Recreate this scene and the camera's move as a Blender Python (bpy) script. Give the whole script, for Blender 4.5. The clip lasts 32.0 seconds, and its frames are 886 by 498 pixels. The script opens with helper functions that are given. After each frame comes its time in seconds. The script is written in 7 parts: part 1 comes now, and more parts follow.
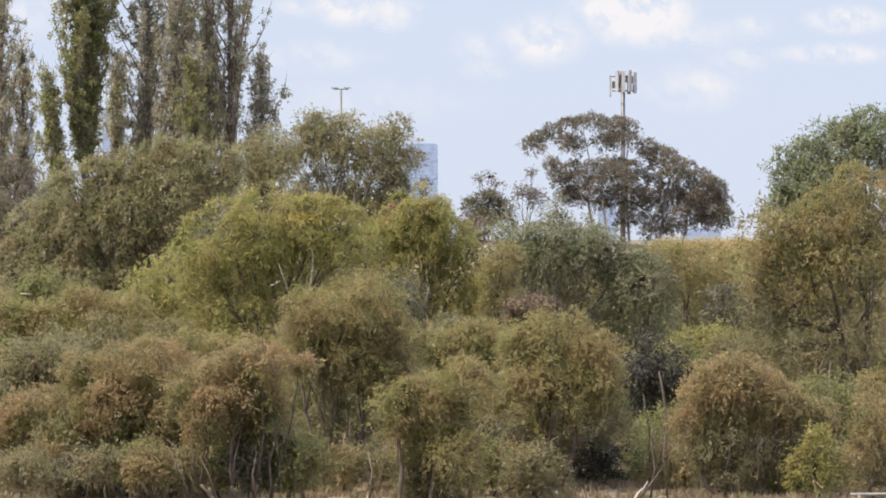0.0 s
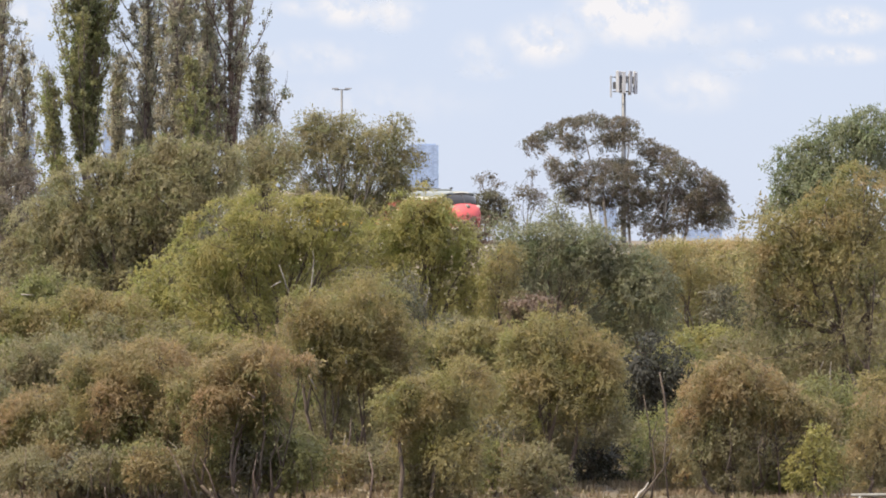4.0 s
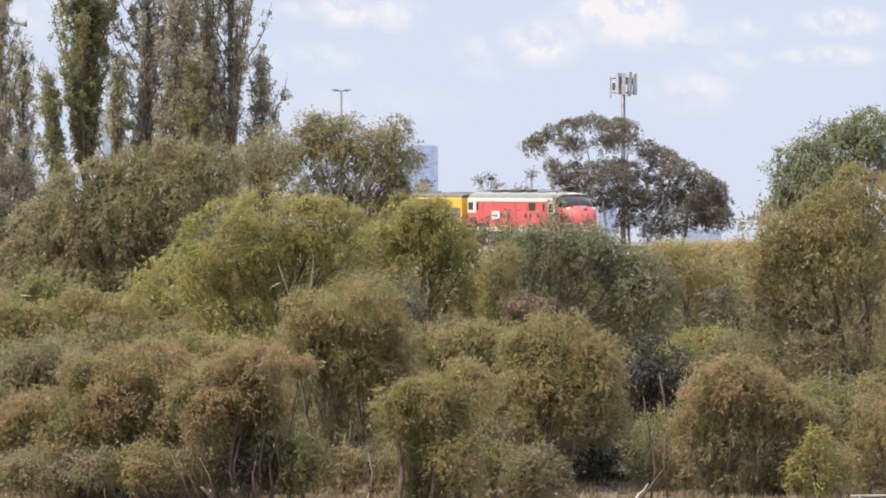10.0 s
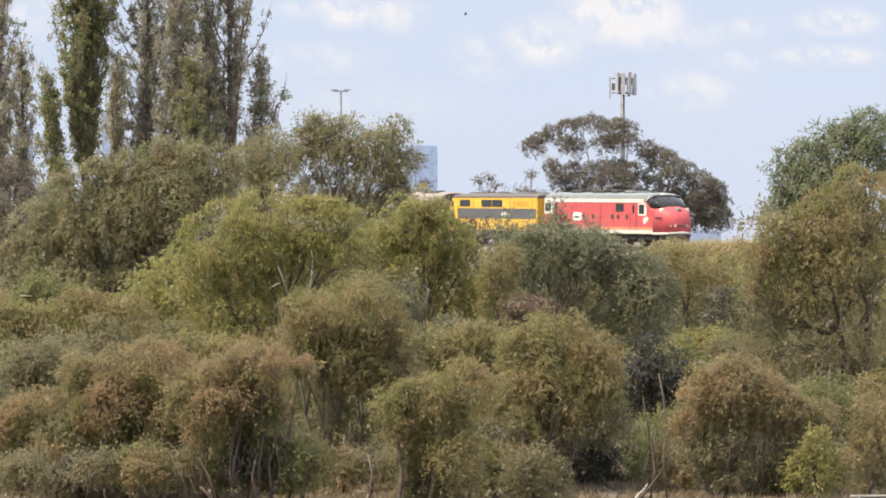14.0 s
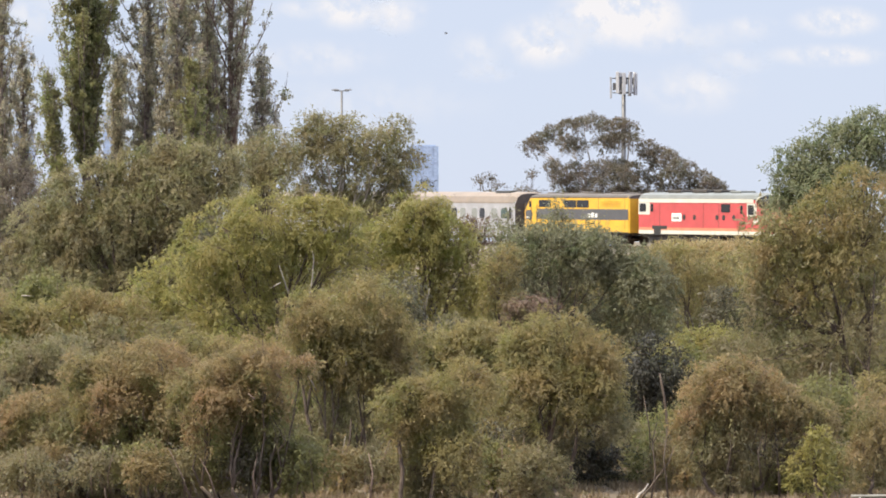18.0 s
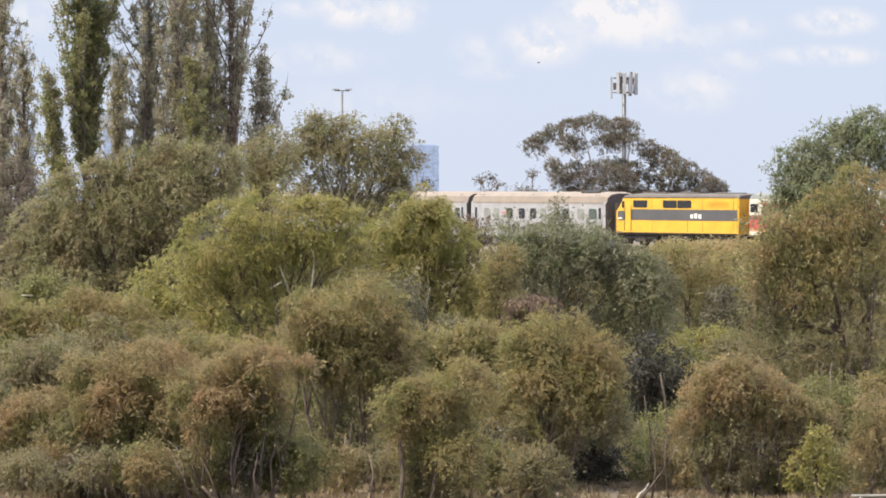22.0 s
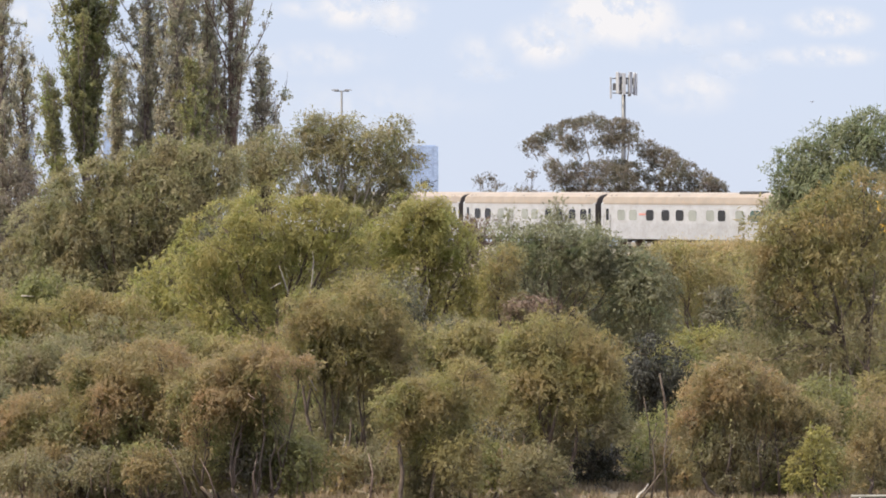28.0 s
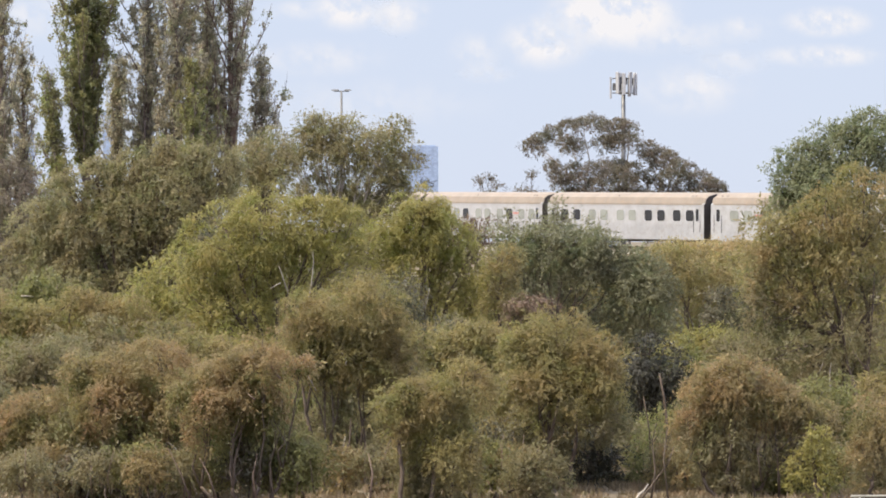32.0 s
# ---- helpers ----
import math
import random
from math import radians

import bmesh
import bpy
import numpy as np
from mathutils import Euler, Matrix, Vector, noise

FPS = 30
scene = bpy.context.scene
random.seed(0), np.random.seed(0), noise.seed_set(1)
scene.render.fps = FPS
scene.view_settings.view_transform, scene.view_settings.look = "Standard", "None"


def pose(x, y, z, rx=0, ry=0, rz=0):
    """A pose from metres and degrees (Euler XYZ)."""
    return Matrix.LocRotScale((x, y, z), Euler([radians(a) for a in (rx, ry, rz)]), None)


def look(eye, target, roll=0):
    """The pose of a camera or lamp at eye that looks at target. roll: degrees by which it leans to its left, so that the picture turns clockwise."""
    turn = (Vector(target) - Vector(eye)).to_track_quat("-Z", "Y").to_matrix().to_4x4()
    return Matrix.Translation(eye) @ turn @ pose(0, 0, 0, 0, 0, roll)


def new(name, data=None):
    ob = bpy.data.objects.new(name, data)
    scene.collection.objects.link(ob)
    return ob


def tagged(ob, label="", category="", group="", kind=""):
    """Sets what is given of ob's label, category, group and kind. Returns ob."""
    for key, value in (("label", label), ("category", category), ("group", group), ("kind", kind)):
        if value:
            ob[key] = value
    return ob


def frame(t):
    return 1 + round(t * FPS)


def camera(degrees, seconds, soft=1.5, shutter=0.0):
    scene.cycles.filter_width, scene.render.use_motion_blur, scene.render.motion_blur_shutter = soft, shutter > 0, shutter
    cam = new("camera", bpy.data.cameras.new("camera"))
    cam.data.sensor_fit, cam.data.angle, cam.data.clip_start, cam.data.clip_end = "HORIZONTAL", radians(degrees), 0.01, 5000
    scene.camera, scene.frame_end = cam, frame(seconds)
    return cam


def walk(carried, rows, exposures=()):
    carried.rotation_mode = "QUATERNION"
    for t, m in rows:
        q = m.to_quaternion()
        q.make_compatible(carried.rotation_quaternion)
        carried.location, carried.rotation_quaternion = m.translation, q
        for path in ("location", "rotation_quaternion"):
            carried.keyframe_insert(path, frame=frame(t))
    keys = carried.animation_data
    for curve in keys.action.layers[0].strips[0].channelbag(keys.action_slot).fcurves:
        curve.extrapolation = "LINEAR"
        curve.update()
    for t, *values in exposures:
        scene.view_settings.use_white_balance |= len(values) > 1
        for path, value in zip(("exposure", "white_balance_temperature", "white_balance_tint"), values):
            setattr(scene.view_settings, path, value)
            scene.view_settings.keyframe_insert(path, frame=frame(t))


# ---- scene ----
cam = camera(2 * math.degrees(math.atan(784 / 8050)), 32.0, soft=1.8)
EYE_Z = 9.5



def aim(yaw, pitch):
    return pose(0, 0, EYE_Z, 90 - 0.185 + pitch, 0, yaw)


# a long lens on a tripod: it settles a little in the first seconds and trembles with the wind
walk(cam, [
    (0, aim(-0.0035, -0.0240)), (0.5, aim(-0.0102, -0.0204)), (1, aim(-0.0187, -0.0264)), (1.5, aim(0.0125, -0.0204)), (2, aim(0.0147, -0.0142)),
    (2.5, aim(0.0064, -0.0177)), (3, aim(0.0036, -0.0142)), (3.5, aim(0.0064, -0.0161)), (5.5, aim(-0.0036, -0.0032)), (6, aim(-0.0036, 0.0013)),
    (6.5, aim(-0.0022, -0.0006)), (7, aim(0.0012, -0.0013)), (7.5, aim(-0.0240, 0.0016)), (8, aim(-0.0063, 0.0005)), (8.5, aim(-0.0020, -0.0033)),
    (9, aim(-0.0029, -0.0032)), (9.5, aim(-0.0030, 0.0029)), (10, aim(-0.0006, -0.0014)), (10.5, aim(0.0021, 0.0006)), (11, aim(-0.0036, -0.0001)),
    (11.5, aim(-0.0055, 0.0006)), (12, aim(-0.0045, -0.0043)), (12.5, aim(-0.0036, 0.0005)), (13, aim(-0.0051, 0.0023)), (13.5, aim(-0.0051, 0.0049)),
    (14, aim(-0.0071, 0.0013)), (14.5, aim(0.0029, 0.0013)), (16.5, aim(0.0017, 0.0013)), (17, aim(0.0024, 0.0013)), (17.5, aim(0.0056, 0.0006)),
    (18, aim(0.0045, -0.0013)), (18.5, aim(-0.0006, 0.0013)), (19, aim(0.0014, 0.0013)), (19.5, aim(-0.0061, 0.0015)), (20, aim(0.0056, 0.0023)),
    (20.5, aim(0.0045, 0.0015)), (21, aim(-0.0065, -0.0039)), (21.5, aim(-0.0002, -0.0013)), (22, aim(0.0101, -0.0042)), (22.5, aim(0.0118, 0.0006)),
    (23, aim(0.0071, 0.0013)), (23.5, aim(0.0153, -0.0054)), (24, aim(0.0227, 0.0023)), (24.5, aim(0.0195, 0.0067)), (25, aim(0.0152, 0.0016)),
    (25.5, aim(0.0163, 0.0023)), (27.5, aim(0.0130, 0.0114)), (28, aim(0.0036, 0.0013)), (28.5, aim(0.0036, 0.0022)), (29, aim(-0.0076, 0.0038)),
    (29.5, aim(0.0145, -0.0013)), (30, aim(0.0018, 0.0005)), (30.5, aim(-0.0022, 0.0023)), (31, aim(0.0018, 0.0038)), (31.5, aim(0.0039, 0.0005)),
    (32, aim(0.0018, 0.0023)),
])

# ---- daylight ----
SUN_DIR = Vector((-0.866, -0.50, 1.38)).normalized()      # towards the sun
world = bpy.data.worlds.new("sky")
scene.world = world
world.use_nodes = True
wn, wl = world.node_tree.nodes, world.node_tree.links
sky = wn.new("ShaderNodeTexSky")
sky.sky_type = "NISHITA"
sky.sun_disc = False
sky.sun_elevation = math.asin(SUN_DIR.z)
sky.sun_rotation = math.atan2(SUN_DIR.x, SUN_DIR.y)
sky.altitude = 20
sky.air_density = 1.0
sky.dust_density = 0.2
sky.ozone_density = 1.5
wn["Background"].inputs["Strength"].default_value = 0.0632
tint = wn.new("ShaderNodeMix")
tint.data_type, tint.blend_type = "RGBA", "MULTIPLY"
tint.inputs[0].default_value = 1.0
tint.inputs[7].default_value = (0.85, 0.88, 1.1, 1)
wl.new(sky.outputs["Color"], tint.inputs[6])
# thin broken cloud and haze, thickest low over the horizon
way = wn.new("ShaderNodeTexCoord")
cut = wn.new("ShaderNodeSeparateXYZ")
low = wn.new("ShaderNodeMapRange")
for k, v in ((1, 0.0), (2, 0.9), (3, 0.88), (4, 0.78)):
    low.inputs[k].default_value = v
haze = wn.new("ShaderNodeMix")
haze.data_type = "RGBA"
# above the view the sky is made brighter, added to lift the shade
haze_fill = wn.new("ShaderNodeMix")
haze_fill.data_type = "RGBA"
haze_fill.inputs[6].default_value = (5.85, 6.5, 7.95, 1)
haze_fill.inputs[7].default_value = (16.0, 17.0, 19.6, 1)
high = wn.new("ShaderNodeMapRange")
for k, v in ((1, 0.08), (2, 0.42), (3, 0.0), (4, 1.0)):
    high.inputs[k].default_value = v
wl.new(high.outputs[0], haze_fill.inputs[0])
wl.new(haze_fill.outputs[2], haze.inputs[7])
wl.new(way.outputs["Generated"], cut.inputs[0])
wl.new(cut.outputs["Z"], low.inputs[0])
wl.new(cut.outputs["Z"], high.inputs[0])
wl.new(low.outputs[0], haze.inputs[0])
wl.new(tint.outputs[2], haze.inputs[6])
wl.new(haze.outputs[2], wn["Background"].inputs["Color"])

sun = new("sun", bpy.data.lights.new("sun", "SUN"))
sun.data.energy = 4.0
sun.data.angle = radians(0.6)
sun.data.color = (1.0, 0.89, 0.65)
sun.matrix_world = look(SUN_DIR * 300, (0, 0, 0))
scene.view_settings.exposure = 0.885


# ---- materials ----
def material(name):
    m = bpy.data.materials.new(name)
    m.use_nodes = True
    t = m.node_tree
    return m, t, t.nodes["Principled BSDF"], t.nodes["Material Output"]


def noise_tex(t, scale, detail=4.0, rough=0.6, coords="Object"):
    tc = t.nodes.new("ShaderNodeTexCoord")
    n = t.nodes.new("ShaderNodeTexNoise")
    n.inputs["Scale"].default_value = scale
    n.inputs["Detail"].default_value = detail
    n.inputs["Roughness"].default_value = rough
    t.links.new(tc.outputs[coords], n.inputs["Vector"])
    return n


def ramp(t, src, stops):
    r = t.nodes.new("ShaderNodeValToRGB")
    el = r.color_ramp.elements
    while len(el) < len(stops):
        el.new(0.5)
    for e, (p, c) in zip(el, stops):
        e.position = p
        e.color = (*c, 1)
    t.links.new(src, r.inputs["Fac"])
    return r


def mix(t, fac, a, b, kind="MIX"):
    m = t.nodes.new("ShaderNodeMix")
    m.data_type = "RGBA"
    m.blend_type = kind
    for sock, v in ((m.inputs[0], fac), (m.inputs[6], a), (m.inputs[7], b)):
        if isinstance(v, bpy.types.NodeSocket):
            t.links.new(v, sock)
        else:
            sock.default_value = v if isinstance(v, float) else (*v, 1)
    return m.outputs[2]


def surface(name, stops, scale, rough=0.6, metal=0.0, bump=0.0, fine=None, coords="Object"):
    """Two scales of noise: large stains (stops) and fine grain."""
    m, t, p, _ = material(name)
    big = noise_tex(t, scale, coords=coords)
    col = ramp(t, big.outputs["Fac"], stops).outputs["Color"]
    small = noise_tex(t, fine or scale * 12, coords=coords)
    g = ramp(t, small.outputs["Fac"], [(0.3, (0.78, 0.78, 0.78)), (0.7, (1.12, 1.12, 1.12))]).outputs["Color"]
    t.links.new(mix(t, 1.0, col, g, "MULTIPLY"), p.inputs["Base Color"])
    p.inputs["Roughness"].default_value = rough
    p.inputs["Metallic"].default_value = metal
    if bump:
        b = t.nodes.new("ShaderNodeBump")
        b.inputs["Strength"].default_value = bump
        b.inputs["Distance"].default_value = 0.05
        t.links.new(small.outputs["Fac"], b.inputs["Height"])
        t.links.new(b.outputs["Normal"], p.inputs["Normal"])
    return m


def paint(name, col, rough=0.4, dirt=(0.16, 0.13, 0.10), amount=0.35, metal=0.0):
    """Railway paint: even colour, faded in patches and dusted with brake dirt."""
    m, t, p, _ = material(name)
    big = noise_tex(t, 0.9, 6.0)
    fade = ramp(t, big.outputs["Fac"], [(0.3, tuple(c * 0.85 for c in col)), (0.7, tuple(min(1, c * 1.1) for c in col))]).outputs["Color"]
    streak = noise_tex(t, 3.0, 6.0, 0.75)
    f = ramp(t, streak.outputs["Fac"], [(0.48, (0, 0, 0)), (0.8, (amount, amount, amount))]).outputs["Color"]
    t.links.new(mix(t, f, fade, dirt), p.inputs["Base Color"])
    p.inputs["Roughness"].default_value = rough
    p.inputs["Metallic"].default_value = metal
    return m


def leaf_material(name, a, b, c, translucent=0.32):
    """Leaves from tone a to b, every leaf a little different, with patches of c over the crown."""
    m, t, p, out = material(name)
    geo = t.nodes.new("ShaderNodeNewGeometry")
    one = ramp(t, geo.outputs["Random Per Island"], [(0.0, tuple(0.7 * x + 0.3 * y for x, y in zip(a, b))), (0.8, tuple(0.12 * x + 0.88 * y for x, y in zip(a, b))), (1.0, tuple(x * 1.25 for x in b))]).outputs["Color"]
    big = noise_tex(t, 0.55, 3.0)
    patch = ramp(t, big.outputs["Fac"], [(0.42, (0, 0, 0)), (0.68, (0.85, 0.85, 0.85))]).outputs["Color"]
    fresh = noise_tex(t, 0.83, 2.0)
    green = ramp(t, fresh.outputs["Fac"], [(0.50, (0, 0, 0)), (0.66, (0.7, 0.7, 0.7))]).outputs["Color"]
    col = mix(t, patch, one, c)
    col = mix(t, green, col, tuple(0.5 * (x + y) * k for x, y, k in zip(a, b, (0.80, 0.96, 0.72))))
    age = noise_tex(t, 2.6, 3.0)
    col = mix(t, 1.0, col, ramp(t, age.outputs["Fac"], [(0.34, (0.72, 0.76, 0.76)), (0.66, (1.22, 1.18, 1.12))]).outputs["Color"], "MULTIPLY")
    t.links.new(col, p.inputs["Base Color"])
    p.inputs["Roughness"].default_value = 0.42
    p.inputs["Specular IOR Level"].default_value = 0.3
    # light that comes through a leaf is yellower than light that it throws back
    tr = t.nodes.new("ShaderNodeBsdfTranslucent")
    t.links.new(mix(t, 1.0, col, (1.08, 1.12, 0.95), "MULTIPLY"), tr.inputs["Color"])
    ms = t.nodes.new("ShaderNodeMixShader")
    ms.inputs[0].default_value = translucent
    t.links.new(p.outputs[0], ms.inputs[1])
    t.links.new(tr.outputs[0], ms.inputs[2])
    t.links.new(ms.outputs[0], out.inputs["Surface"])
    return m


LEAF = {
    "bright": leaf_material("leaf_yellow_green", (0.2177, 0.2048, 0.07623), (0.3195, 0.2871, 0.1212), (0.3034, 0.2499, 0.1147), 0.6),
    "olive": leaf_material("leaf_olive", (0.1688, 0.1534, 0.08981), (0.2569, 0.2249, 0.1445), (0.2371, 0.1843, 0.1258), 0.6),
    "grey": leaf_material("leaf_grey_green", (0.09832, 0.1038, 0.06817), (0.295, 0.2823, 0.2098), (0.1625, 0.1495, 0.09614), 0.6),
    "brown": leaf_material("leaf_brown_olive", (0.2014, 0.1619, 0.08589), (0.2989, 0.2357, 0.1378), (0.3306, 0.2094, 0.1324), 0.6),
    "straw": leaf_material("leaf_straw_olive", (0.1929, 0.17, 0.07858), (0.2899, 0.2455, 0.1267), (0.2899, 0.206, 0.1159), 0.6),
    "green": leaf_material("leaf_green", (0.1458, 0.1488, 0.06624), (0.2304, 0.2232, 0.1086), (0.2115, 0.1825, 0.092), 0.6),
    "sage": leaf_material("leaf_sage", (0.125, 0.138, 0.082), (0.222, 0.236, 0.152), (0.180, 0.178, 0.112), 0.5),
    # dark green, also used to put canopy shade into filler trees and scrub
    "dark": leaf_material("leaf_dark_green_shade", (0.08586, 0.08096, 0.05686), (0.1458, 0.1306, 0.09476), (0.1224, 0.1021, 0.07958), 0.4),
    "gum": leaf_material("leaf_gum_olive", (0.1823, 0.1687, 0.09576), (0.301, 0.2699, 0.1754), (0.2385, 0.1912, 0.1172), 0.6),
    # near black: deep shade is put into this leaf colour
    "shade": leaf_material("leaf_blackish_green_shade", (0.036, 0.0346, 0.02852), (0.0558, 0.0519, 0.04232), (0.045, 0.03979, 0.03496), 0.3),
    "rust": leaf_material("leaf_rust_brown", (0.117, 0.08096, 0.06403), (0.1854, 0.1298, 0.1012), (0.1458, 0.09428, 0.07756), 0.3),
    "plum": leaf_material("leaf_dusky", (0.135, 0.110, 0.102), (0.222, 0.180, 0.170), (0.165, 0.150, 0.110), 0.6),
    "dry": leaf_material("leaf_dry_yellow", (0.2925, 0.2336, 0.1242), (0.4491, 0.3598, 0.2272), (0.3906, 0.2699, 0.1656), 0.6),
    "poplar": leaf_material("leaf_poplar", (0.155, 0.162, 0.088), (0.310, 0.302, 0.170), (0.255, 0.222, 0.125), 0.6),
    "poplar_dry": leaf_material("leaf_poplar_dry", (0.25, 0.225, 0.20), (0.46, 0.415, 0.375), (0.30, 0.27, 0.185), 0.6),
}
BARK = surface("bark_grey_brown", [(0.3, (0.06, 0.042, 0.034)), (0.7, (0.15, 0.112, 0.09))], 3.0, 0.9, bump=0.6)
BARK_PALE = surface("bark_pale", [(0.3, (0.22, 0.19, 0.165)), (0.7, (0.42, 0.37, 0.33))], 2.0, 0.8, bump=0.4)
BARK_POPLAR = surface("bark_poplar", [(0.3, (0.10, 0.075, 0.07)), (0.7, (0.20, 0.16, 0.15))], 2.0, 0.9, bump=0.4)
BARK_RED = surface("bark_red_brown", [(0.3, (0.10, 0.066, 0.055)), (0.7, (0.21, 0.15, 0.125))], 2.0, 0.9, bump=0.4)
EARTH = surface("dry_ground", [(0.3, (0.09, 0.07, 0.05)), (0.55, (0.15, 0.118, 0.082)), (0.75, (0.09, 0.09, 0.05))], 0.08, 0.95, bump=0.6, fine=1.6)
GRASS = leaf_material("dry_grass", (0.15, 0.112, 0.08), (0.29, 0.22, 0.16), (0.22, 0.158, 0.115), 0.35)
BANK_GRASS = leaf_material("bank_straw", (0.32, 0.26, 0.14), (0.58, 0.49, 0.29), (0.44, 0.35, 0.20), 0.35)
BALLAST = surface("ballast", [(0.3, (0.16, 0.14, 0.12)), (0.7, (0.30, 0.27, 0.24))], 1.2, 0.95, bump=0.8, fine=14)
STEEL = surface("rail_steel", [(0.3, (0.10, 0.07, 0.05)), (0.7, (0.20, 0.14, 0.10))], 2.0, 0.55, 0.7)
TIMBER = surface("sleeper_timber", [(0.3, (0.10, 0.08, 0.06)), (0.7, (0.20, 0.17, 0.14))], 2.5, 0.9)


# ---- mesh helpers ----
class Shape:
    """Collects vertices and faces of one mesh."""

    def __init__(self):
        self.v, self.f = [], []

    def add(self, verts, faces):
        n = len(self.v)
        self.v += [tuple(p) for p in verts]
        self.f += [tuple(i + n for i in q) for q in faces]
        return self

    def box(self, x0, x1, y0, y1, z0, z1, bevel=0.0):
        b = min(bevel, (x1 - x0) * 0.3, (y1 - y0) * 0.3, (z1 - z0) * 0.3)
        if b <= 0:
            v = [(x, y, z) for z in (z0, z1) for x, y in ((x0, y0), (x1, y0), (x1, y1), (x0, y1))]
            return self.add(v, [(3, 2, 1, 0), (4, 5, 6, 7), (0, 1, 5, 4), (1, 2, 6, 5), (2, 3, 7, 6), (3, 0, 4, 7)])
        rings = []
        for z, k in ((z0, b), (z0 + b, 0), (z1 - b, 0), (z1, b)):
            rings.append([(x0 + b + k * 0, y0 + k, z), (x1 - b, y0 + k, z), (x1 - k, y0 + b, z), (x1 - k, y1 - b, z),
                          (x1 - b, y1 - k, z), (x0 + b, y1 - k, z), (x0 + k, y1 - b, z), (x0 + k, y0 + b, z)])
        return self.loft(rings)

    def loft(self, rings, caps=True):
        n, m = len(rings[0]), len(rings)
        v = [p for r in rings for p in r]
        f = [(i * n + j, i * n + (j + 1) % n, (i + 1) * n + (j + 1) % n, (i + 1) * n + j) for i in range(m - 1) for j in range(n)]
        if caps:
            f += [tuple(reversed(range(n))), tuple(range((m - 1) * n, m * n))]
        return self.add(v, f)

    def tube(self, pts, radii, sides=6, caps=True):
        pts = [Vector(p) for p in pts]
        rings = []
        for i, p in enumerate(pts):
            d = (pts[min(i + 1, len(pts) - 1)] - pts[max(i - 1, 0)]).normalized()
            a = d.cross(Vector((0.31, 0.93, 0.17))).normalized()
            b = d.cross(a)
            r = radii[i]
            rings.append([tuple(p + (a * math.cos(k * 2 * math.pi / sides) + b * math.sin(k * 2 * math.pi / sides)) * r) for k in range(sides)])
        return self.loft(rings, caps)

    def data(self, name, smooth=False):
        me = bpy.data.meshes.new(name)
        me.from_pydata(self.v, [], self.f)
        bm = bmesh.new()
        bm.from_mesh(me)
        bmesh.ops.recalc_face_normals(bm, faces=bm.faces)
        bm.to_mesh(me)
        bm.free()
        if smooth:
            me.polygons.foreach_set("use_smooth", [True] * len(me.polygons))
        return me


def part(name, shape, mat, parent=None, label="", smooth=False, at=None):
    """One mesh object, under a thing or a part where parent is given."""
    me = shape.data(name, smooth) if isinstance(shape, Shape) else shape
    if not me.materials:
        me.materials.append(mat)
    ob = new(name, me)
    if parent is not None:
        ob.parent = parent
    if at is not None:
        ob.matrix_basis = at
    if label:
        tagged(ob, label)
    return ob


def thing(name, at, label, category, group="", kind=""):
    ob = new(name)
    ob.matrix_basis = at
    return tagged(ob, label, category, group, kind)


def leaf_mesh(name, q, mat):
    """A mesh of loose leaves from an array of shape (n, 3, 3)."""
    n = len(q)
    me = bpy.data.meshes.new(name)
    me.vertices.add(3 * n)
    me.vertices.foreach_set("co", np.ascontiguousarray(q, dtype=np.float32).ravel())
    me.loops.add(3 * n)
    me.loops.foreach_set("vertex_index", np.arange(3 * n, dtype=np.int32))
    me.polygons.add(n)
    me.polygons.foreach_set("loop_start", np.arange(0, 3 * n, 3, dtype=np.int32))
    me.update(calc_edges=True)
    me.materials.append(mat)
    return me


# ---- the railway's line and the lie of the land ----
RAIL_Z, GRADE = 8.5, -0.0095


def line_table():
    """The track's curve: place and heading along its length, 0 m at the middle of the open stretch."""
    s = np.arange(-260.0, 140.0, 0.5)
    phi = np.radians(31.46 + 0.2109 * s)
    x, y = np.cumsum(np.sin(phi)) * 0.5, np.cumsum(-np.cos(phi)) * 0.5
    i = int(np.argmin(abs(s)))
    return s, x - x[i] + 18.09, y - y[i] + 350.0, phi


LINE_S, LINE_X, LINE_Y, LINE_PHI = line_table()


def on_line(s):
    return Vector((np.interp(s, LINE_S, LINE_X), np.interp(s, LINE_S, LINE_Y), RAIL_Z + GRADE * s))


def smooth01(v):
    v = np.clip(v, 0, 1)
    return v * v * (3 - 2 * v)


def ground_z(x, y):
    """Flats near the camera, a slope up to the railway bank, low land behind it."""
    x, y = np.atleast_1d(np.asarray(x, float)), np.atleast_1d(np.asarray(y, float))
    base = 1.1 + 4.2 * smooth01((y - 150) / 170) - 3.8 * smooth01((y - 375) / 120)
    base = base + 0.18 * np.sin(x * 0.21 + y * 0.13) + 0.12 * np.sin(x * 0.37 - y * 0.29)
    sel = LINE_S[::2]
    lx, ly = LINE_X[::2], LINE_Y[::2]
    d2 = (x[:, None] - lx[None]) ** 2 + (y[:, None] - ly[None]) ** 2
    k = np.argmin(d2, axis=1)
    d = np.sqrt(d2[np.arange(len(x)), k])
    bank = RAIL_Z + GRADE * sel[k] - 0.62 - np.maximum(0, d - 3.4) * 0.42
    return np.maximum(base, bank)


def gz(x, y):
    return float(ground_z(x, y)[0])


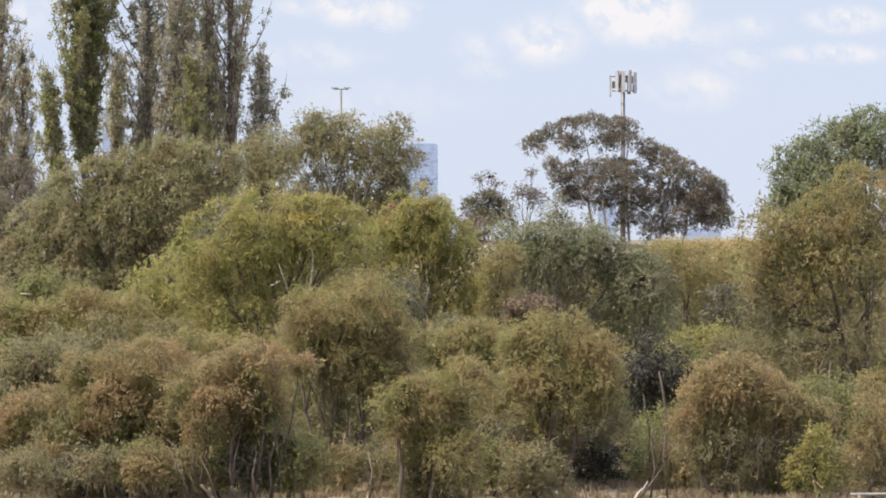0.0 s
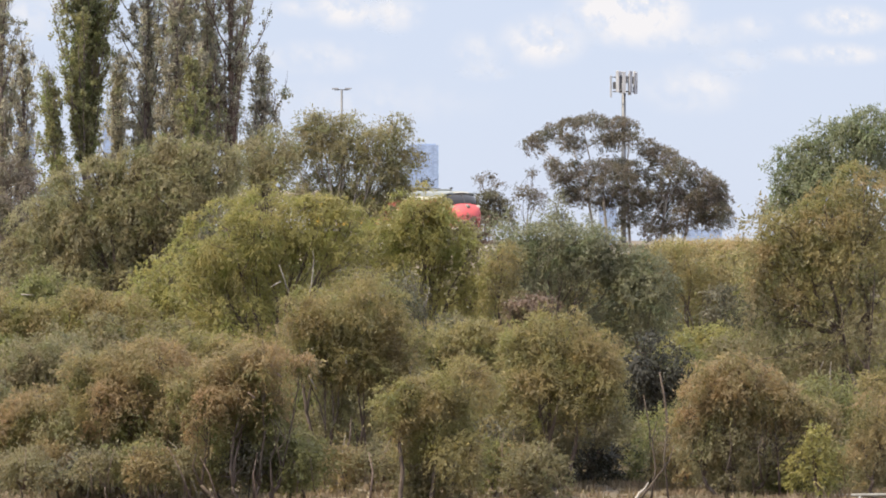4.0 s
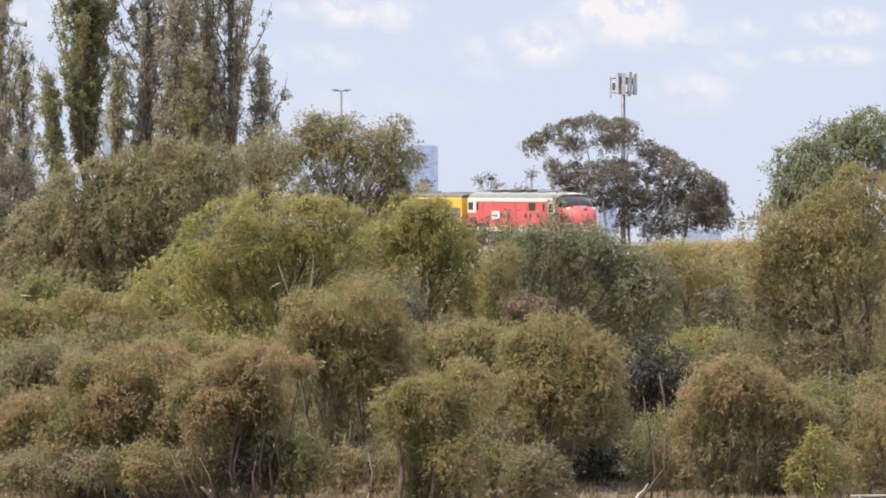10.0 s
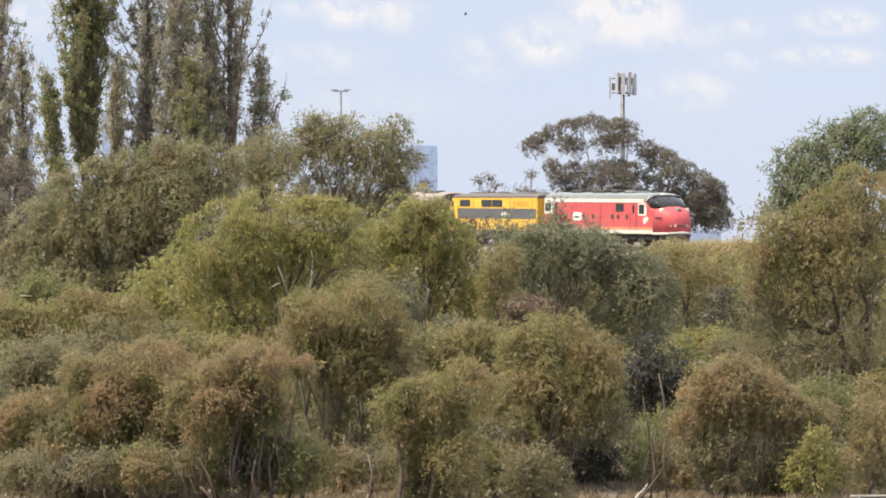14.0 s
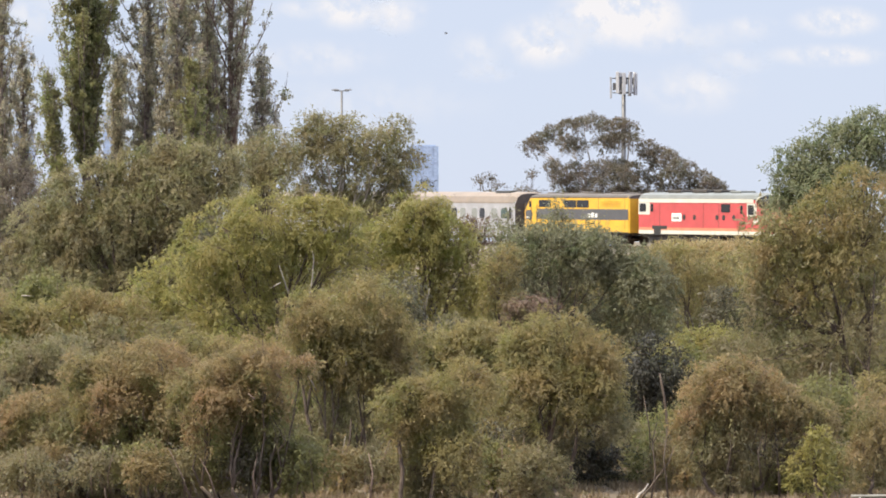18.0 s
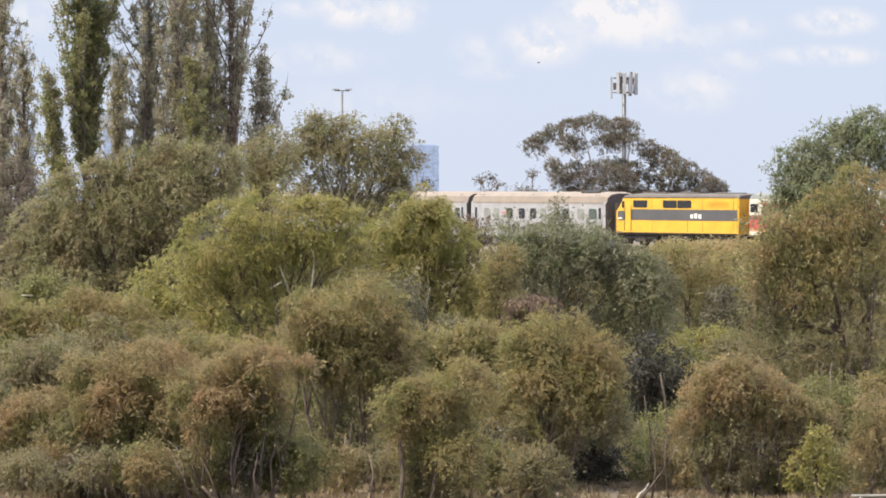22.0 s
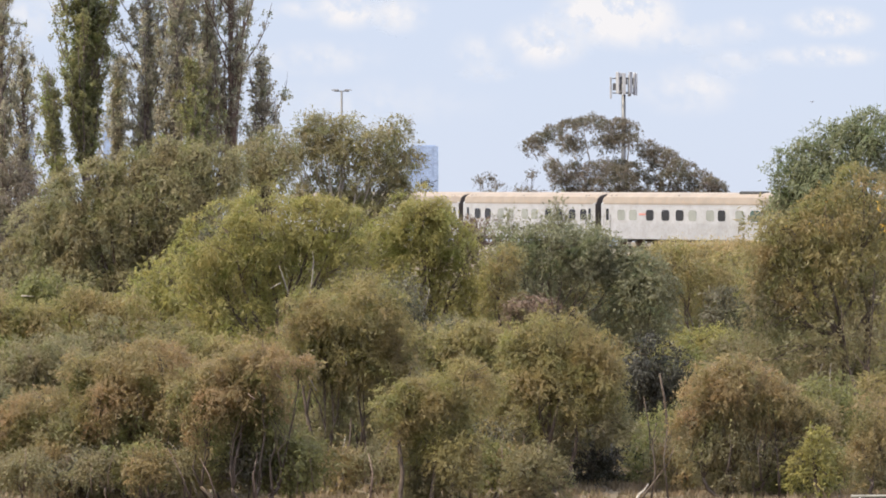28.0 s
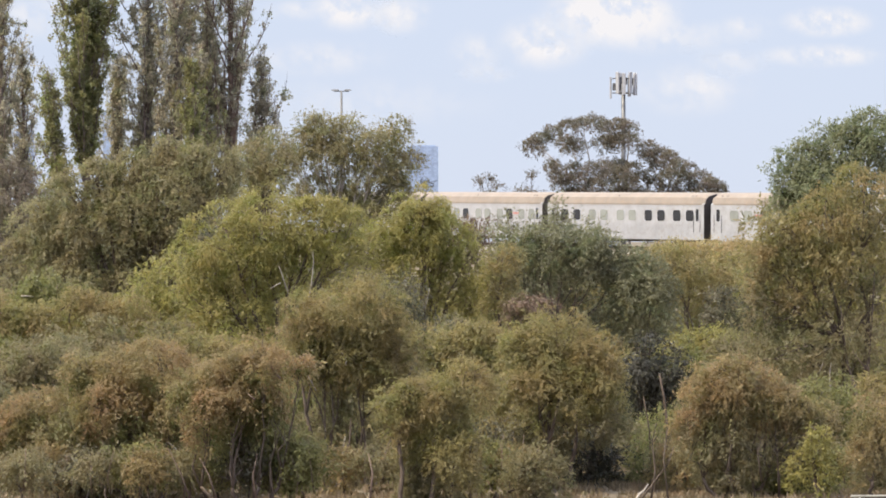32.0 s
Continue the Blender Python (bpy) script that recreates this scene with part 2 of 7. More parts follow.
# ---- ground and track ----
def build_ground():
    def spread(near, step, far, k):
        v = list(np.arange(-near, near + step / 2, step))
        x = near
        while x < far:
            step *= k
            x += step
            v += [x, -x]
        return sorted(v)
    xs = np.array(spread(66, 1.5, 4600, 1.35))
    ys = np.array([-4600, -2000, -800, -300, -100, -20, 40, 80, 100] + list(np.arange(112, 440, 1.5)) + [450, 465, 485, 510, 560, 640, 800, 1100, 1600, 2400, 3400, 4800])
    gx, gy = np.meshgrid(xs, ys)
    z = ground_z(gx.ravel(), gy.ravel())
    z = z + np.random.default_rng(3).normal(0, 0.03, z.shape)
    # the rise on which the camera's tripod stands
    z = np.maximum(z, 7.9 - np.maximum(0, np.hypot(gx.ravel(), gy.ravel()) - 12) * 0.12)
    nx, ny = len(xs), len(ys)
    s = Shape()
    s.v = [tuple(p) for p in np.c_[gx.ravel(), gy.ravel(), z]]
    s.f = [(j * nx + i, j * nx + i + 1, (j + 1) * nx + i + 1, (j + 1) * nx + i) for j in range(ny - 1) for i in range(nx - 1)]
    me = bpy.data.meshes.new("ground")
    me.from_pydata(s.v, [], s.f)
    me.polygons.foreach_set("use_smooth", [True] * len(me.polygons))
    me.materials.append(EARTH)
    tagged(new("ground", me), "dry grassy ground rising to a railway bank", "ground", kind="structure")


def sweep(profile, s0, s1, step):
    """A profile (sideways, up) carried along the track's curve."""
    rings = []
    for s in np.arange(s0, s1 + step / 2, step):
        p, phi = on_line(s), float(np.interp(s, LINE_S, LINE_PHI))
        rings.append([(p.x + a * math.cos(phi), p.y + a * math.sin(phi), p.z + b) for a, b in profile])
    return Shape().loft(rings)


def build_track():
    tr = thing("railway_track", Matrix(), "single railway track on a ballast bed along a grassy bank", "railway track", kind="structure")
    part("ballast_bed", sweep([(-2.5, -0.9), (2.5, -0.9), (1.55, -0.24), (-1.55, -0.24)], -255, 130, 3), BALLAST, tr)
    for side in (-0.77, 0.77):
        part("rail", sweep([(side - 0.07, -0.16), (side + 0.07, -0.16), (side + 0.035, -0.12), (side + 0.035, 0.0), (side - 0.035, 0.0), (side - 0.035, -0.12)], -255, 130, 2), STEEL, tr, smooth=False)
    one = Shape().box(-0.12, 0.12, -1.3, 1.3, -0.28, -0.162, 0.02).data("sleeper")
    for i in range(200):
        s = -60 + i * 0.65
        p = on_line(s)
        phi = float(np.interp(s, LINE_S, LINE_PHI))
        part("sleeper", one, TIMBER, tr, at=pose(p.x, p.y, p.z, 0, 0, math.degrees(phi) - 90))


build_ground()
build_track()


# ---- trees ----
def unit(v):
    return v / np.maximum(np.linalg.norm(v, axis=-1, keepdims=True), 1e-9)


def leaf_fans(rng, at, axis, length, width, face=None):
    """Narrow three-cornered leaves that start at the places given and point along axis."""
    side = unit(np.cross(axis, rng.normal(size=axis.shape) if face is None else face))
    l, w = length[:, None], width[:, None]
    return np.stack([at + side * w * 0.5, at + axis * l, at - side * w * 0.5], axis=1)


def spread_ways(rng, count, lift):
    """Directions spread evenly over a sphere, more of them upwards."""
    got = []
    for _ in range(count):
        c = unit(rng.normal(size=(12, 3)) + np.array([0, 0, lift]))
        got.append(c[0] if not got else c[np.argmin(np.max(c @ np.array(got).T, axis=1))])
    return np.array(got)


def lobe_leaves(rng, lobe, leaf, amount, droop, loose, pads=17, wild=0.25, tight=0.0):
    """One lobe (x, y, z, rx, ry, rz) of a crown: overlapping domed boughs of leaves with hanging fringes, and a shaded heart."""
    c, r = np.array(lobe[:3]), np.array(lobe[3:])
    mean = float(np.cbrt(r[0] * r[1] * r[2]))
    sprays = max(30, int(amount * 46 * mean * mean / (leaf * leaf)) // 6)
    count = max(6, int(pads * (0.55 + 0.45 * mean)))
    b = spread_ways(rng, count, 0.3)
    size = mean * (1.42 + 0.4 * tight) / math.sqrt(count) * (0.6 + 0.8 * rng.random(count))
    sprig = rng.random(count) < 0.2 * (1 - tight)
    size = np.where(sprig, size * 0.6, size)
    axis = unit(b * 0.75 + np.array([0, 0, 0.55]) + rng.normal(size=b.shape) * 0.12)
    seat = c + b * np.maximum(r - 0.42 * size[:, None], r * 0.5) * (0.62 - 0.24 * (1 - tight) + (0.76 - 0.54 * tight) * rng.random((count, 1)) ** 0.6)
    seat = np.where(sprig[:, None], c + b * r * (1.02 + 0.22 * rng.random((count, 1))), seat)
    seat += rng.normal(size=seat.shape) * 0.10 * mean * (1 - tight)
    chance = size ** 2 / np.sum(size ** 2)
    k = rng.choice(count, sprays, p=chance)
    ax, sz = axis[k], size[k]
    e1 = unit(np.cross(ax, np.array([0.3, 0.9, 0.2])))
    e2 = np.cross(ax, e1)
    # an uneven rim: each bough reaches further on some sides than on others
    ang = rng.random(sprays) * 2 * math.pi
    rim = 1 + 0.22 * np.sin(ang * 2 + k * 1.7) + 0.16 * np.sin(ang * 5 + k * 2.9)
    q = np.sqrt(rng.random(sprays))
    wisp = rng.random(sprays) < wild
    q = np.where(wisp, q * (1.1 + 0.4 * rng.random(sprays)), q)
    out = e1 * np.cos(ang)[:, None] + e2 * np.sin(ang)[:, None]
    thick = rng.random(sprays) ** 1.6 * (0.35 + loose * 0.5)
    start = seat[k] + out * (sz * q * rim)[:, None] + ax * (sz * (0.52 * (1 - q * q) - 0.5 * thick))[:, None]
    start[:, 2] -= droop * 0.42 * sz * q ** 3
    start += rng.normal(size=start.shape) * 0.07 * sz[:, None]
    normal = unit(ax + out * (0.95 * q)[:, None])
    way = unit(out * (0.25 + 0.6 * q)[:, None] + ax * 0.3 + rng.normal(size=out.shape) * 0.4 + np.array([0, 0, 0.1 - 0.5 * droop]))
    run = leaf * (2.0 + 2.6 * rng.random(sprays)) * np.where(wisp, 1.5, 1.0) * (1 - 0.45 * tight)
    # the rims hang down in strings
    fringe = np.clip((q - 0.72) / 0.28, 0, 1) * min(1.0, droop) * (rng.random(sprays) < 0.4)
    way = unit(way + fringe[:, None] * np.array([0, 0, -1.8]))
    run = run * (1 - fringe) + fringe * sz * (0.3 + 0.8 * rng.random(sprays))
    got = []
    for step in range(6):
        t = (step + rng.random(sprays)) / 6
        at = start + way * (run * t)[:, None] + rng.normal(size=out.shape) * leaf * 0.35
        at[:, 2] -= droop * run * t * t * 0.5
        lie = unit(way * 0.8 + rng.normal(size=out.shape) * 0.5 + np.array([0, 0, -0.2 - droop * 0.7]))
        face = unit(normal + rng.normal(size=out.shape) * 0.33)
        long = leaf * (0.55 + 0.9 * rng.random(sprays)) * (1 + 0.32 * droop)
        got.append(leaf_fans(rng, at, lie, long, long * (0.42 + 0.28 * rng.random(sprays)) / (1 + 0.5 * droop), face))
    heart = max(10, int(sprays * 0.1))
    at = c + unit(rng.normal(size=(heart, 3))) * r * (0.2 + 0.65 * rng.random((heart, 1)))
    long = leaf * 2.0 * (0.6 + 0.6 * rng.random(heart))
    got.append(leaf_fans(rng, at, unit(rng.normal(size=(heart, 3)) + np.array([0, 0, -0.6])), long, long * 0.8, None))
    return np.concatenate(got)


def hanging_strings(rng, lobe, leaf, count):
    """Weeping strings of leaves that hang from the lower half of a lobe towards the ground."""
    c, r = np.array(lobe[:3]), np.array(lobe[3:])
    d = unit(rng.normal(size=(count, 3)))
    d[:, 2] = -0.75 * np.abs(d[:, 2]) - 0.1
    start = c + d * r * (0.55 + 0.42 * rng.random((count, 1)))
    fall = np.minimum(r[2] * (0.3 + 1.0 * rng.random(count)), np.maximum(start[:, 2] - 0.6, 0.1))
    drift = rng.normal(size=(count, 3)) * 0.16
    drift[:, 2] = 0
    got = []
    for step in range(15):
        t = (step + rng.random(count)) / 15
        at = start + drift * (t * fall)[:, None] + rng.normal(size=(count, 3)) * leaf * 0.6
        at[:, 2] -= fall * t
        axis = unit(rng.normal(size=(count, 3)) * 0.6 + np.array([0, 0, -0.8]))
        long = leaf * (0.6 + 0.9 * rng.random(count))
        got.append(leaf_fans(rng, at, axis, long, long * (0.38 + 0.25 * rng.random(count)), unit(d * 0.6 + rng.normal(size=d.shape))))
    return np.concatenate(got)


def bent(rng, a, b, wobble, n=6):
    a, b = np.array(a), np.array(b)
    t = np.linspace(0, 1, n)[:, None]
    p = a + (b - a) * t
    return p + rng.normal(size=p.shape) * wobble * np.sin(np.pi * t)


def tree(name, seed, x, y, lobes, leaves, label, category="tree", leaf=0.095, amount=0.72, droop=0.48, loose=0.45, bark=None, trunks=1, girth=0.11, forks=None, snags=(), under=None, pads=17, wild=0.18, snag_bark=None, snag_r=0.6, tuck=0.6, lower_fill=0.5, stems=(), stem_bark=None, tight=0.0, limb_step=1, deep=0.0, stem_front=0.1, gap=None):
    """A spreading tree: trunk and limbs up into the lobes of its crown. Lobes are (x, z, rx, rz) and sometimes a step in depth."""
    rng = np.random.default_rng(seed)
    base = gz(x, y) - 0.1
    t = thing(name, pose(x, y, base), label, category)
    full = []
    if deep:
        # uneven crowns: boughs of unlike size, and small side boughs that reach out between the trees
        lobes = [(lo[0] + rng.normal() * 0.14, lo[1] + rng.normal() * 0.12, lo[2] * rng.uniform(0.78, 1.12), lo[3] * rng.uniform(0.78, 1.1), *lo[4:]) for lo in lobes]
        for _ in range(9):
            lo = lobes[rng.integers(len(lobes))]
            side = rng.choice([-1, 1])
            r = rng.uniform(0.32, 0.62)
            mid = lo[0] + side * lo[2] * rng.uniform(0.75, 1.25)
            if gap and gap[0] < mid < gap[1]:
                continue
            lobes.append((mid, lo[1] - lo[3] * rng.uniform(-0.3, 1.0), r * 1.15, r))
    middle = sum(lo[1] for lo in lobes) / len(lobes)
    for lo in lobes:
        dy = lo[4] if len(lo) > 4 else rng.uniform(-0.5, 0.5) * lo[2] + (tuck * lo[2] if under and lo[1] < middle - 0.3 else 0)
        small = 0.85 if under and lo[1] < middle - 0.3 else 1.0
        full.append((lo[0] - x, dy, lo[1] - base, lo[2] * small, 0.85 * (lo[2] + lo[3]) / 2, lo[3]))
    sets = [lobe_leaves(rng, lo, leaf, amount * (lower_fill if under and lo[2] + base < middle - 0.3 else 1), droop, loose, pads, wild, tight) for lo in full]
    # upper bough tips carry the tree's own tint, lower boughs the greener under tint
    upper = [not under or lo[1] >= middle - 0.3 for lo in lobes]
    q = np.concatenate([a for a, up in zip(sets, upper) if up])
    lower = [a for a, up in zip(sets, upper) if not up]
    if deep:
        back = [lobe_leaves(rng, (lo[0], lo[1] + deep * (1.0 + 0.4 * rng.random()), lo[2] - 0.25, *lo[3:]), leaf * 1.5, amount * 0.6, droop, loose, pads, wild) for lo, up in zip(full, upper) if up]
        q = np.concatenate([q] + back)
    wood = bark or BARK
    foot = [0.0] if trunks == 1 else list(np.linspace(-0.35, 0.35, trunks) * trunks * 0.4)
    fork_z = max(0.8, 0.55 * min(lo[2] for lo in full))
    tops = [(fx, fx * 2.2 + rng.uniform(-0.2, 0.2), fork_z) for fx in foot]
    if forks:
        tops = [(a - x, b - x, z - base) for a, b, z in forks]
    forks = []
    for fx, tx, tz in tops:
        top = (tx, rng.uniform(-0.3, 0.3), tz)
        p = bent(rng, (fx, 0, 0), top, 0.06)
        part("trunk", Shape().tube(p, np.linspace(girth * 1.25, girth * 0.8, len(p)), 8), wood, t, smooth=True)
        forks.append(np.array(top))
    for lo in full[::limb_step]:
        f = min(forks, key=lambda g: abs(g[0] - lo[0]) + 0.5 * abs(g[2] - lo[2]))
        goal = (lo[0], lo[1], lo[2] + lo[5] * 0.35)
        p = bent(rng, f, goal, 0.16)
        r = girth * 0.62
        part("limb", Shape().tube(p, np.linspace(r, r * 0.25, len(p)), 6), wood, t, smooth=True)
        twigs = Shape()
        for _ in range(7):
            a = p[rng.integers(2, len(p))]
            d = unit(rng.normal(size=3) + np.array([0, 0, 0.4])) * np.array(lo[3:]) * 0.9
            w = bent(rng, a, np.array(lo[:3]) + d, 0.1, 5)
            twigs.tube(w, np.linspace(r * 0.3, 0.008, len(w)), 4, False)
        tagged(part("twig_spray", twigs, wood, t), kind="stuff")
    for line in snags:
        p = [(a - x, -0.9 * max(lo[4] for lo in full) + 0.3 * rng.random(), b - base) for a, b in line]
        part("dead_branch", Shape().tube(p, np.linspace(0.035, 0.012, len(p)) * (snag_r if snag_bark else 1), 6), snag_bark or BARK_PALE, t, "bare dead branch", smooth=True)
    for r0, line in stems:
        p = [(a - x, 0.12 * rng.normal() - stem_front, b - base) for a, b in line]
        part("stem", Shape().tube(p, np.linspace(r0, r0 * 0.3, len(p)), 7), stem_bark or wood, t, smooth=True)
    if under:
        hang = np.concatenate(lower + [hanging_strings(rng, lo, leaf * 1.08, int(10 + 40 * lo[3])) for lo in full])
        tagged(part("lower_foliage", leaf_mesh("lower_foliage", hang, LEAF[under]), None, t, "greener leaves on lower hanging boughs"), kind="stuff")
    ob = part("crown", leaf_mesh("crown", q, LEAF[leaves]), None, t)
    tagged(ob, kind="stuff")
    return t


def poplar(seed, x, y, top, half, leaves, label, fill=1.0, leaf=0.15, boughs=54, low=0.08, bark=None, lean=0.0, steep=1.0, neck=0.28):
    """A columnar poplar: a straight stem, steep boughs close to it, leaves in ragged flames along them."""
    rng = np.random.default_rng(seed)
    base = gz(x, y) - 0.1
    h = top - base
    t = thing("poplar_tree", pose(x, y, base), label, "tree", "row of poplars")
    wood = bark or BARK_POPLAR
    stem = bent(rng, (0, 0, 0), (lean, 0, h * 0.97), 0.12, 10)
    part("trunk", Shape().tube(stem, np.linspace(0.30, 0.03, 10), 8), wood, t, smooth=True)
    got, twigs = [], Shape()
    lumps = rng.random(9) * 0.5 + 0.7
    for i in range(boughs):
        k = low + (0.93 - low) * (i + rng.random()) / boughs
        a = stem[0] + (stem[-1] - stem[0]) * k
        ang = rng.random() * 2 * math.pi
        length = steep * h * (0.16 + 0.16 * rng.random()) * (1.15 - 0.75 * k)
        reach = 1.4 * half * lumps[int(k * 8.99)] * (1.1 * rng.random() ** 1.3) * min(1.0, 2.2 * (1.06 - k)) * (0.22 + 0.88 * min(1, max(0, (k - 0.12) / neck)))
        b = a + np.array([math.cos(ang) * reach, math.sin(ang) * reach, length])
        m = a + np.array([math.cos(ang) * reach * 0.75, math.sin(ang) * reach * 0.75, length * 0.42])
        tt = np.linspace(0, 1, 7)[:, None]
        p = (1 - tt) ** 2 * a + 2 * tt * (1 - tt) * m + tt ** 2 * b + rng.normal(size=(7, 3)) * 0.05
        r = 0.10 * (1.1 - k)
        part("bough", Shape().tube(p, np.linspace(r + 0.015, 0.012, 7), 5, False), wood, t)
        for _ in range(5):
            q0 = p[rng.integers(2, 7)]
            q1 = q0 + np.array([rng.normal() * 0.35, rng.normal() * 0.35, 0.5 + rng.random() * 0.8])
            twigs.tube([q0, (q0 + q1) / 2 + rng.normal(size=3) * 0.04, q1], [0.018, 0.013, 0.006], 4, False)
        n = int(fill * 420 * length / 3.0)
        u = rng.random(n)
        idx = np.clip((0.2 + 0.8 * u) * 6, 0, 5.999)
        lo = idx.astype(int)
        at = p[lo] + (p[lo + 1] - p[lo]) * (idx - lo)[:, None]
        puff = 0.14 + 0.16 * rng.random()
        knots = at[rng.integers(0, n, max(3, n // 26))] + rng.normal(size=(max(3, n // 26), 3)) * np.array([puff, puff, 0.2])
        at = knots[rng.integers(0, len(knots), n)] + rng.normal(size=at.shape) * np.array([0.13, 0.13, 0.16])
        axis = unit(rng.normal(size=at.shape) + np.array([0, 0, -0.3]))
        size = leaf * (0.6 + 0.8 * rng.random(n))
        got.append(leaf_fans(rng, at, axis, size, size * 0.9))
    tagged(part("twig_spray", twigs, wood, t), kind="stuff")
    tagged(part("crown", leaf_mesh("crown", np.concatenate(got), LEAF[leaves]), None, t), kind="stuff")
    return t


tree("wattle_tree", 11, -9.68, 146, [(-10.5, 4.88, 1.22, 1.09), (-9.05, 5.32, 1.37, 1.22), (-9.87, 4.33, 1.85, 1.16), (-10.95, 4.03, 1.01, 1.01), (-8.78, 3.78, 1.22, 1.22), (-9.87, 2.98, 1.26, 0.93), (-8.23, 2.62, 0.97, 0.97)],
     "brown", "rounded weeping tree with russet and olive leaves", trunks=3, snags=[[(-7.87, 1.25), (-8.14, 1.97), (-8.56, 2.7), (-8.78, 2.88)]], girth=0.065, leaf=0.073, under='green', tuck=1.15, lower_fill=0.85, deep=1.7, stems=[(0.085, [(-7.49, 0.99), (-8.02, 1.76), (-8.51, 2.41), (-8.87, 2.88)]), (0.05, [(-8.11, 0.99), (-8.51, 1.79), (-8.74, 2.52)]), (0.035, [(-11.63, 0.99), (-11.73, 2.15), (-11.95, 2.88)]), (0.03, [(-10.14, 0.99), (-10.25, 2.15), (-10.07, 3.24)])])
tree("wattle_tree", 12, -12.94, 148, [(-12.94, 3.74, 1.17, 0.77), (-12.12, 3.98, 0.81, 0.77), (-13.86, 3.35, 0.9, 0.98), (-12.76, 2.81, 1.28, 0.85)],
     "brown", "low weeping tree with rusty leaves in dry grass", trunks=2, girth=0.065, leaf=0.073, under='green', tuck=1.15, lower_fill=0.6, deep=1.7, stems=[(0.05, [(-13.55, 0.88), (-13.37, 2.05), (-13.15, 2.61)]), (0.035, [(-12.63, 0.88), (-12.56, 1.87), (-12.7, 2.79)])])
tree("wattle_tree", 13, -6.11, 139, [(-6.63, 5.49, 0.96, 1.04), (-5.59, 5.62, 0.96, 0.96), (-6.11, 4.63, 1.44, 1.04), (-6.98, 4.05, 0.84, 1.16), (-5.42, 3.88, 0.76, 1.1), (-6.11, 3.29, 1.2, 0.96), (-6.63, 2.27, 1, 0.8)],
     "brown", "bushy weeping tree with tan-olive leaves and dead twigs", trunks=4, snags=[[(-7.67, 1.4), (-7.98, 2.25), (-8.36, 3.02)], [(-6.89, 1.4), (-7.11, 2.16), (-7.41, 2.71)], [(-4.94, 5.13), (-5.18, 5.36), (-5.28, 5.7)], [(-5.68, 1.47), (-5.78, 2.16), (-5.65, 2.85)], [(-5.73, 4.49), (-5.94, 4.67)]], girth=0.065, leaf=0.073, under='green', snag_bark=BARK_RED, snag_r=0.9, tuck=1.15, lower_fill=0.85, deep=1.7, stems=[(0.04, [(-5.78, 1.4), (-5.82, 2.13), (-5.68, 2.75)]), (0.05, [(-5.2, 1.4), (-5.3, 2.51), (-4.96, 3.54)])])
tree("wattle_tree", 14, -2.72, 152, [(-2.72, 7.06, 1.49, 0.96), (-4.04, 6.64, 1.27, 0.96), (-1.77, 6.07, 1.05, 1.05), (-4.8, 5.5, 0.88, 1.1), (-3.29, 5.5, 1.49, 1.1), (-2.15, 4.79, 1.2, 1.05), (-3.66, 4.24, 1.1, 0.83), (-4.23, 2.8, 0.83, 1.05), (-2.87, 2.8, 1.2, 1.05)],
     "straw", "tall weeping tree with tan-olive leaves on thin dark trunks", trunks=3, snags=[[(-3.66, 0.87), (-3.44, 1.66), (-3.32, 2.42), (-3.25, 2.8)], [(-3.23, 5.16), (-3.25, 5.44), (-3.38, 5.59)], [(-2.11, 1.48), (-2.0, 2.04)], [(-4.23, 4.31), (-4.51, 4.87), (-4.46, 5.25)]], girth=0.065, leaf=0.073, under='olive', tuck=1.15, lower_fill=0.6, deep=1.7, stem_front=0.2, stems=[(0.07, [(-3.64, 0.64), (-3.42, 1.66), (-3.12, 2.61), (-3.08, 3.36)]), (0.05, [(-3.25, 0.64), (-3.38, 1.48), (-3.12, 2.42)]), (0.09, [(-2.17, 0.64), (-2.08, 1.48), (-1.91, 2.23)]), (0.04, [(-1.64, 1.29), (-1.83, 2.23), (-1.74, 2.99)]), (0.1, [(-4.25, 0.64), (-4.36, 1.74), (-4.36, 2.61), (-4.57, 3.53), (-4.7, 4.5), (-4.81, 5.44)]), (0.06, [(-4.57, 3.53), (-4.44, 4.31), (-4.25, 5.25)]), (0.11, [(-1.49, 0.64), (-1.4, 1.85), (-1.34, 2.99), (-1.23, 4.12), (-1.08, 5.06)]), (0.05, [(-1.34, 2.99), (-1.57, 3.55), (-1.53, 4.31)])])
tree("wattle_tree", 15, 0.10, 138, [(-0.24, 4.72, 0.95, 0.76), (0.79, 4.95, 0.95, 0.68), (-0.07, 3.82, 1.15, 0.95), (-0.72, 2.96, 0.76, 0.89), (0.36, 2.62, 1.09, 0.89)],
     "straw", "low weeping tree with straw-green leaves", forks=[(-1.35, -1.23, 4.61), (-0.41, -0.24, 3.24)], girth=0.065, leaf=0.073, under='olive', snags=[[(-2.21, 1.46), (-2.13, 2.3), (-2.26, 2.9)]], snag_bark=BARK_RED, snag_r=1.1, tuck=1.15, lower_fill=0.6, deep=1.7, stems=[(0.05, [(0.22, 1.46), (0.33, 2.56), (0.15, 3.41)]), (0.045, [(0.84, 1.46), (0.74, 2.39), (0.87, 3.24)])])
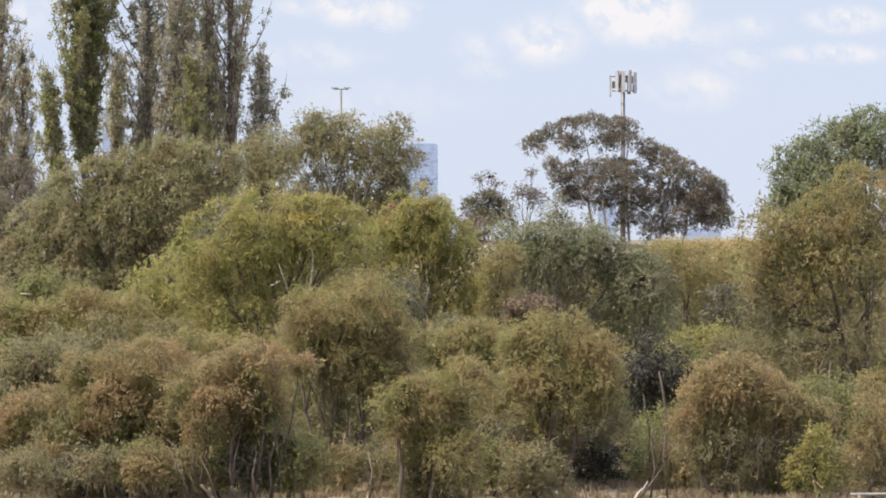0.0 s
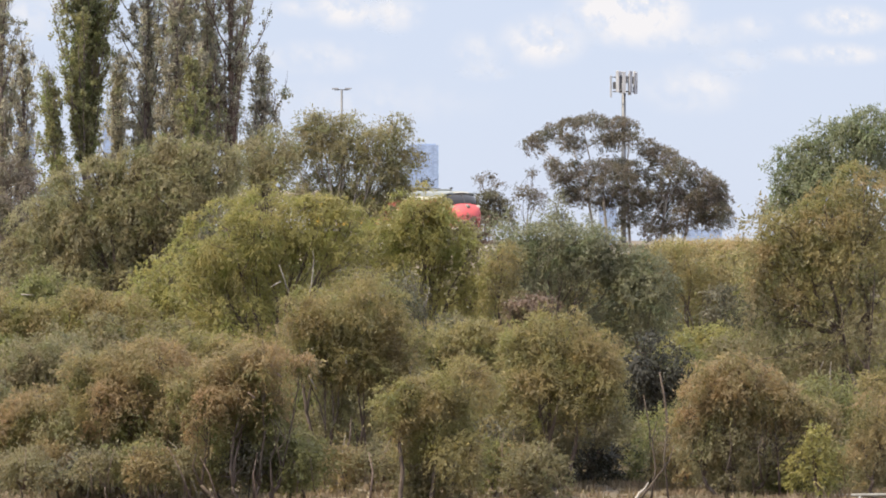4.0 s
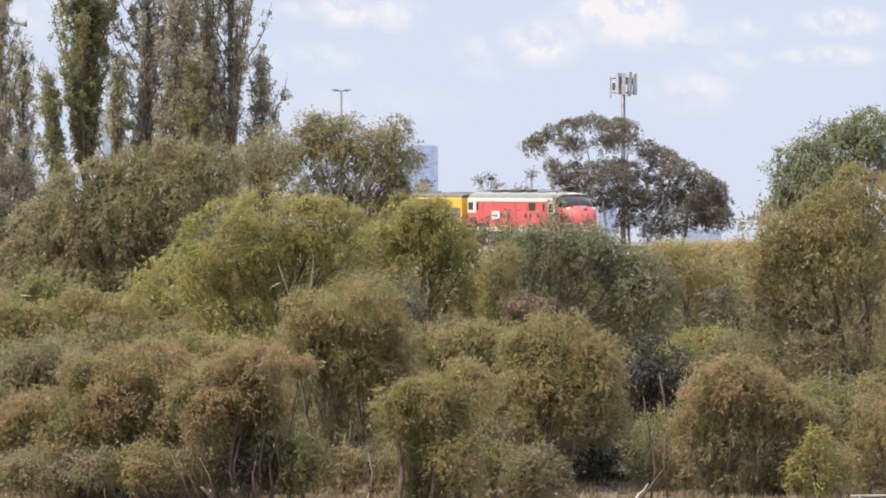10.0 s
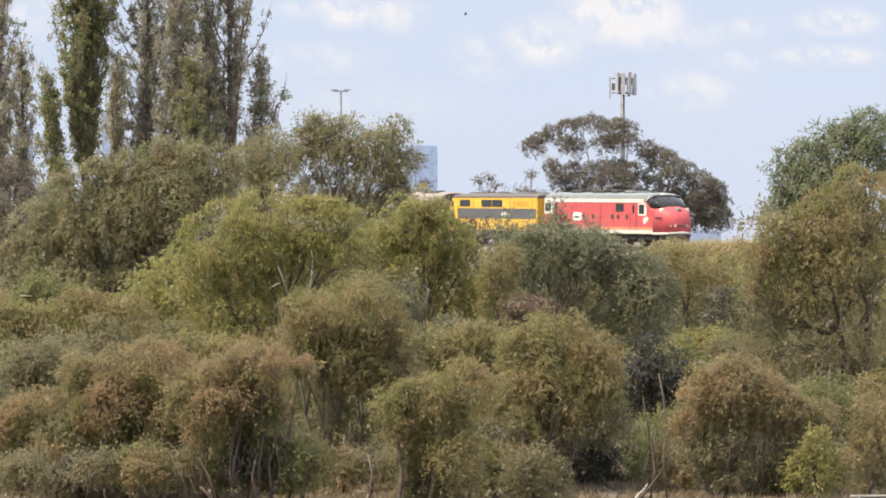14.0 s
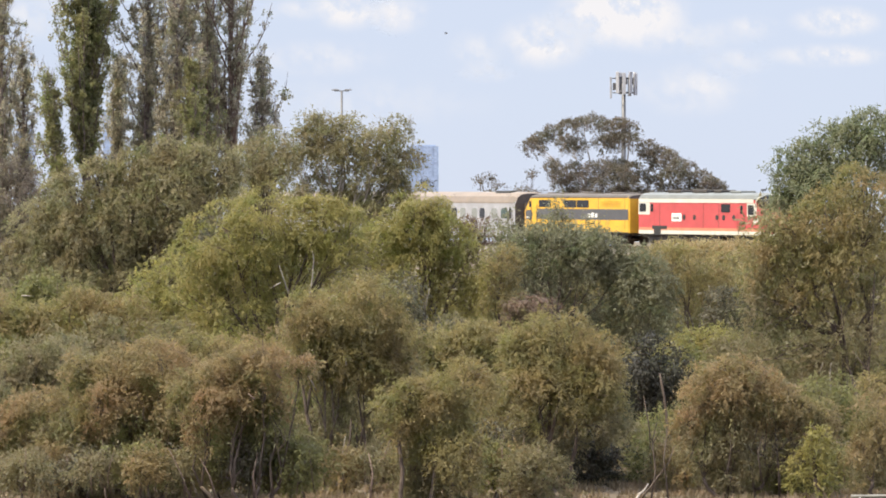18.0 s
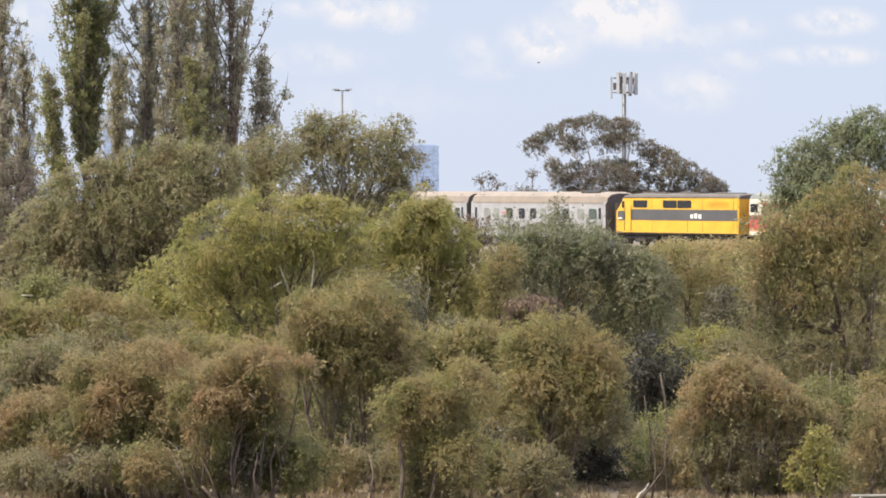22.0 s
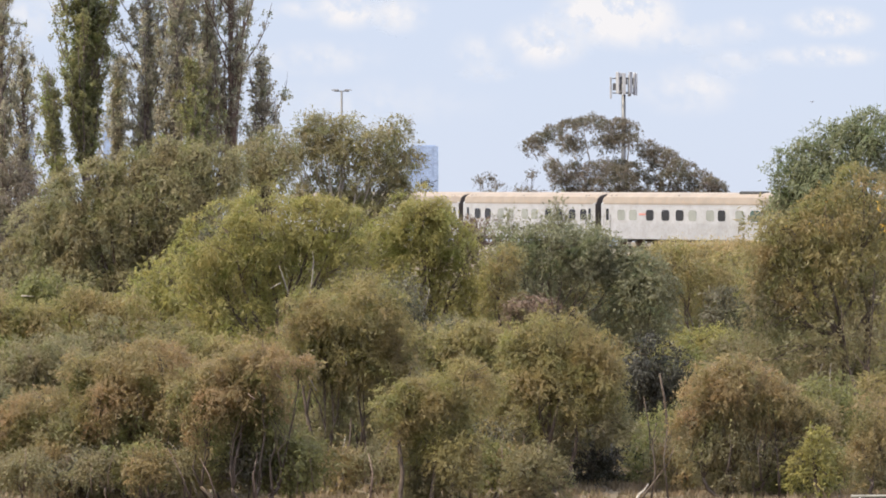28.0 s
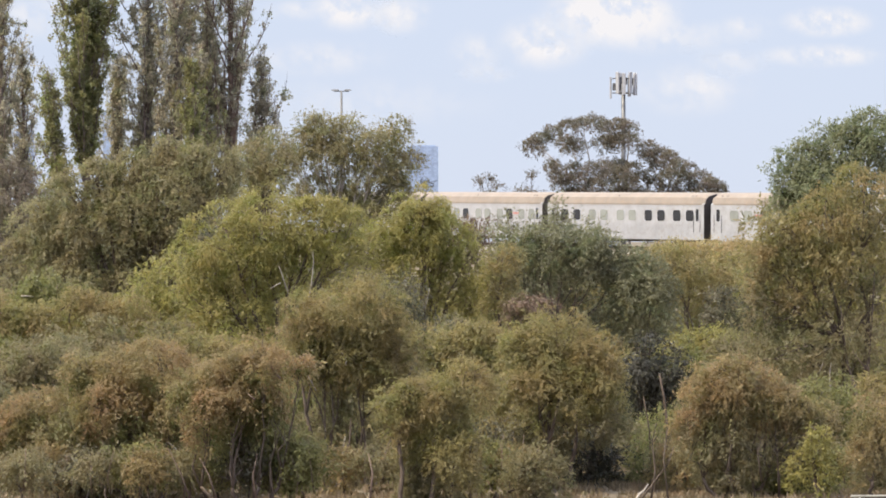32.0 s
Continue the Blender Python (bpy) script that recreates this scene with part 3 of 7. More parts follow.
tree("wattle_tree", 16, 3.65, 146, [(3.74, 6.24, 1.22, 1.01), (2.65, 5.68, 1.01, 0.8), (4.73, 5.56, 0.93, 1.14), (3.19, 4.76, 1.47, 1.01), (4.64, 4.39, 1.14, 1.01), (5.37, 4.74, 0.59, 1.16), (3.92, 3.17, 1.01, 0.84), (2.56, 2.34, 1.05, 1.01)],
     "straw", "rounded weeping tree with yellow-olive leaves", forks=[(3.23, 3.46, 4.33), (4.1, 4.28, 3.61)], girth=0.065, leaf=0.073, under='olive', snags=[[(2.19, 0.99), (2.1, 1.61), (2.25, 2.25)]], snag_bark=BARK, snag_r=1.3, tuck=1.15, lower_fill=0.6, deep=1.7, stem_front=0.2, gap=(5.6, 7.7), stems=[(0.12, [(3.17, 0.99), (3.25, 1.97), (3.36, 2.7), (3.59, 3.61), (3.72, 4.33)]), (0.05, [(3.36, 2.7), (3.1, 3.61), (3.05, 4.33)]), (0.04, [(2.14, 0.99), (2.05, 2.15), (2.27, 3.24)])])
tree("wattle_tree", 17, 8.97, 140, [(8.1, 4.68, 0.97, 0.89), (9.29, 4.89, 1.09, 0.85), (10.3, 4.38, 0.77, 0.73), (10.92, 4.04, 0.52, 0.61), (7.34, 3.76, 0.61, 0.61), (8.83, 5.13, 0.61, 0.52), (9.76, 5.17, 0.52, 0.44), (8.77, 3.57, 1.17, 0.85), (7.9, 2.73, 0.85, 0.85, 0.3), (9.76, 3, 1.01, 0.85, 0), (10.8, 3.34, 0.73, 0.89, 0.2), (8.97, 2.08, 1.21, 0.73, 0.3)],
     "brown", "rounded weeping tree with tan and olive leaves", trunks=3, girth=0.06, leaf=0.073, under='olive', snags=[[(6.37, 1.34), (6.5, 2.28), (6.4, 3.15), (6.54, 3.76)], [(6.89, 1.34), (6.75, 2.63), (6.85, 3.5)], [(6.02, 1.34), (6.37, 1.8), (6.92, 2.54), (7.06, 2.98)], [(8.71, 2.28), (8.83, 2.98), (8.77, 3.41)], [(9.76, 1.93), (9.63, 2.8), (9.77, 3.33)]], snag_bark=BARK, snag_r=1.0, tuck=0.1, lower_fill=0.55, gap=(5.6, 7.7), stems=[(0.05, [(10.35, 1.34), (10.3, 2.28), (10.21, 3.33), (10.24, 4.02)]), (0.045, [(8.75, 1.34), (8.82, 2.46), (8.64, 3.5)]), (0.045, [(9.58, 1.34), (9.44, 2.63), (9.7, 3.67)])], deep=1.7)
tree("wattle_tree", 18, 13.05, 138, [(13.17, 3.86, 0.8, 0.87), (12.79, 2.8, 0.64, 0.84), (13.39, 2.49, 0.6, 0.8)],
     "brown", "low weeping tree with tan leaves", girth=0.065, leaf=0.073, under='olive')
# the shade on this shrub comes from its blackened leaf colour
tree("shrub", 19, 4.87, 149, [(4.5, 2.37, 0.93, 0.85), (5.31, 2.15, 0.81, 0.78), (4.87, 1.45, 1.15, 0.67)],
     "shade", "dense shrub with leaves blackened to stand for shade", category='shrub', droop=0.2, leaf=0.08)
tree("shrub", 20, 11.29, 138.5, [(11.37, 3.31, 0.4, 0.52), (11.29, 2.33, 0.8, 0.72)],
     "bright", "fresh green sapling among brown shrubs", category='shrub')
tree("shrub", 21, -11.50, 146, [(-11.86, 2.9, 1.16, 0.8), (-10.32, 2.44, 1.26, 0.97), (-11.14, 1.65, 1.47, 0.67)],
     "olive", "dim green scrub under the trees", category='shrub', amount=0.8)
tree("shrub", 22, -8.46, 150, [(-8.65, 2.25, 1.19, 0.95), (-7.34, 2.06, 1.08, 0.99), (-9.02, 1.34, 1.3, 0.65)],
     "olive", "scrub with dull green leaves", category='shrub', amount=0.8)
tree("shrub", 23, -5.29, 150, [(-5.66, 2.06, 1.08, 0.99), (-4.73, 2.24, 0.86, 1.04), (-5.29, 1.34, 1.3, 0.65)],
     "green", "low green scrub under the trees", category='shrub', amount=0.8)
tree("shrub", 24, -2.43, 158, [(-2.43, 1.48, 1.09, 0.91), (-3.61, 1.01, 1.14, 0.64), (-1.65, 0.91, 0.91, 0.64)],
     "olive", "scrub between slender trunks", category='shrub', amount=0.7)
# dark leaf colour stands for the shade below the crowns
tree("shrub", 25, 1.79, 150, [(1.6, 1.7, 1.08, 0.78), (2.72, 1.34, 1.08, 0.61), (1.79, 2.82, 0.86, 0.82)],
     "dark", "scrub with leaves darkened to stand for shade", category='shrub', amount=0.8)
tree("shrub", 26, 7.75, 150, [(7.57, 1.52, 0.86, 0.73), (6.82, 2.43, 0.82, 1.04), (6.45, 1.43, 0.78, 0.65)],
     "green", "light green saplings in a gap", category='shrub', amount=0.6, stem_front=0.5, stems=[(0.09, [(6.58, 0.76), (6.95, 1.39), (7.36, 2.05), (7.36, 3.26), (7.25, 4.19), (7.1, 4.93)]), (0.045, [(6.76, 0.76), (6.84, 1.62), (6.78, 3.07), (6.58, 4.19)]), (0.04, [(7.36, 2.51), (7.51, 3.07), (7.77, 3.72)])])
tree("shrub", 27, 13.14, 152, [(13.14, 1.23, 1.1, 0.66), (11.63, 1.14, 1.1, 0.61), (14.27, 1.14, 0.88, 0.57)],
     "olive", "low scrub in dry grass", category='shrub', amount=0.8)
tree("shrub", 28, 10.79, 141, [(10.75, 2.48, 0.93, 0.81), (11.23, 1.8, 0.89, 0.57), (10.09, 1.75, 0.81, 0.57)],
     "green", "green scrub beside a rounded tree", category='shrub', amount=0.9)
tree("shrub", 29, -14.05, 150, [(-14.05, 1.87, 1.19, 0.95), (-13.12, 1.34, 1.08, 0.65)],
     "brown", "brown scrub in dry grass", category='shrub', amount=0.8)
tree("wattle_tree", 30, -14.69, 168, [(-15.53, 4.25, 1.4, 1.11), (-14.07, 4.46, 1.4, 1.11), (-15.11, 3.37, 1.45, 0.97)],
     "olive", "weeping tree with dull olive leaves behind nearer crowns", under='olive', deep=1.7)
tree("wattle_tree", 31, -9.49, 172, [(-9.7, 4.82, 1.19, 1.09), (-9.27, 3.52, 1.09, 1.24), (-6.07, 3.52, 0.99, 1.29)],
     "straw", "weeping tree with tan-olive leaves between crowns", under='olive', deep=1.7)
# shade between the crowns is put into this tree's leaf colour
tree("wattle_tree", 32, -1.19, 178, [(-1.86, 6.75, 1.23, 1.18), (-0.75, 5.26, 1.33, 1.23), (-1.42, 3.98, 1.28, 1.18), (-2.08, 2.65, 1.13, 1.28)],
     "dark", "tree with olive leaves darkened to stand for shade", droop=0.5, under='dark', deep=1.7)
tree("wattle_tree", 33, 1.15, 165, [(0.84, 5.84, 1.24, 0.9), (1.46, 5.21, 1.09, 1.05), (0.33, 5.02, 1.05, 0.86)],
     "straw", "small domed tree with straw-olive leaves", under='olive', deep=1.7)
# gap between crowns: the leaf colour itself carries the shade
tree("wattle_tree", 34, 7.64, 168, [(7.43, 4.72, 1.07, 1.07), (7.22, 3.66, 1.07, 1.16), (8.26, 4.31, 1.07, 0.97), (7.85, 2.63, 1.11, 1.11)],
     "shade", "leafy tree with its neighbours' shade put into the leaf colour", trunks=2, snags=[[(8.06, 0.63), (8.01, 1.88), (7.85, 2.72)], [(7.53, 0.42), (7.49, 2.3)]], under='shade')
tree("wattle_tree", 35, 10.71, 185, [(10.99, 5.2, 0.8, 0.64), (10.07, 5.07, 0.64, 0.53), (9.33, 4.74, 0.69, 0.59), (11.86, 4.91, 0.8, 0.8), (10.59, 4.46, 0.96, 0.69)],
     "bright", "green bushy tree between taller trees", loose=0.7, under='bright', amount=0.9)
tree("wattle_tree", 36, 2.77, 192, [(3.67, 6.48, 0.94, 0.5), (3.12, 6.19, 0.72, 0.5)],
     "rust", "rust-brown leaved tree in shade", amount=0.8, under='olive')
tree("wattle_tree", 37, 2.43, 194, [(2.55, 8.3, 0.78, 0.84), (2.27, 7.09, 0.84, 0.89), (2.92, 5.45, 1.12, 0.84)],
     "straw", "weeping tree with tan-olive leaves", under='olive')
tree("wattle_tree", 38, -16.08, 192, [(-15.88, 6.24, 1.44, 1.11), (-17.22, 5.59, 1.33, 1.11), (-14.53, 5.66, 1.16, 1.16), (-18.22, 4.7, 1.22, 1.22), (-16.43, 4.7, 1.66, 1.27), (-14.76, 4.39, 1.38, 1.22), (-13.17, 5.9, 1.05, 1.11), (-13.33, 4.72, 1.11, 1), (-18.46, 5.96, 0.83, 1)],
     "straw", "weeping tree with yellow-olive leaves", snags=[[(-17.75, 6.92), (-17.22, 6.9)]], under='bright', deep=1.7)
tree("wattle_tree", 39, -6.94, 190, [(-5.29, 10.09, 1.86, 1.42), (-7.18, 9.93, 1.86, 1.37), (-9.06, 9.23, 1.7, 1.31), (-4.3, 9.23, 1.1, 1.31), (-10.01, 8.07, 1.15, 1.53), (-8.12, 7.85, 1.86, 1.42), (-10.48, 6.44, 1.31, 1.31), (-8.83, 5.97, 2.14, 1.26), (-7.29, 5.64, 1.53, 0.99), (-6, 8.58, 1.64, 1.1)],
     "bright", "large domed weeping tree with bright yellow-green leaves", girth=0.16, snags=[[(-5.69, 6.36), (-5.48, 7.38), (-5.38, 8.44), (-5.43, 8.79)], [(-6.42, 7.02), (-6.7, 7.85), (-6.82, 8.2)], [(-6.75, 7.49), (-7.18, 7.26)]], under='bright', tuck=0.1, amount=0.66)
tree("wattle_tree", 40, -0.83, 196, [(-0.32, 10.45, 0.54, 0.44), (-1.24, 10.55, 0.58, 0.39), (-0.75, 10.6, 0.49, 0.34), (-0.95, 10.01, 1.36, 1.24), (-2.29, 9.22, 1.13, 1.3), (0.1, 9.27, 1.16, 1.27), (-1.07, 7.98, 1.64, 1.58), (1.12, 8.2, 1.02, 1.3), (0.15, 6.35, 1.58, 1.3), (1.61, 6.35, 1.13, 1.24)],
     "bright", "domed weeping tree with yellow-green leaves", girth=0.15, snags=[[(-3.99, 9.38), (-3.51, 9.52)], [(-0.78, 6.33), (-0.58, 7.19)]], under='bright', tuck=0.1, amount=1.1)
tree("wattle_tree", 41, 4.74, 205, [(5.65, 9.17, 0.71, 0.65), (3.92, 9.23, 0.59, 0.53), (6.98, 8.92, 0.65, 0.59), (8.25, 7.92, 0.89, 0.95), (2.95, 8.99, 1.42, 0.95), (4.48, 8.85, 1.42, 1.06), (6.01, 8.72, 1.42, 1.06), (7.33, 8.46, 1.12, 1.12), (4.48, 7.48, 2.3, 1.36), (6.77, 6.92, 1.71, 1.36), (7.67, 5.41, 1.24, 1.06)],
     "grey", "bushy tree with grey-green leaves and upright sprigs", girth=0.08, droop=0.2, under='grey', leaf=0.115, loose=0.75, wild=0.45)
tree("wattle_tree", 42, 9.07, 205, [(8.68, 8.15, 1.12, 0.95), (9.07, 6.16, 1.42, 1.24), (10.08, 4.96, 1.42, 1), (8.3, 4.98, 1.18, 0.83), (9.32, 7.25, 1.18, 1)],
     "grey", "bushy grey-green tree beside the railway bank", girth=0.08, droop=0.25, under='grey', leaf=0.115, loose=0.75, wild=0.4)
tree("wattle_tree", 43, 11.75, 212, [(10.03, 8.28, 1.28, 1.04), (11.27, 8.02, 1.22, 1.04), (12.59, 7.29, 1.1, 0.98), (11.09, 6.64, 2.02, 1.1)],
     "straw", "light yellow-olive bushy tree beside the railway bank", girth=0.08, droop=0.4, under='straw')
# darkened leaves in place of shade behind the bank trees
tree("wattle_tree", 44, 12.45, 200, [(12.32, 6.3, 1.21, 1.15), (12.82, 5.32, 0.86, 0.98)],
     "dark", "bushy tree with shade put into its dark leaves", girth=0.13, droop=0.4, under='dark')
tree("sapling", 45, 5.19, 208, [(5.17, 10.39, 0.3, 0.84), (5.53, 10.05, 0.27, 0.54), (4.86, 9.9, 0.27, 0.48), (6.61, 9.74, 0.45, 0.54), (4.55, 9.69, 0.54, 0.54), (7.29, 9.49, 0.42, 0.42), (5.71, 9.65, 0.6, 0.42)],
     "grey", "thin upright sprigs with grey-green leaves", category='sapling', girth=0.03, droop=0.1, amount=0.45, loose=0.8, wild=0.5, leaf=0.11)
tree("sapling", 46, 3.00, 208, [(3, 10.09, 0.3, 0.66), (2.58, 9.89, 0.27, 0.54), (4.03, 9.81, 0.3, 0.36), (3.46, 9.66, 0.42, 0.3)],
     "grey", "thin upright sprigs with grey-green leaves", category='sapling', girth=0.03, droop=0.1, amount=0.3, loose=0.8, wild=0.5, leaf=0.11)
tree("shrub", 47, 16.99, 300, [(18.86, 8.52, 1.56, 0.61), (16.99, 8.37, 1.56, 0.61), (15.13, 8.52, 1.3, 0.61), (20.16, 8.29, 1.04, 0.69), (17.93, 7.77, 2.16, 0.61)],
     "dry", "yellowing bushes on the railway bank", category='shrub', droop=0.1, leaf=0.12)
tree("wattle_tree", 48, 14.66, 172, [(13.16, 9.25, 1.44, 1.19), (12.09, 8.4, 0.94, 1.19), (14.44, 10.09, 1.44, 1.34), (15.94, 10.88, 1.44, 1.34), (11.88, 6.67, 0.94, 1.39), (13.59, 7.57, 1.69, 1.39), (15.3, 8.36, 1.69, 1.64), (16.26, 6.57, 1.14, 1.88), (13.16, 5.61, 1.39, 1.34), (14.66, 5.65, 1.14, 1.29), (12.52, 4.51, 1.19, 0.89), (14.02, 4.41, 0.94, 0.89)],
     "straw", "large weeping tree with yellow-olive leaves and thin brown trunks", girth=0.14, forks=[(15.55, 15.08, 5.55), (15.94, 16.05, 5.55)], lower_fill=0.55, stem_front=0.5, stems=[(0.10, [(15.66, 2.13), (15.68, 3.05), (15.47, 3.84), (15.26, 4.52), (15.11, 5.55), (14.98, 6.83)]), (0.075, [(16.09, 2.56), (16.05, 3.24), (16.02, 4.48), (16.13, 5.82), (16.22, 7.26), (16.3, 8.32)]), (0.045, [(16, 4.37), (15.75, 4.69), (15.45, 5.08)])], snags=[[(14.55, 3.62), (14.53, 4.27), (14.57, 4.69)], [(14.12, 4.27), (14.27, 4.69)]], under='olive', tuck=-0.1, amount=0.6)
tree("gum_tree", 49, -17.20, 250, [(-14.1, 13.21, 1.8, 1.3), (-12.24, 12.57, 1.08, 1.51), (-16.27, 12.8, 1.8, 1.37), (-18.29, 12.26, 1.8, 1.51), (-20.31, 11.49, 1.73, 1.44), (-14.72, 11.8, 2.09, 1.08), (-12.86, 11.27, 1.3, 1.08), (-21.86, 9.93, 1.87, 1.51), (-19.69, 9.93, 1.87, 1.51), (-17.2, 10.72, 1.73, 1.37), (-22.48, 8.53, 1.59, 1.59), (-20.93, 8.23, 1.73, 1.51), (-15.65, 8.85, 1.95, 1.44), (-17.2, 8.85, 1.59, 1.44), (-18.45, 7.67, 2.09, 1.51), (-16.58, 7.04, 1.95, 1.59), (-20.62, 6.68, 1.73, 1.37), (-15.34, 6.57, 1.59, 1.59), (-17.52, 5.5, 2.09, 1.37), (-15.03, 10.18, 1.44, 1.22), (-16.96, 13.7, 0.79, 0.65), (-15.28, 14.19, 0.86, 0.72), (-19.01, 13.14, 0.72, 0.65), (-13.42, 13.76, 0.72, 0.72), (-20.87, 12.34, 0.72, 0.58), (-11.61, 13.38, 0.65, 0.72)],
     "gum", "broad gum tree with dull olive leaves", girth=0.22, leaf=0.128, pads=17, wild=0.15, amount=0.75)
tree("gum_tree", 50, -24.87, 262, [(-24.54, 11.98, 1.66, 1.43), (-25.03, 13.25, 1.06, 0.68), (-25.13, 7.52, 1.51, 2.34), (-25.19, 9.86, 1.28, 1.51), (-24.87, 5.32, 1.89, 1.36)],
     "plum", "shady tree with dusky leaves", girth=0.2, leaf=0.128, pads=17, wild=0.15)
tree("gum_tree", 51, -10.87, 270, [(-10.7, 14.4, 1.63, 1.56), (-11.54, 12.91, 1.09, 1.32), (-9.53, 13.59, 0.93, 1.25), (-10.2, 12.67, 1.32, 1.01)],
     "gum", "small gum tree with olive leaves", girth=0.16, leaf=0.128, pads=17, wild=0.15)
tree("gum_tree", 52, -6.27, 290, [(-8.79, 15.5, 1.15, 1.22), (-8.25, 16.69, 0.94, 0.72), (-6.63, 16.22, 1.66, 1.01), (-4.83, 15.32, 1.66, 1.44), (-3.21, 15.97, 1.3, 1.08), (-2.31, 14.24, 1.01, 1.15), (-6.63, 14.42, 1.59, 1.15), (-4.29, 13.52, 1.8, 1.3), (-7.71, 14.89, 1.44, 1.08), (-8.07, 12.8, 1.08, 0.65), (-5.19, 11.9, 2.34, 1.26), (-3.03, 12.8, 1.08, 0.9), (-9.69, 14.24, 0.72, 0.9), (-4.65, 10.71, 1.73, 1.15), (-6.63, 11.9, 1.44, 0.86), (-9.15, 12.15, 1.3, 0.65), (-3.03, 11.72, 1.22, 0.79)],
     "gum", "gum tree with dull olive leaves and pale limbs", girth=0.2, bark=BARK_PALE, loose=0.5, leaf=0.128, pads=17, wild=0.15, amount=0.8)
tree("gum_tree", 53, 20.28, 228, [(21.55, 14.8, 1.4, 1.21), (20, 14.09, 1.52, 1.27), (18.3, 13.33, 1.27, 1.27), (17.36, 12.63, 0.89, 1.14), (19.43, 12.34, 1.84, 1.21), (21.41, 12.94, 1.52, 1.52), (17.31, 11.38, 0.82, 0.76), (18.58, 11.41, 1.27, 1.08)],
     "sage", "tall gum tree with cool grey-green leaves", girth=0.2, droop=0.5, leaf=0.128, pads=17, wild=0.15, amount=0.95)
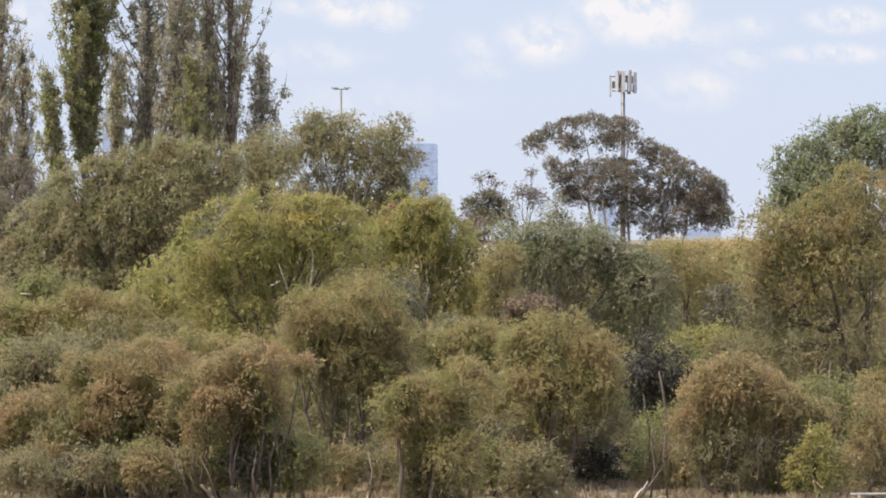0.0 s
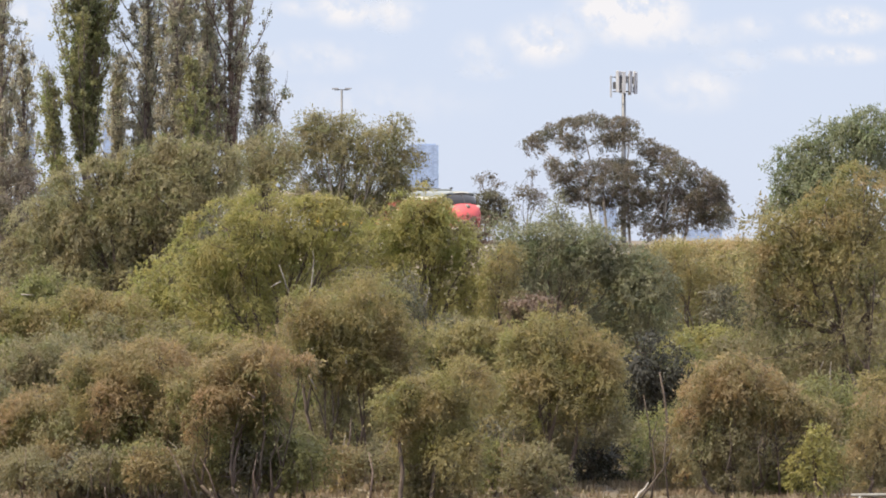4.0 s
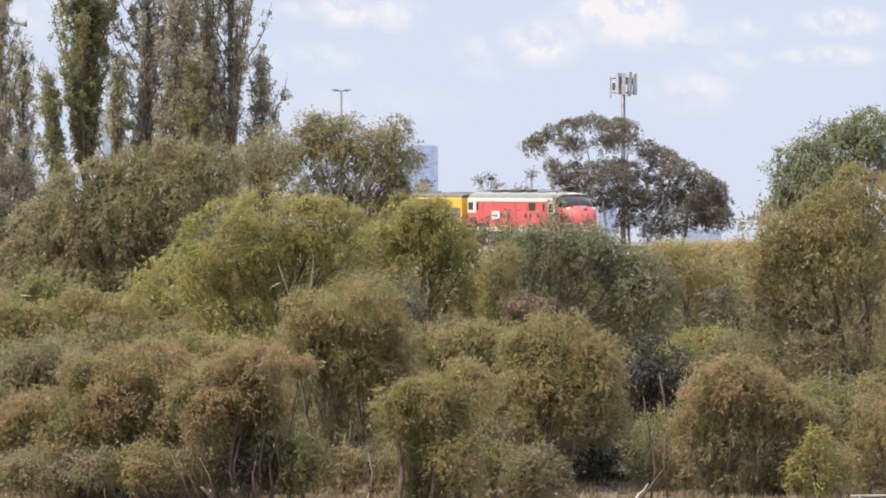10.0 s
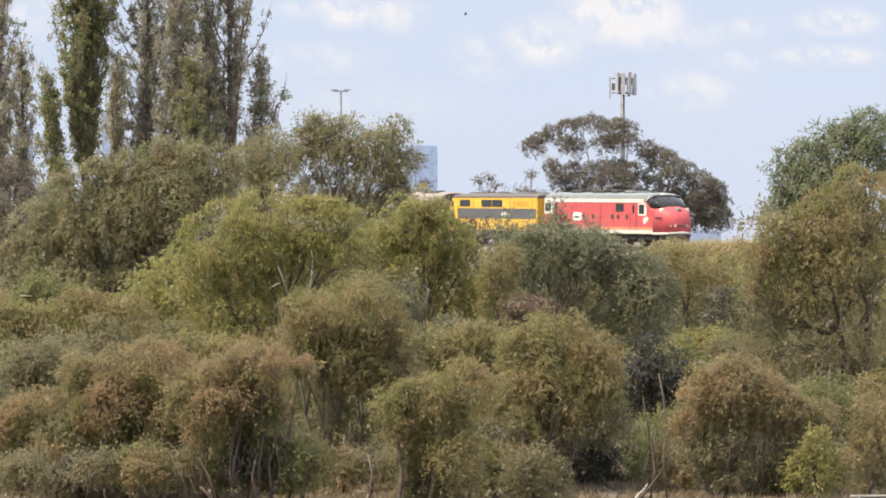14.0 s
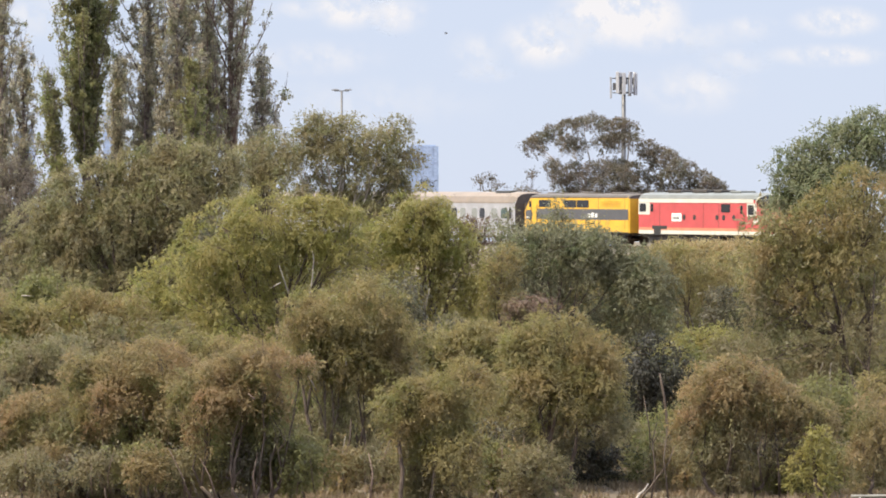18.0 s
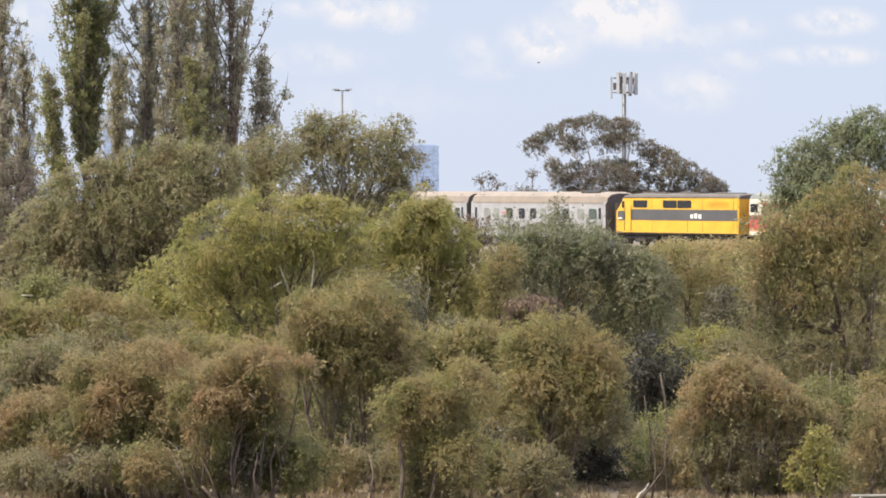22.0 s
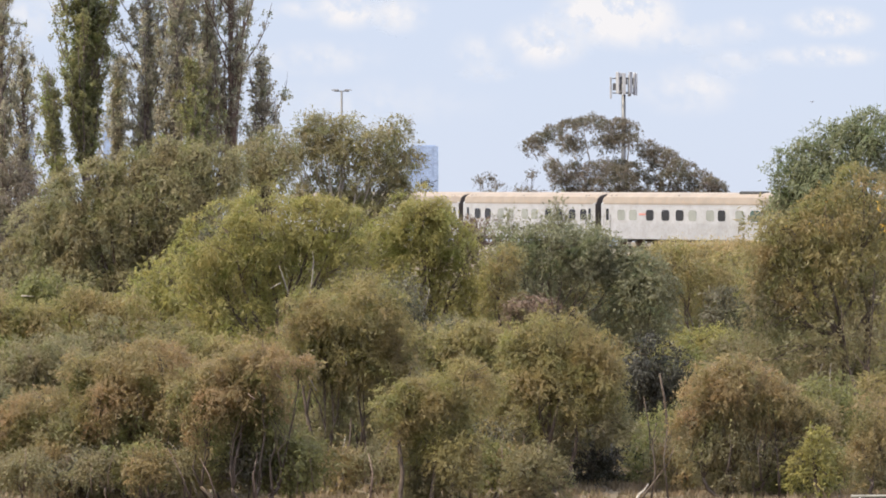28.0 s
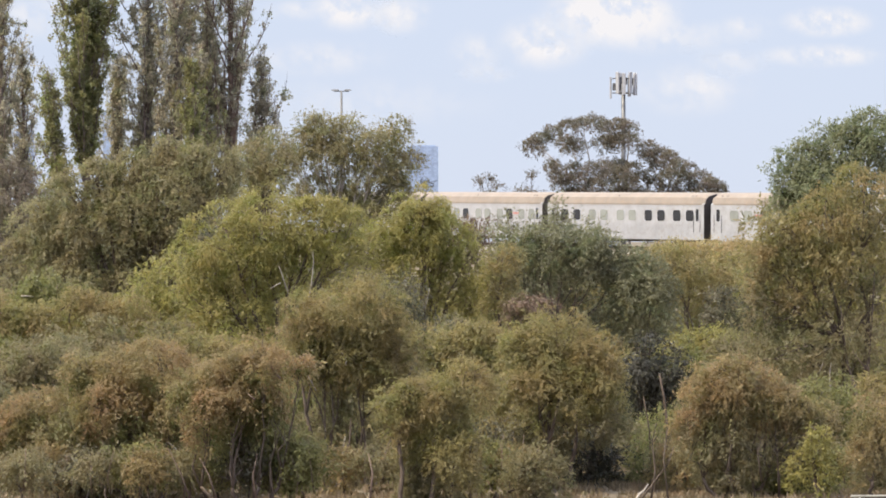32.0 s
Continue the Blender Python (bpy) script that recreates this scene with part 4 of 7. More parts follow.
tree("umbrella_gum_tree", 54, 18.19, 400, [(7.9, 17.35, 1.06, 0.76, 1.3), (8.75, 17.95, 1.18, 0.76, 1.9), (9.74, 18.54, 0.84, 0.7, 2), (10.93, 18.89, 1.07, 0.78, -1.7), (12.42, 19.19, 1.01, 0.65, 0.2), (13.47, 19.44, 1.04, 0.6, -1.2), (14.26, 18.89, 0.94, 0.79, 1.2), (15.45, 19.04, 0.89, 0.77, -1.6), (16.3, 18.79, 1.06, 0.62, -2.2), (15.11, 17.85, 1.15, 0.64, -1.3), (14.11, 17.5, 1.19, 0.78, -0.9), (16.3, 17.75, 1.18, 0.71, 0.8), (10.93, 17.55, 0.91, 0.79, 0.8), (11.58, 17.2, 1.18, 0.78, -0.9), (9.59, 15.41, 0.96, 0.64, -1.6), (9.94, 14.67, 0.86, 0.66, 0.5), (11.43, 15.26, 0.84, 0.73, -0.7), (10.58, 13.92, 0.95, 0.77, -0.1), (11.78, 14.32, 0.95, 0.7, 0.9), (12.92, 15.11, 0.85, 0.8, -2.1), (14.26, 15.31, 1.1, 0.77, -2.1), (15.6, 15.46, 1.12, 0.67, 0.3), (16.65, 15.31, 0.84, 0.61, -1.4), (13.47, 13.92, 1.18, 0.64, 1.1), (17.29, 14.32, 1.16, 0.79, -0.7), (17.99, 17.1, 0.96, 0.71, 1.2), (17.99, 16.26, 0.88, 0.76, 1.3), (19.13, 16.66, 1.14, 0.6, 2), (20.02, 16.26, 0.86, 0.67, 0.5), (19.13, 15.41, 1.16, 0.67, 1.9), (20.67, 15.61, 1.03, 0.66, -0.8), (21.52, 15.31, 0.9, 0.61, -1.5), (19.98, 14.57, 1.08, 0.8, -1.5), (18.63, 14.02, 0.85, 0.8, 0.1), (21.32, 14.17, 0.98, 0.65, 0.4), (22.66, 14.42, 1.13, 0.7, -0.3), (23.35, 13.92, 0.85, 0.79, -2.1), (24, 13.43, 1.01, 0.77, -1.6), (22.01, 13.33, 1.09, 0.79, 0.6), (12.07, 13.13, 1.12, 0.62, -0.3), (15.55, 13.03, 0.89, 0.77, -0.9), (17.54, 13.03, 1, 0.8, 1.5), (20.02, 13.23, 1.19, 0.7, -0.1), (23.5, 12.73, 1.09, 0.7, -0.9), (24.5, 12.43, 0.98, 0.62, -0.5), (22.51, 12.13, 1.19, 0.79, 0.6), (24.1, 11.54, 1.01, 0.67, -1.8), (24.75, 11.04, 0.94, 0.76, 1.6), (21.02, 12.13, 0.96, 0.76, 1.2), (18.53, 11.93, 1.08, 0.73, 1.1), (16.05, 11.84, 0.96, 0.74, -1), (14.06, 11.93, 1.01, 0.76, 0.8), (23.11, 11.04, 0.94, 0.79, 0.7), (15.11, 14.17, 2.1, 1.38, -2.6), (11.18, 12.98, 0.89, 0.66, 0.7), (13.57, 12.83, 0.79, 0.50, -0.5), (14.81, 12.63, 0.83, 0.70, 0.8), (16.84, 12.63, 0.92, 0.64, 0.6), (18.04, 12.73, 0.79, 0.61, -1.4), (19.43, 12.63, 1.02, 0.51, 1.3), (20.77, 12.73, 0.77, 0.67, -0.7), (21.91, 12.63, 0.87, 0.71, -1.9), (17.54, 11.64, 0.76, 0.72, 0.0), (19.53, 11.44, 0.77, 0.74, 1.8), (20.77, 11.24, 0.78, 0.60, -1.5), (21.76, 11.44, 0.84, 0.65, -1.3), (22.91, 11.84, 0.95, 0.51, -1.3), (23.90, 12.13, 0.99, 0.60, -0.3), (23.60, 10.64, 0.92, 0.62, -0.5), (24.50, 10.44, 0.75, 0.68, 1.9), (22.51, 10.54, 1.04, 0.66, -0.6), (16.05, 10.94, 0.85, 0.67, 0.7), (17.29, 10.64, 0.78, 0.56, -0.5), (18.78, 10.34, 0.90, 0.70, 0.0), (20.02, 10.25, 0.75, 0.70, -0.3), (21.27, 10.15, 0.90, 0.55, -0.3), (18.04, 9.65, 0.86, 0.69, -1.6), (19.53, 9.55, 0.91, 0.54, 0.8), (15.55, 10.15, 0.76, 0.57, -0.6), (12.07, 12.23, 0.94, 0.51, -0.2), (10.58, 12.63, 0.81, 0.57, -0.1)],
     "plum", "spreading gum tree with flat tiers of dusky leaves", girth=0.13, leaf=0.115, droop=0.15, loose=0.3, amount=0.85, pads=7, wild=0.04, tight=1.0, limb_step=4, bark=BARK_PALE, forks=[(14.16, 12.57, 13.48), (14.76, 13.96, 13.72), (16.55, 16.15, 13.72), (18.53, 19.78, 13.48), (20.52, 21.76, 12.98)])
tree("shrub", 55, 3.70, 392, [(4.09, 12.11, 0.97, 1.17), (2.63, 11.72, 0.63, 1.07), (5.31, 11.43, 0.73, 0.78), (4.09, 10.8, 1.66, 0.78)],
     "dark", "dark spiky shrub behind the railway line", category='shrub', droop=0.0, leaf=0.14, amount=1.4)
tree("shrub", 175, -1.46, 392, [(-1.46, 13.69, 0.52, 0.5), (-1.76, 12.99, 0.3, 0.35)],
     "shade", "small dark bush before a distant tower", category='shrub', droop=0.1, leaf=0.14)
tree("thicket_tree", 176, 1.63, 226, [(1.63, 10.09, 0.62, 0.3), (0.87, 10.03, 0.5, 0.3), (1.63, 9.39, 1.0, 0.6)],
     "rust", "dull purple-brown bush beside the railway bank", leaf=0.13)
tree("sparse_tree", 56, 4.13, 396, [(3.25, 14.1, 0.64, 0.25), (4.82, 13.71, 0.74, 0.2), (4.03, 14.4, 0.44, 0.2)],
     "plum", "thin sparse tree behind the railway line", girth=0.08, droop=0.1, leaf=0.14, amount=0.7)
tree("sparse_tree", 57, 7.43, 396, [(7.67, 14.74, 0.49, 0.34), (6.94, 12.78, 0.98, 0.89), (8.17, 12.53, 0.89, 0.79)],
     "plum", "thin sparse tree with few leaves", girth=0.07, droop=0.1, leaf=0.14, amount=0.6)
poplar(58, -32.06, 330, 30.88, 1.64, "poplar_dry", "poplar with thinning dusty leaves", fill=0.5)
poplar(59, -30.9, 334, 23.59, 1.1, "poplar_dry", "slim poplar with sparse dusty leaves", fill=0.5)
poplar(60, -26.75, 326, 20.90, 1.50, "poplar", "small leafy green poplar", fill=0.8, lean=-1.7)
poplar(61, -25.83, 328, 35.23, 2.3, "poplar", "tall dense green poplar", fill=0.62, boughs=170, low=0.24, neck=0.36)
poplar(62, -24.04, 336, 22.9, 1.80, "poplar_dry", "slim poplar with thinning leaves", fill=0.75)
poplar(63, -21.45, 330, 33.75, 2.5, "poplar_dry", "tall poplar with thinning leaves", fill=0.6, boughs=70)
poplar(64, -19.3, 328, 32.79, 2.04, "poplar_dry", "tall poplar with dusty brown-green leaves", fill=0.58, boughs=64)
poplar(65, -17.93, 325, 22.08, 1.61, "poplar", "poplar with yellowing leaves", fill=0.8)
poplar(66, -17.24, 332, 34.72, 2.06, "poplar_dry", "tall thin poplar with brown boughs", fill=0.36, boughs=50, steep=1.5, low=0.1, bark=BARK_RED)
poplar(67, -15.46, 331, 36.29, 3.04, "poplar_dry", "tall nearly bare poplar with brown boughs", fill=0.3, boughs=60, steep=1.5, low=0.1, bark=BARK_RED)
poplar(68, -13.32, 333, 22.72, 1.41, "poplar_dry", "slim poplar with sparse leaves", fill=0.6)
tree("thicket_tree", 69, -15.86, 159.168, [(-15.86, 3.63, 0.85, 0.75), (-15.06, 3.19, 0.80, 0.67), (-16.50, 2.64, 0.90, 0.71), (-15.77, 1.61, 1.12, 0.91)],
     "olive", "thicket tree with dull olive leaves", leaf=0.105, amount=0.8)
tree("thicket_tree", 70, -13.58, 157.775, [(-13.58, 3.14, 0.95, 0.80), (-14.47, 2.68, 0.89, 0.71), (-12.87, 2.09, 1.01, 0.76), (-13.77, 1.13, 1.11, 0.90)],
     "olive", "thicket tree with dull olive leaves", leaf=0.105, amount=0.8)
tree("thicket_tree", 71, -12.50, 162.631, [(-12.50, 3.56, 1.06, 0.96), (-13.49, 3.00, 0.99, 0.86), (-11.71, 2.30, 1.12, 0.91), (-12.67, 1.52, 1.14, 0.93)],
     "green", "thicket tree with green leaves", leaf=0.105, amount=0.8)
tree("thicket_tree", 72, -10.40, 162.837, [(-10.40, 3.02, 1.08, 0.78), (-9.39, 2.56, 1.01, 0.70), (-11.21, 1.99, 1.15, 0.74), (-10.07, 0.98, 1.14, 0.93)],
     "straw", "thicket tree with straw-olive leaves", leaf=0.105, amount=0.8)
tree("thicket_tree", 73, -8.45, 159.789, [(-8.45, 4.09, 0.83, 0.98), (-9.23, 3.52, 0.78, 0.88), (-7.83, 2.80, 0.88, 0.93), (-7.82, 2.07, 1.12, 0.91)],
     "brown", "thicket tree with tan-brown leaves", leaf=0.105, amount=0.8)
tree("thicket_tree", 74, -6.78, 160.579, [(-6.78, 3.02, 1.06, 0.96), (-7.78, 2.47, 1.00, 0.86), (-5.98, 1.76, 1.13, 0.91), (-6.57, 1.00, 1.13, 0.92)],
     "olive", "thicket tree with dull olive leaves", leaf=0.105, amount=0.8)
tree("thicket_tree", 75, -4.67, 157.291, [(-4.67, 3.87, 0.88, 0.93), (-5.50, 3.33, 0.83, 0.83), (-4.01, 2.65, 0.94, 0.88), (-5.01, 1.86, 1.11, 0.90)],
     "green", "thicket tree with green leaves", leaf=0.105, amount=0.8)
tree("thicket_tree", 76, -2.91, 160.277, [(-2.91, 3.78, 0.94, 0.83), (-2.03, 3.31, 0.89, 0.74), (-3.62, 2.70, 1.00, 0.78), (-2.12, 1.75, 1.12, 0.92)],
     "olive", "thicket tree with dull olive leaves", leaf=0.105, amount=0.8)
tree("thicket_tree", 77, -1.21, 161.061, [(-1.21, 4.08, 0.90, 0.84), (-0.37, 3.60, 0.84, 0.75), (-1.88, 2.98, 0.95, 0.79), (-0.72, 2.05, 1.13, 0.92)],
     "olive", "thicket tree with dull olive leaves", leaf=0.105, amount=0.8)
tree("thicket_tree", 78, 0.70, 156.808, [(0.70, 2.99, 0.82, 0.78), (-0.07, 2.54, 0.77, 0.70), (1.31, 1.96, 0.87, 0.74), (1.20, 0.98, 1.11, 0.90)],
     "green", "thicket tree with green leaves", leaf=0.105, amount=0.8)
tree("thicket_tree", 79, 2.31, 157.42, [(2.31, 3.10, 0.93, 0.74), (1.44, 2.67, 0.87, 0.66), (3.01, 2.13, 0.99, 0.70), (2.74, 1.09, 1.11, 0.90)],
     "straw", "thicket tree with straw-olive leaves", leaf=0.105, amount=0.8)
tree("thicket_tree", 80, 4.71, 163.679, [(4.71, 2.08, 0.83, 0.84), (3.93, 1.59, 0.78, 0.75), (5.33, 0.98, 0.88, 0.79), (5.48, 0.03, 1.15, 0.94)],
     "brown", "thicket tree with tan-brown leaves", leaf=0.105, amount=0.8)
tree("thicket_tree", 81, 6.14, 160.964, [(6.14, 2.42, 1.05, 0.82), (7.12, 1.95, 0.98, 0.73), (5.35, 1.34, 1.11, 0.77), (5.97, 0.39, 1.13, 0.92)],
     "olive", "thicket tree with dull olive leaves", leaf=0.105, amount=0.8)
tree("thicket_tree", 82, 7.95, 163.695, [(7.95, 2.59, 0.93, 0.76), (7.08, 2.15, 0.87, 0.68), (8.65, 1.59, 0.99, 0.72), (7.60, 0.55, 1.15, 0.94)],
     "green", "thicket tree with green leaves", leaf=0.105, amount=0.8)
tree("thicket_tree", 83, 9.88, 158.323, [(9.88, 4.08, 0.83, 0.99), (9.10, 3.51, 0.78, 0.88), (10.50, 2.78, 0.88, 0.94), (9.99, 2.07, 1.12, 0.90)],
     "olive", "thicket tree with dull olive leaves", leaf=0.105, amount=0.8)
tree("thicket_tree", 84, 11.20, 157.349, [(11.20, 3.98, 0.99, 0.76), (12.13, 3.54, 0.93, 0.68), (10.46, 2.98, 1.05, 0.72), (10.85, 1.97, 1.11, 0.90)],
     "olive", "thicket tree with dull olive leaves", leaf=0.105, amount=0.8)
tree("thicket_tree", 85, 13.07, 156.978, [(13.07, 3.82, 0.94, 0.92), (13.96, 3.28, 0.89, 0.82), (12.36, 2.60, 1.00, 0.87), (13.16, 1.81, 1.11, 0.90)],
     "green", "thicket tree with green leaves", leaf=0.105, amount=0.8)
tree("thicket_tree", 86, 15.22, 159.285, [(15.22, 4.09, 0.82, 0.85), (15.99, 3.60, 0.77, 0.76), (14.61, 2.98, 0.87, 0.80), (15.12, 2.07, 1.12, 0.91)],
     "straw", "thicket tree with straw-olive leaves", leaf=0.105, amount=0.8)
tree("thicket_tree", 87, -17.46, 179.253, [(-17.46, 4.65, 1.09, 0.90), (-18.48, 4.12, 1.02, 0.81), (-16.64, 3.46, 1.16, 0.85), (-17.63, 2.53, 1.39, 1.02)],
     "green", "thicket tree with green leaves", leaf=0.115, amount=0.8)
tree("thicket_tree", 88, -15.22, 179.41, [(-15.22, 4.72, 1.33, 1.00), (-16.46, 4.14, 1.24, 0.89), (-14.22, 3.41, 1.41, 0.95), (-14.34, 2.60, 1.39, 1.03)],
     "olive", "thicket tree with dull olive leaves", leaf=0.115, amount=0.8)
tree("thicket_tree", 89, -13.40, 185.327, [(-13.40, 5.14, 1.30, 1.01), (-14.62, 4.56, 1.22, 0.90), (-12.42, 3.82, 1.39, 0.95), (-13.73, 2.99, 1.44, 1.06)],
     "olive", "thicket tree with dull olive leaves", leaf=0.115, amount=0.8)
tree("thicket_tree", 90, -11.18, 186.397, [(-11.18, 4.99, 1.16, 1.06), (-10.09, 4.38, 1.09, 0.95), (-12.05, 3.59, 1.23, 1.01), (-10.53, 2.83, 1.44, 1.07)],
     "olive", "thicket tree with dull olive leaves", leaf=0.115, amount=0.8)
tree("thicket_tree", 91, -8.80, 184.238, [(-8.80, 4.28, 1.27, 0.93), (-9.99, 3.74, 1.19, 0.83), (-7.85, 3.06, 1.35, 0.88), (-7.99, 2.14, 1.43, 1.05)],
     "bright", "thicket tree with yellow-green leaves", leaf=0.115, amount=0.8)
tree("thicket_tree", 92, -7.11, 186.694, [(-7.11, 4.33, 1.29, 0.87), (-8.32, 3.83, 1.21, 0.78), (-6.14, 3.18, 1.37, 0.83), (-6.33, 2.17, 1.45, 1.07)],
     "straw", "thicket tree with straw-olive leaves", leaf=0.115, amount=0.8)
tree("thicket_tree", 93, -4.01, 179.484, [(-4.01, 5.43, 1.06, 1.02), (-5.00, 4.84, 0.99, 0.91), (-3.22, 4.10, 1.12, 0.96), (-3.70, 3.31, 1.40, 1.03)],
     "green", "thicket tree with green leaves", leaf=0.115, amount=0.8)
tree("thicket_tree", 94, -1.81, 179.026, [(-1.81, 4.59, 1.32, 0.83), (-3.05, 4.11, 1.24, 0.74), (-0.82, 3.50, 1.40, 0.78), (-1.08, 2.47, 1.39, 1.02)],
     "olive", "thicket tree with dull olive leaves", leaf=0.115, amount=0.8)
tree("thicket_tree", 95, 0.35, 186.023, [(0.35, 5.06, 1.24, 1.12), (-0.81, 4.41, 1.16, 1.00), (1.28, 3.59, 1.32, 1.06), (0.17, 2.91, 1.44, 1.06)],
     "olive", "thicket tree with dull olive leaves", leaf=0.115, amount=0.8)
tree("thicket_tree", 96, 2.32, 185.189, [(2.32, 4.30, 1.21, 1.02), (1.19, 3.71, 1.13, 0.91), (3.23, 2.96, 1.28, 0.96), (1.90, 2.15, 1.43, 1.06)],
     "olive", "thicket tree with dull olive leaves", leaf=0.115, amount=0.8)
tree("thicket_tree", 97, 4.82, 185.918, [(4.82, 3.14, 1.26, 0.90), (3.64, 2.62, 1.18, 0.81), (5.76, 1.96, 1.33, 0.85), (4.86, 0.98, 1.44, 1.06)],
     "bright", "thicket tree with yellow-green leaves", leaf=0.115, amount=0.8)
tree("thicket_tree", 98, 7.07, 185.702, [(7.07, 3.89, 1.34, 0.88), (8.32, 3.38, 1.25, 0.79), (6.07, 2.73, 1.42, 0.84), (7.37, 1.74, 1.44, 1.06)],
     "straw", "thicket tree with straw-olive leaves", leaf=0.115, amount=0.8)
tree("thicket_tree", 99, 9.32, 180.87, [(9.32, 3.93, 1.18, 1.12), (8.21, 3.28, 1.11, 1.00), (10.21, 2.45, 1.26, 1.06), (8.99, 1.80, 1.40, 1.03)],
     "green", "thicket tree with green leaves", leaf=0.115, amount=0.8)
tree("thicket_tree", 100, 11.59, 183.1, [(11.59, 4.49, 1.18, 1.10), (12.69, 3.85, 1.10, 0.99), (10.71, 3.04, 1.25, 1.04), (12.20, 2.35, 1.42, 1.05)],
     "olive", "thicket tree with dull olive leaves", leaf=0.115, amount=0.8)
tree("thicket_tree", 101, 13.91, 181.418, [(13.91, 4.62, 1.31, 0.96), (12.68, 4.06, 1.23, 0.86), (14.89, 3.36, 1.39, 0.91), (14.54, 2.49, 1.40, 1.04)],
     "olive", "thicket tree with dull olive leaves", leaf=0.115, amount=0.8)
tree("thicket_tree", 102, 16.05, 180.194, [(16.05, 5.33, 1.18, 0.93), (14.95, 4.79, 1.10, 0.83), (16.93, 4.11, 1.25, 0.88), (16.33, 3.20, 1.40, 1.03)],
     "olive", "thicket tree with dull olive leaves", leaf=0.115, amount=0.8)
tree("thicket_tree", 103, 18.31, 181.495, [(18.31, 4.69, 1.21, 0.98), (17.18, 4.13, 1.13, 0.88), (19.22, 3.41, 1.28, 0.93), (18.83, 2.56, 1.40, 1.04)],
     "bright", "thicket tree with yellow-green leaves", leaf=0.115, amount=0.8)
tree("thicket_tree", 104, -21.93, 218.781, [(-21.93, 6.15, 1.38, 1.23), (-23.22, 5.44, 1.29, 1.10), (-20.90, 4.54, 1.46, 1.16), (-20.86, 3.87, 1.69, 1.20)],
     "olive", "thicket tree with dull olive leaves", leaf=0.14, amount=0.8)
tree("thicket_tree", 105, -18.22, 214.506, [(-18.22, 6.75, 1.58, 1.10), (-19.70, 6.11, 1.48, 0.99), (-17.03, 5.30, 1.68, 1.04), (-17.29, 4.50, 1.67, 1.17)],
     "green", "thicket tree with green leaves", leaf=0.14, amount=0.8)
tree("thicket_tree", 106, -15.44, 216.904, [(-15.44, 5.90, 1.40, 1.01), (-14.13, 5.32, 1.31, 0.90), (-16.49, 4.58, 1.49, 0.95), (-14.73, 3.64, 1.68, 1.19)],
     "straw", "thicket tree with straw-olive leaves", leaf=0.14, amount=0.8)
tree("thicket_tree", 107, -12.53, 212.66, [(-12.53, 7.32, 1.25, 1.21), (-13.70, 6.62, 1.17, 1.08), (-11.59, 5.73, 1.33, 1.14), (-12.77, 5.07, 1.65, 1.16)],
     "bright", "thicket tree with yellow-green leaves", leaf=0.14, amount=0.8)
tree("thicket_tree", 108, -10.08, 214.804, [(-10.08, 6.13, 1.46, 0.98), (-11.45, 5.56, 1.36, 0.88), (-8.99, 4.84, 1.55, 0.93), (-9.97, 3.87, 1.67, 1.17)],
     "olive", "thicket tree with dull olive leaves", leaf=0.14, amount=0.8)
tree("thicket_tree", 109, -7.43, 214.613, [(-7.43, 6.71, 1.32, 0.96), (-8.67, 6.15, 1.24, 0.86), (-6.44, 5.45, 1.40, 0.91), (-7.93, 4.46, 1.67, 1.17)],
     "green", "thicket tree with green leaves", leaf=0.14, amount=0.8)
tree("thicket_tree", 110, -4.18, 218.458, [(-4.18, 6.68, 1.62, 1.02), (-5.70, 6.10, 1.52, 0.91), (-2.96, 5.35, 1.73, 0.96), (-3.77, 4.41, 1.69, 1.19)],
     "straw", "thicket tree with straw-olive leaves", leaf=0.14, amount=0.8)
tree("thicket_tree", 111, -1.54, 218.082, [(-1.54, 6.60, 1.63, 1.00), (-0.01, 6.02, 1.53, 0.89), (-2.76, 5.29, 1.73, 0.95), (-1.02, 4.33, 1.69, 1.19)],
     "bright", "thicket tree with yellow-green leaves", leaf=0.14, amount=0.8)
tree("thicket_tree", 112, 1.45, 218.65, [(1.45, 6.35, 1.35, 1.28), (2.72, 5.60, 1.27, 1.15), (0.44, 4.66, 1.44, 1.22), (1.57, 4.07, 1.69, 1.20)],
     "olive", "thicket tree with dull olive leaves", leaf=0.14, amount=0.8)
tree("thicket_tree", 113, 4.34, 214.477, [(4.34, 6.09, 1.30, 1.05), (3.12, 5.48, 1.22, 0.94), (5.31, 4.70, 1.38, 1.00), (4.81, 3.84, 1.67, 1.17)],
     "green", "thicket tree with green leaves", leaf=0.14, amount=0.8)
tree("thicket_tree", 114, 7.16, 215.205, [(7.16, 6.47, 1.54, 1.04), (8.61, 5.86, 1.45, 0.94), (6.00, 5.09, 1.64, 0.99), (7.29, 4.22, 1.67, 1.18)],
     "straw", "thicket tree with straw-olive leaves", leaf=0.14, amount=0.8)
tree("thicket_tree", 115, 9.50, 217.546, [(9.50, 5.92, 1.48, 1.08), (8.11, 5.29, 1.39, 0.97), (10.61, 4.50, 1.57, 1.03), (10.50, 3.65, 1.68, 1.19)],
     "bright", "thicket tree with yellow-green leaves", leaf=0.14, amount=0.8)
tree("thicket_tree", 116, 12.44, 219.79, [(12.44, 6.42, 1.66, 1.28), (13.99, 5.68, 1.55, 1.15), (11.20, 4.74, 1.76, 1.22), (12.88, 4.14, 1.70, 1.20)],
     "olive", "thicket tree with dull olive leaves", leaf=0.14, amount=0.8)
